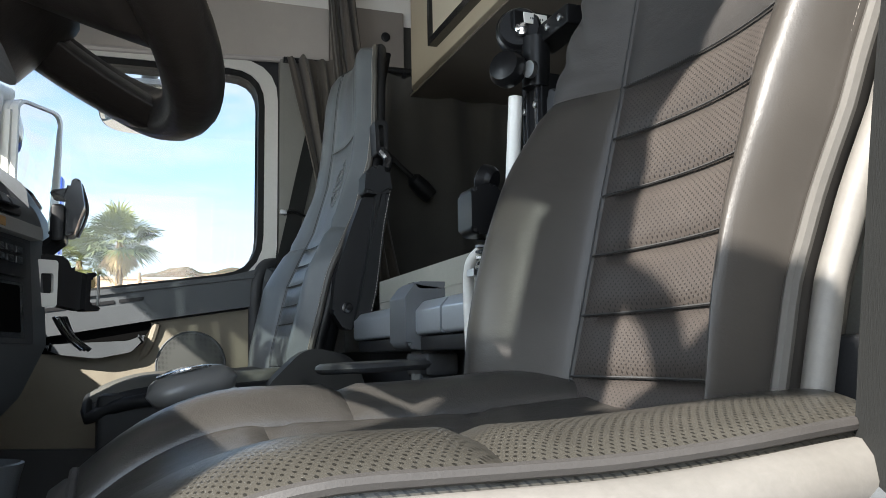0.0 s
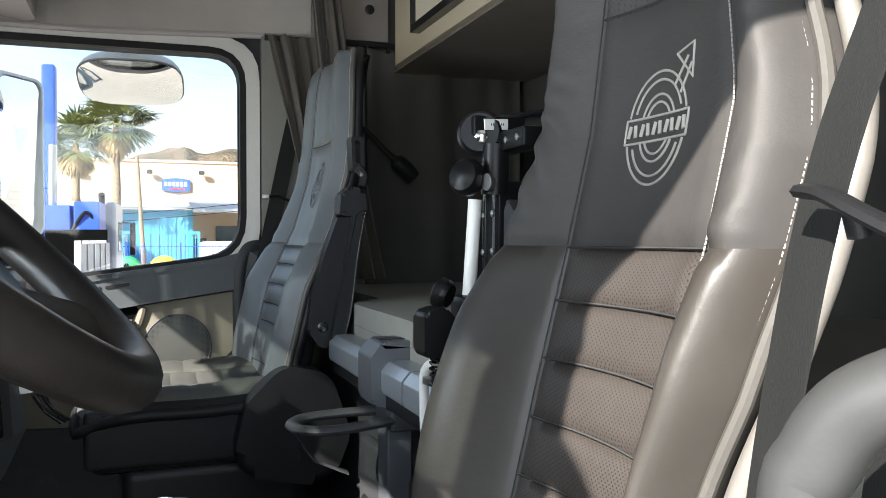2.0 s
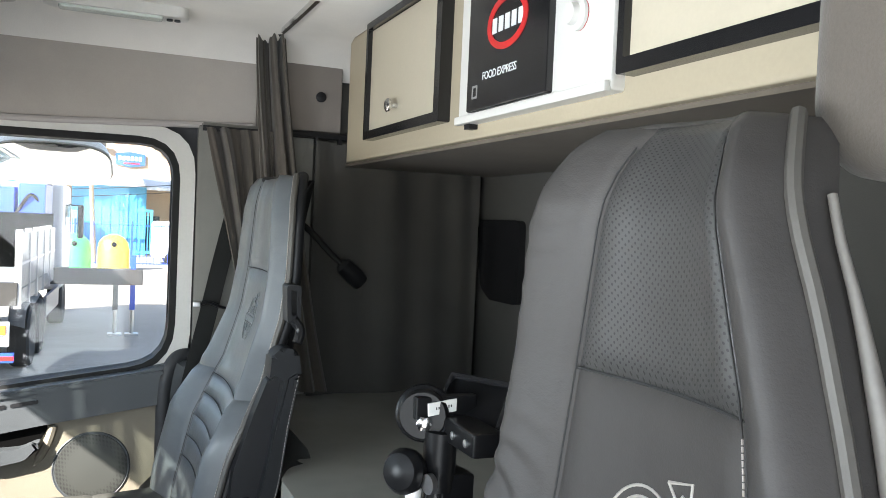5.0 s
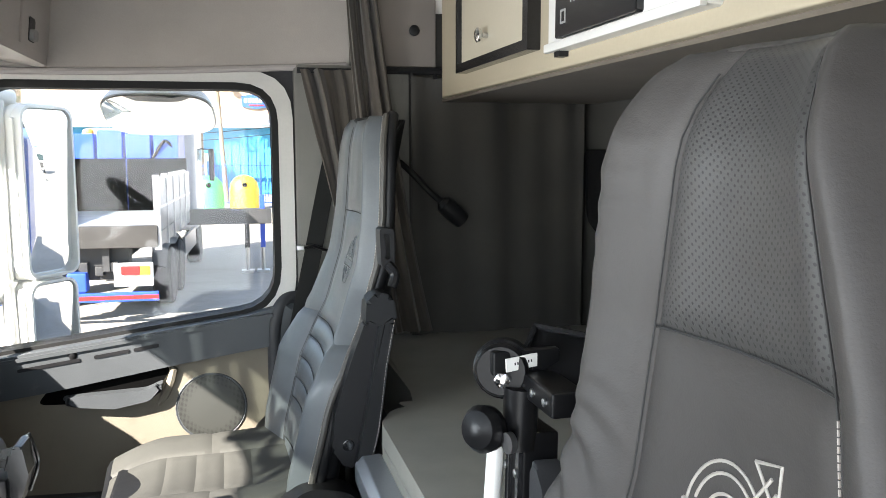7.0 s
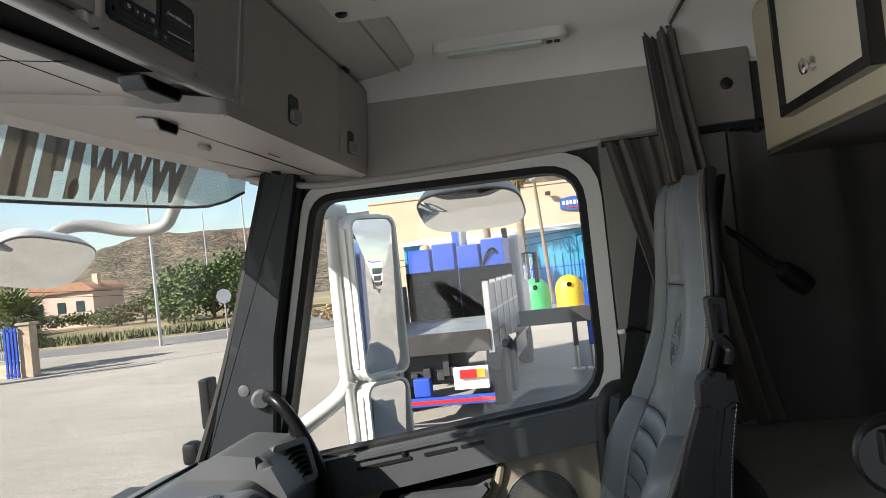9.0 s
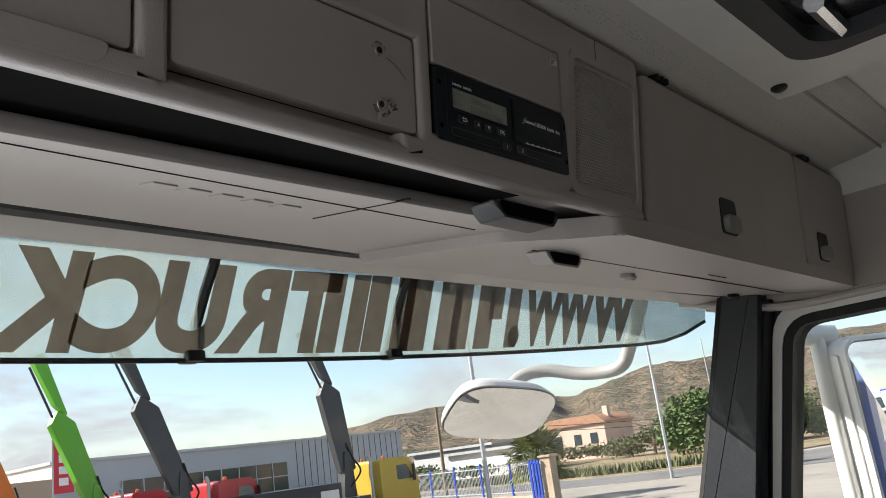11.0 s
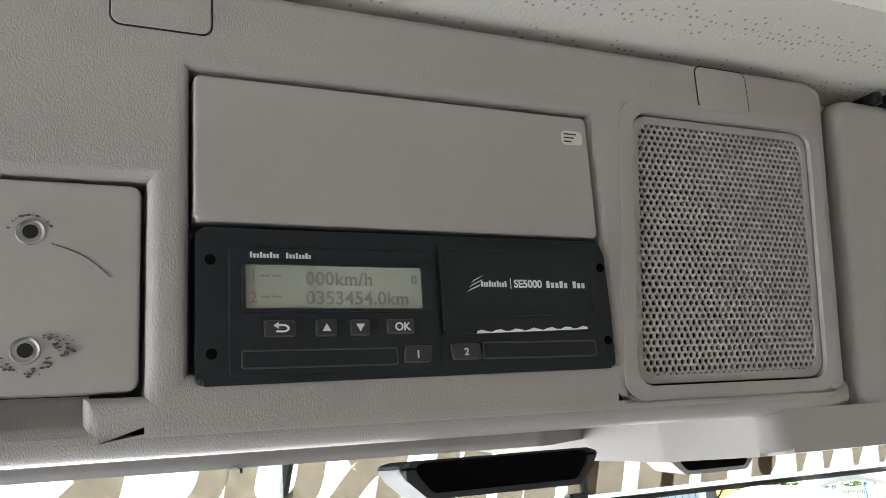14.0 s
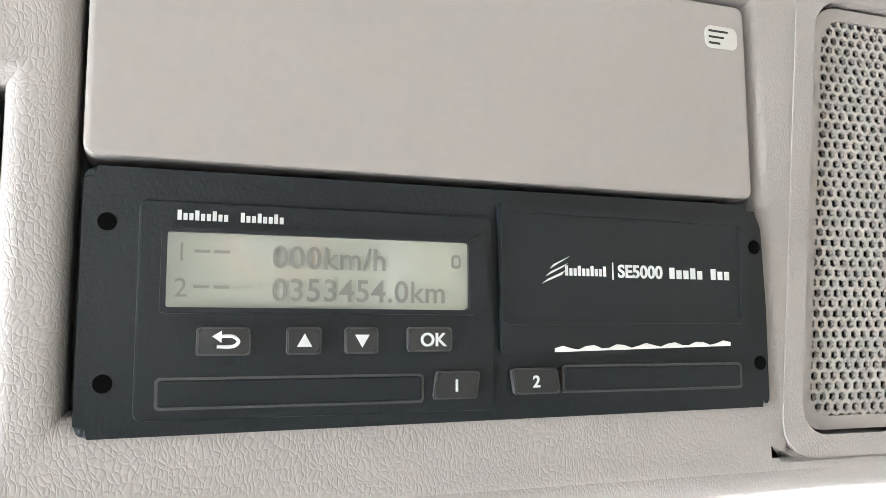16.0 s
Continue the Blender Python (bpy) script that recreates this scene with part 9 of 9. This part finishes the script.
# --- plants ---
def palm(name, label, x, y, h, crown, skirt, seed, lean=0.0):
    """A fan palm: ringed trunk, a skirt of dry leaves, bent fronds cut into leaflets."""
    rnd = random.Random(seed)
    p = thing(name, (x, y, G), label, "palm tree", "palms")
    pts = [(x + lean * (k / 12) ** 2, y, G + h * k / 12) for k in range(13)]
    part("trunk", tube(pts, [0.30 - 0.012 * k + 0.02 * (k % 2) for k in range(13)], 12), BARK, p)
    top = Vector(pts[-1])
    for nm, mt, count, e0, e1, size in (("crown", FROND, 76, -30, 85, crown), ("dry_skirt", DRY_FROND, 64, -88, -48, skirt)):
        verts, faces = [], []
        for q in range(count):
            az, el = rnd.uniform(0, 6.283), radians(rnd.uniform(e0, e1))
            L = size * rnd.uniform(0.8, 1.05)
            out = Vector((math.cos(az) * math.cos(el), math.sin(az) * math.cos(el), math.sin(el)))
            side = Vector((-math.sin(az), math.cos(az), 0))
            up = out.cross(side).normalized()
            hub = top + out * L * 0.50 + Vector((0, 0, -0.04 * L))
            i = len(verts)
            verts += [tuple(top - side * 0.02), tuple(top + side * 0.02), tuple(hub + side * 0.015), tuple(hub - side * 0.015)]
            faces.append((i, i + 1, i + 2, i + 3))
            for r in range(17):
                a = radians(-110 + 220 * r / 16 + rnd.uniform(-4, 4))
                way = (out * math.cos(a) + side * math.sin(a)).normalized()
                long = L * 0.52 * (0.70 + 0.30 * math.cos(a)) * rnd.uniform(0.9, 1.08)
                wide = way.cross(up).normalized() * (0.048 * L)
                mid_ = hub + way * long * 0.55 + up * 0.03 * L * rnd.uniform(-1, 1)
                tip = hub + way * long + Vector((0, 0, -0.10 * L * rnd.uniform(0.3, 1.4)))
                i = len(verts)
                verts += [tuple(hub), tuple(mid_ + wide * 0.5), tuple(tip), tuple(mid_ - wide * 0.5)]
                faces.append((i, i + 1, i + 2, i + 3))
        me = bpy.data.meshes.new(nm)
        me.from_pydata(verts, [], faces)
        bm = bmesh.new()
        bm.from_mesh(me)
        bpy.data.meshes.remove(me)
        part(nm, bm, mt, p)
    return p


palm("palm_tree", "tall fan palm with a brown skirt of dead leaves", -1.10, 48.0, 8.8, 2.6, 1.9, 2)
palm("palm_tree", "shorter fan palm with a brown skirt of dead leaves", -3.3, 50.0, 7.8, 2.5, 1.9, 4)
palm("palm_tree", "low fan palm in front of the yard wall", -3.2, 47.5, 2.8, 1.5, 0.9, 6)
palm("palm_tree", "low palm at the gate with broad drooping leaves", -22.8, 31.6, 2.0, 2.1, 0.8, 9, 0.2)


def leafy(name, label, at, size, n, mat, seed, leaf=0.16, trunk=True, category="tree"):
    """A crown of many small leaves in clumps, on limbs that fork from a tapered trunk."""
    rnd = random.Random(seed)
    x, y, z = at
    sx, sy, sz = size
    p = thing(name, at, label, category)
    clumps = []
    for _ in range(max(6, int(n / 130))):
        a, r = rnd.uniform(0, 6.283), rnd.uniform(0.2, 0.95) ** 0.6
        clumps.append((Vector((x + sx * r * math.cos(a), y + sy * r * math.sin(a), z + sz * rnd.uniform(0.25, 0.95) * (1.1 - 0.45 * r))), rnd.uniform(0.16, 0.32)))
    verts, faces = [], []
    for c, s in clumps:
        for _ in range(int(n / len(clumps))):
            d = Vector((rnd.gauss(0, 1), rnd.gauss(0, 1), rnd.gauss(0, 0.8)))
            d = d.normalized() * rnd.random() ** 0.4
            q = c + Vector((d.x * sx * s, d.y * sy * s, d.z * sz * s * 0.8))
            u = Vector((rnd.gauss(0, 1), rnd.gauss(0, 1), rnd.gauss(0, 1))).normalized() * leaf
            w = u.orthogonal().normalized() * leaf * 0.55
            i = len(verts)
            verts += [q - u, q + w, q + u, q - w]
            faces.append((i, i + 1, i + 2, i + 3))
    me = bpy.data.meshes.new("crown")
    me.from_pydata(verts, [], faces)
    bm = bmesh.new()
    bm.from_mesh(me)
    bpy.data.meshes.remove(me)
    part("crown", bm, mat, p)
    if trunk:
        bm = bmesh.new()
        add_tube(bm, [(x, y, z - 0.1), (x + 0.1, y, z + sz * 0.3), (x, y, z + sz * 0.55)], [0.2, 0.15, 0.09], 8)
        for c, _ in clumps[:8]:
            add_tube(bm, [(x + 0.05, y, z + sz * 0.3), tuple(Vector((x, y, z + sz * 0.4)).lerp(c, 0.5)), tuple(c)], [0.09, 0.06, 0.02], 6)
        part("trunk", bm, BARK, p)
    return p


leafy("pine_tree", "broad dark green pine beyond the road", (-31.0, 72.0, G), (5.6, 4.0, 6.4), 9500, LEAF, 11, 0.22)
leafy("pine_tree", "dark green pine beyond the road", (-27.0, 76.0, G), (3.4, 3.0, 5.2), 5000, LEAF, 12, 0.22)
leafy("tree", "olive green tree by the pink house", (-41.0, 78.0, G), (6.0, 3.0, 3.6), 2600, SCRUB, 13)
leafy("tree", "round green tree behind the crane trucks", (-62.0, 8.0, G), (5.0, 5.0, 7.2), 3200, SCRUB, 17, 0.28)
leafy("shrub", "dry scrub along the far field edge", (-50.0, 80.0, G), (10.0, 2.0, 2.4), 2600, SCRUB, 14, 0.2, False, "shrub")
leafy("shrub", "dry yellow bush by the road", (-12.4, 47.0, G), (1.6, 1.2, 1.5), 1500, DRY_FROND, 15, 0.12, False, "shrub")
leafy("shrub", "prickly grey-green hedge in the field", (-58.0, 62.0, G), (9.0, 1.5, 2.0), 2400, LEAF, 16, 0.2, False, "shrub")


def verge():
    """Dry grass tufts along the far side of the road."""
    rnd = random.Random(21)
    verts, faces = [], []
    for _ in range(5200):
        t = rnd.random()
        x = -70 + 48 * t + rnd.gauss(0, 1.0)
        base = np.interp(x, [-70, -60, -30, -23, -18], [56, 54.6, 49.2, 50.6, 60]) + abs(rnd.gauss(0, 1.6))
        h = rnd.uniform(0.2, 0.75)
        a = rnd.uniform(0, 3.14)
        d = Vector((math.cos(a), math.sin(a), 0)) * 0.10
        b = Vector((x, base, G + 0.08))
        i = len(verts)
        verts += [tuple(b - d), tuple(b + d), tuple(b + Vector((rnd.gauss(0, 0.12), rnd.gauss(0, 0.12), h)))]
        faces.append((i, i + 1, i + 2))
    me = bpy.data.meshes.new("verge_grass")
    me.from_pydata(verts, [], faces)
    me.materials.append(SCRUB)
    return tagged(new("verge_grass", me), "dry olive grass tufts along the road verge", kind="stuff")


verge()


# --- buildings ---
def warehouse():
    w = thing("warehouse", (4, 78, G), "long beige warehouse with a blue oval sign and wall lamps", "warehouse")
    part("wall", box(-16.0, 30.0, 75.0, 95.0, G, 7.85), BEIGE_WALL, w, "beige rendered wall")
    part("parapet", box(-16.1, 30.1, 74.9, 75.1, 7.80, 8.02), BEIGE_WALL, w)
    s = part("sign", prism(round_corners([(1.85, 5.35), (1.85, 6.30), (3.05, 6.48), (4.25, 6.30), (4.25, 5.35), (3.05, 5.15)], 0.1), "y", 74.80, 75.0), SIGN_BLUE, w, "blue sign with white bars")
    bm = bmesh.new()
    for k in range(6):
        add_box(bm, 2.08 + 0.33 * k, 2.30 + 0.33 * k, 74.76, 74.82, 5.72, 6.08)
    part("sign_bars", bm, WHITE_PRINT, s)
    part("sign_swoosh", box(2.5, 3.8, 74.76, 74.82, 5.42, 5.52), RED_LAMP, s)
    for x in (0.85, 5.2, 10.5, -5.0):
        l = part("wall_lamp", box(x - 0.25, x + 0.25, 74.3, 74.6, 6.75, 7.1, bevel=0.03), TRUCK_DARK, w)
        part("lamp_bracket", tube([(x, 74.95, 6.8), (x, 74.5, 6.9)], 0.04, 6), TRUCK_DARK, l)
    return w


warehouse()


def blue_shed():
    s = thing("blue_shed", (0, 54, G), "low shed clad in bright blue sheet with a pale canopy", "shed")
    part("wall", box(-9.0, 3.2, 52.0, 60.0, G, 2.85), CYAN_SHEET, s, "blue sheet wall")
    for k in range(24):
        part("rib", box(-8.9 + 0.5 * k, -8.82 + 0.5 * k, 51.95, 52.02, G, 2.85), CYAN_SHEET, s)
    part("roof", prism([(51.6, 2.85), (51.6, 3.0), (60.2, 3.5), (60.2, 3.35)], "x", -9.3, 3.4), WHITE_PAINT, s, "pale roof edge")
    part("canopy", prism([(50.0, 2.65), (50.0, 2.85), (56.0, 3.55), (56.0, 3.4)], "x", 3.1, 9.0), GALV, s, "pale canopy roof")
    part("side_wall", box(3.2, 9.0, 55.0, 55.3, G, 3.0), BEIGE_WALL, s)
    part("window", box(4.8, 6.4, 54.9, 55.02, 0.6, 1.9, bevel=0.03), DARK_WINDOW, s)
    part("door", box(3.3, 4.2, 54.9, 55.02, G, 1.1, bevel=0.02), DARK_WINDOW, s)
    part("canopy_post", tube([(8.8, 50.3, G), (8.8, 50.3, 2.7)], 0.06, 8), GALV, s)
    part("frame_gate", ring(rounded(4.6, 2.6, 0.05, 3, 1.2, 0.2), rounded(4.3, 2.3, 0.05, 3, 1.2, 0.2), "y", 50.2, 50.3), CYAN_SHEET, s, "blue gate frame")
    for k in range(10):
        part("frame_bar", box(-0.85 + 0.45 * k, -0.80 + 0.45 * k, 50.2, 50.3, -1.0, 1.4), CYAN_SHEET, s)
    part("stacked_panels", box(-1.9, -0.6, 50.5, 51.4, G, 1.3, bevel=0.02), WHITE_PAINT, s)
    return s


blue_shed()


def cladded_hall():
    h = thing("grey_hall", (-76, 58, G), "grey metal clad hall with a glazed corner", "hall")
    part("wall", box(-90.0, -70.0, 30.0, 71.0, G, 5.1), CLADDING, h, "grey cladding")
    for k in range(18):
        part("panel_joint", box(-70.02, -69.96, 55.2 + 0.88 * k, 55.24 + 0.88 * k, G, 5.05), TRUCK_DARK, h)
    for k in range(9):
        part("window", box(-70.05, -69.9, 36.0 + 2.0 * k, 37.85 + 2.0 * k, 0.4, 3.1, bevel=0.03), DARK_WINDOW, h, "tinted office window")
        part("glazing_bar", box(-69.92, -69.82, 35.9 + 2.0 * k, 36.0 + 2.0 * k, 0.4, 3.1), GALV, h)
    part("window_band", box(-69.95, -69.85, 36.0, 54.0, 1.7, 1.8), GALV, h)
    part("roof_edge", box(-90.1, -69.8, 29.8, 71.2, 5.05, 5.3), GALV, h)
    bm = bmesh.new()
    for k in range(6):
        add_box(bm, -69.9, -69.7, 17.5 + 1.3 * k, 18.4 + 1.3 * k, 3.2, 4.1)
    part("low_wing", box(-86.0, -70.0, 8.0, 30.0, G, 3.9), BEIGE_WALL, h)
    part("wing_bars", bm, TRUCK_DARK, h, "dark fascia bars")
    return h


cladded_hall()
ban = thing("banner_flag", (-45, 20, G), "tall red banner flag on a pole", "banner")
part("banner_pole", tube([(-45, 19.2, G), (-45, 19.2, 6.2)], 0.05, 6), GALV, ban)
part("banner_cloth", box(-45.02, -44.98, 19.25, 20.3, 2.2, 6.0), BANNER_RED, ban)
for k in range(5):
    part("banner_bar", box(-44.97, -44.95, 19.5, 20.0, 2.6 + 0.6 * k, 3.0 + 0.6 * k), WHITE_PRINT, ban)


def house():
    h = thing("house", (-57, 92, G), "pink rendered house with a clay roof beyond the field", "house")
    part("wall", box(-62.0, -53.5, 90.0, 97.0, G, 3.0), PINK_WALL, h)
    part("roof", prism([(-62.6, 3.0), (-53.0, 3.0), (-54.5, 4.1), (-61.2, 4.1)], "y", 89.6, 97.4), ROOF_TILE, h)
    part("chimney", box(-54.6, -53.9, 92.0, 92.7, 3.0, 5.0), PINK_WALL, h)
    for x in (-60.5, -57.6, -55.2):
        part("window", box(x - 0.5, x + 0.5, 89.92, 90.02, 0.6, 1.9), DARK_WINDOW, h)
    return h


house()
for x0, x1, y, hgt, lab in ((-75.0, -62.0, 78.0, 2.6, "low grey farm shed in the field"), (-62.0, -52.0, 70.0, 1.9, "low white farm shed in the field")):
    sh = thing("farm_shed", (x0, y, G), lab, "shed")
    part("wall", box(x0, x1, y, y + 6, G, hgt - 0.5), WHITE_PAINT if "white" in lab else CLADDING, sh)
    part("roof", box(x0 - 0.5, x1 + 0.5, y - 0.6, y + 6.5, hgt - 0.5, hgt - 0.2), GALV, sh)
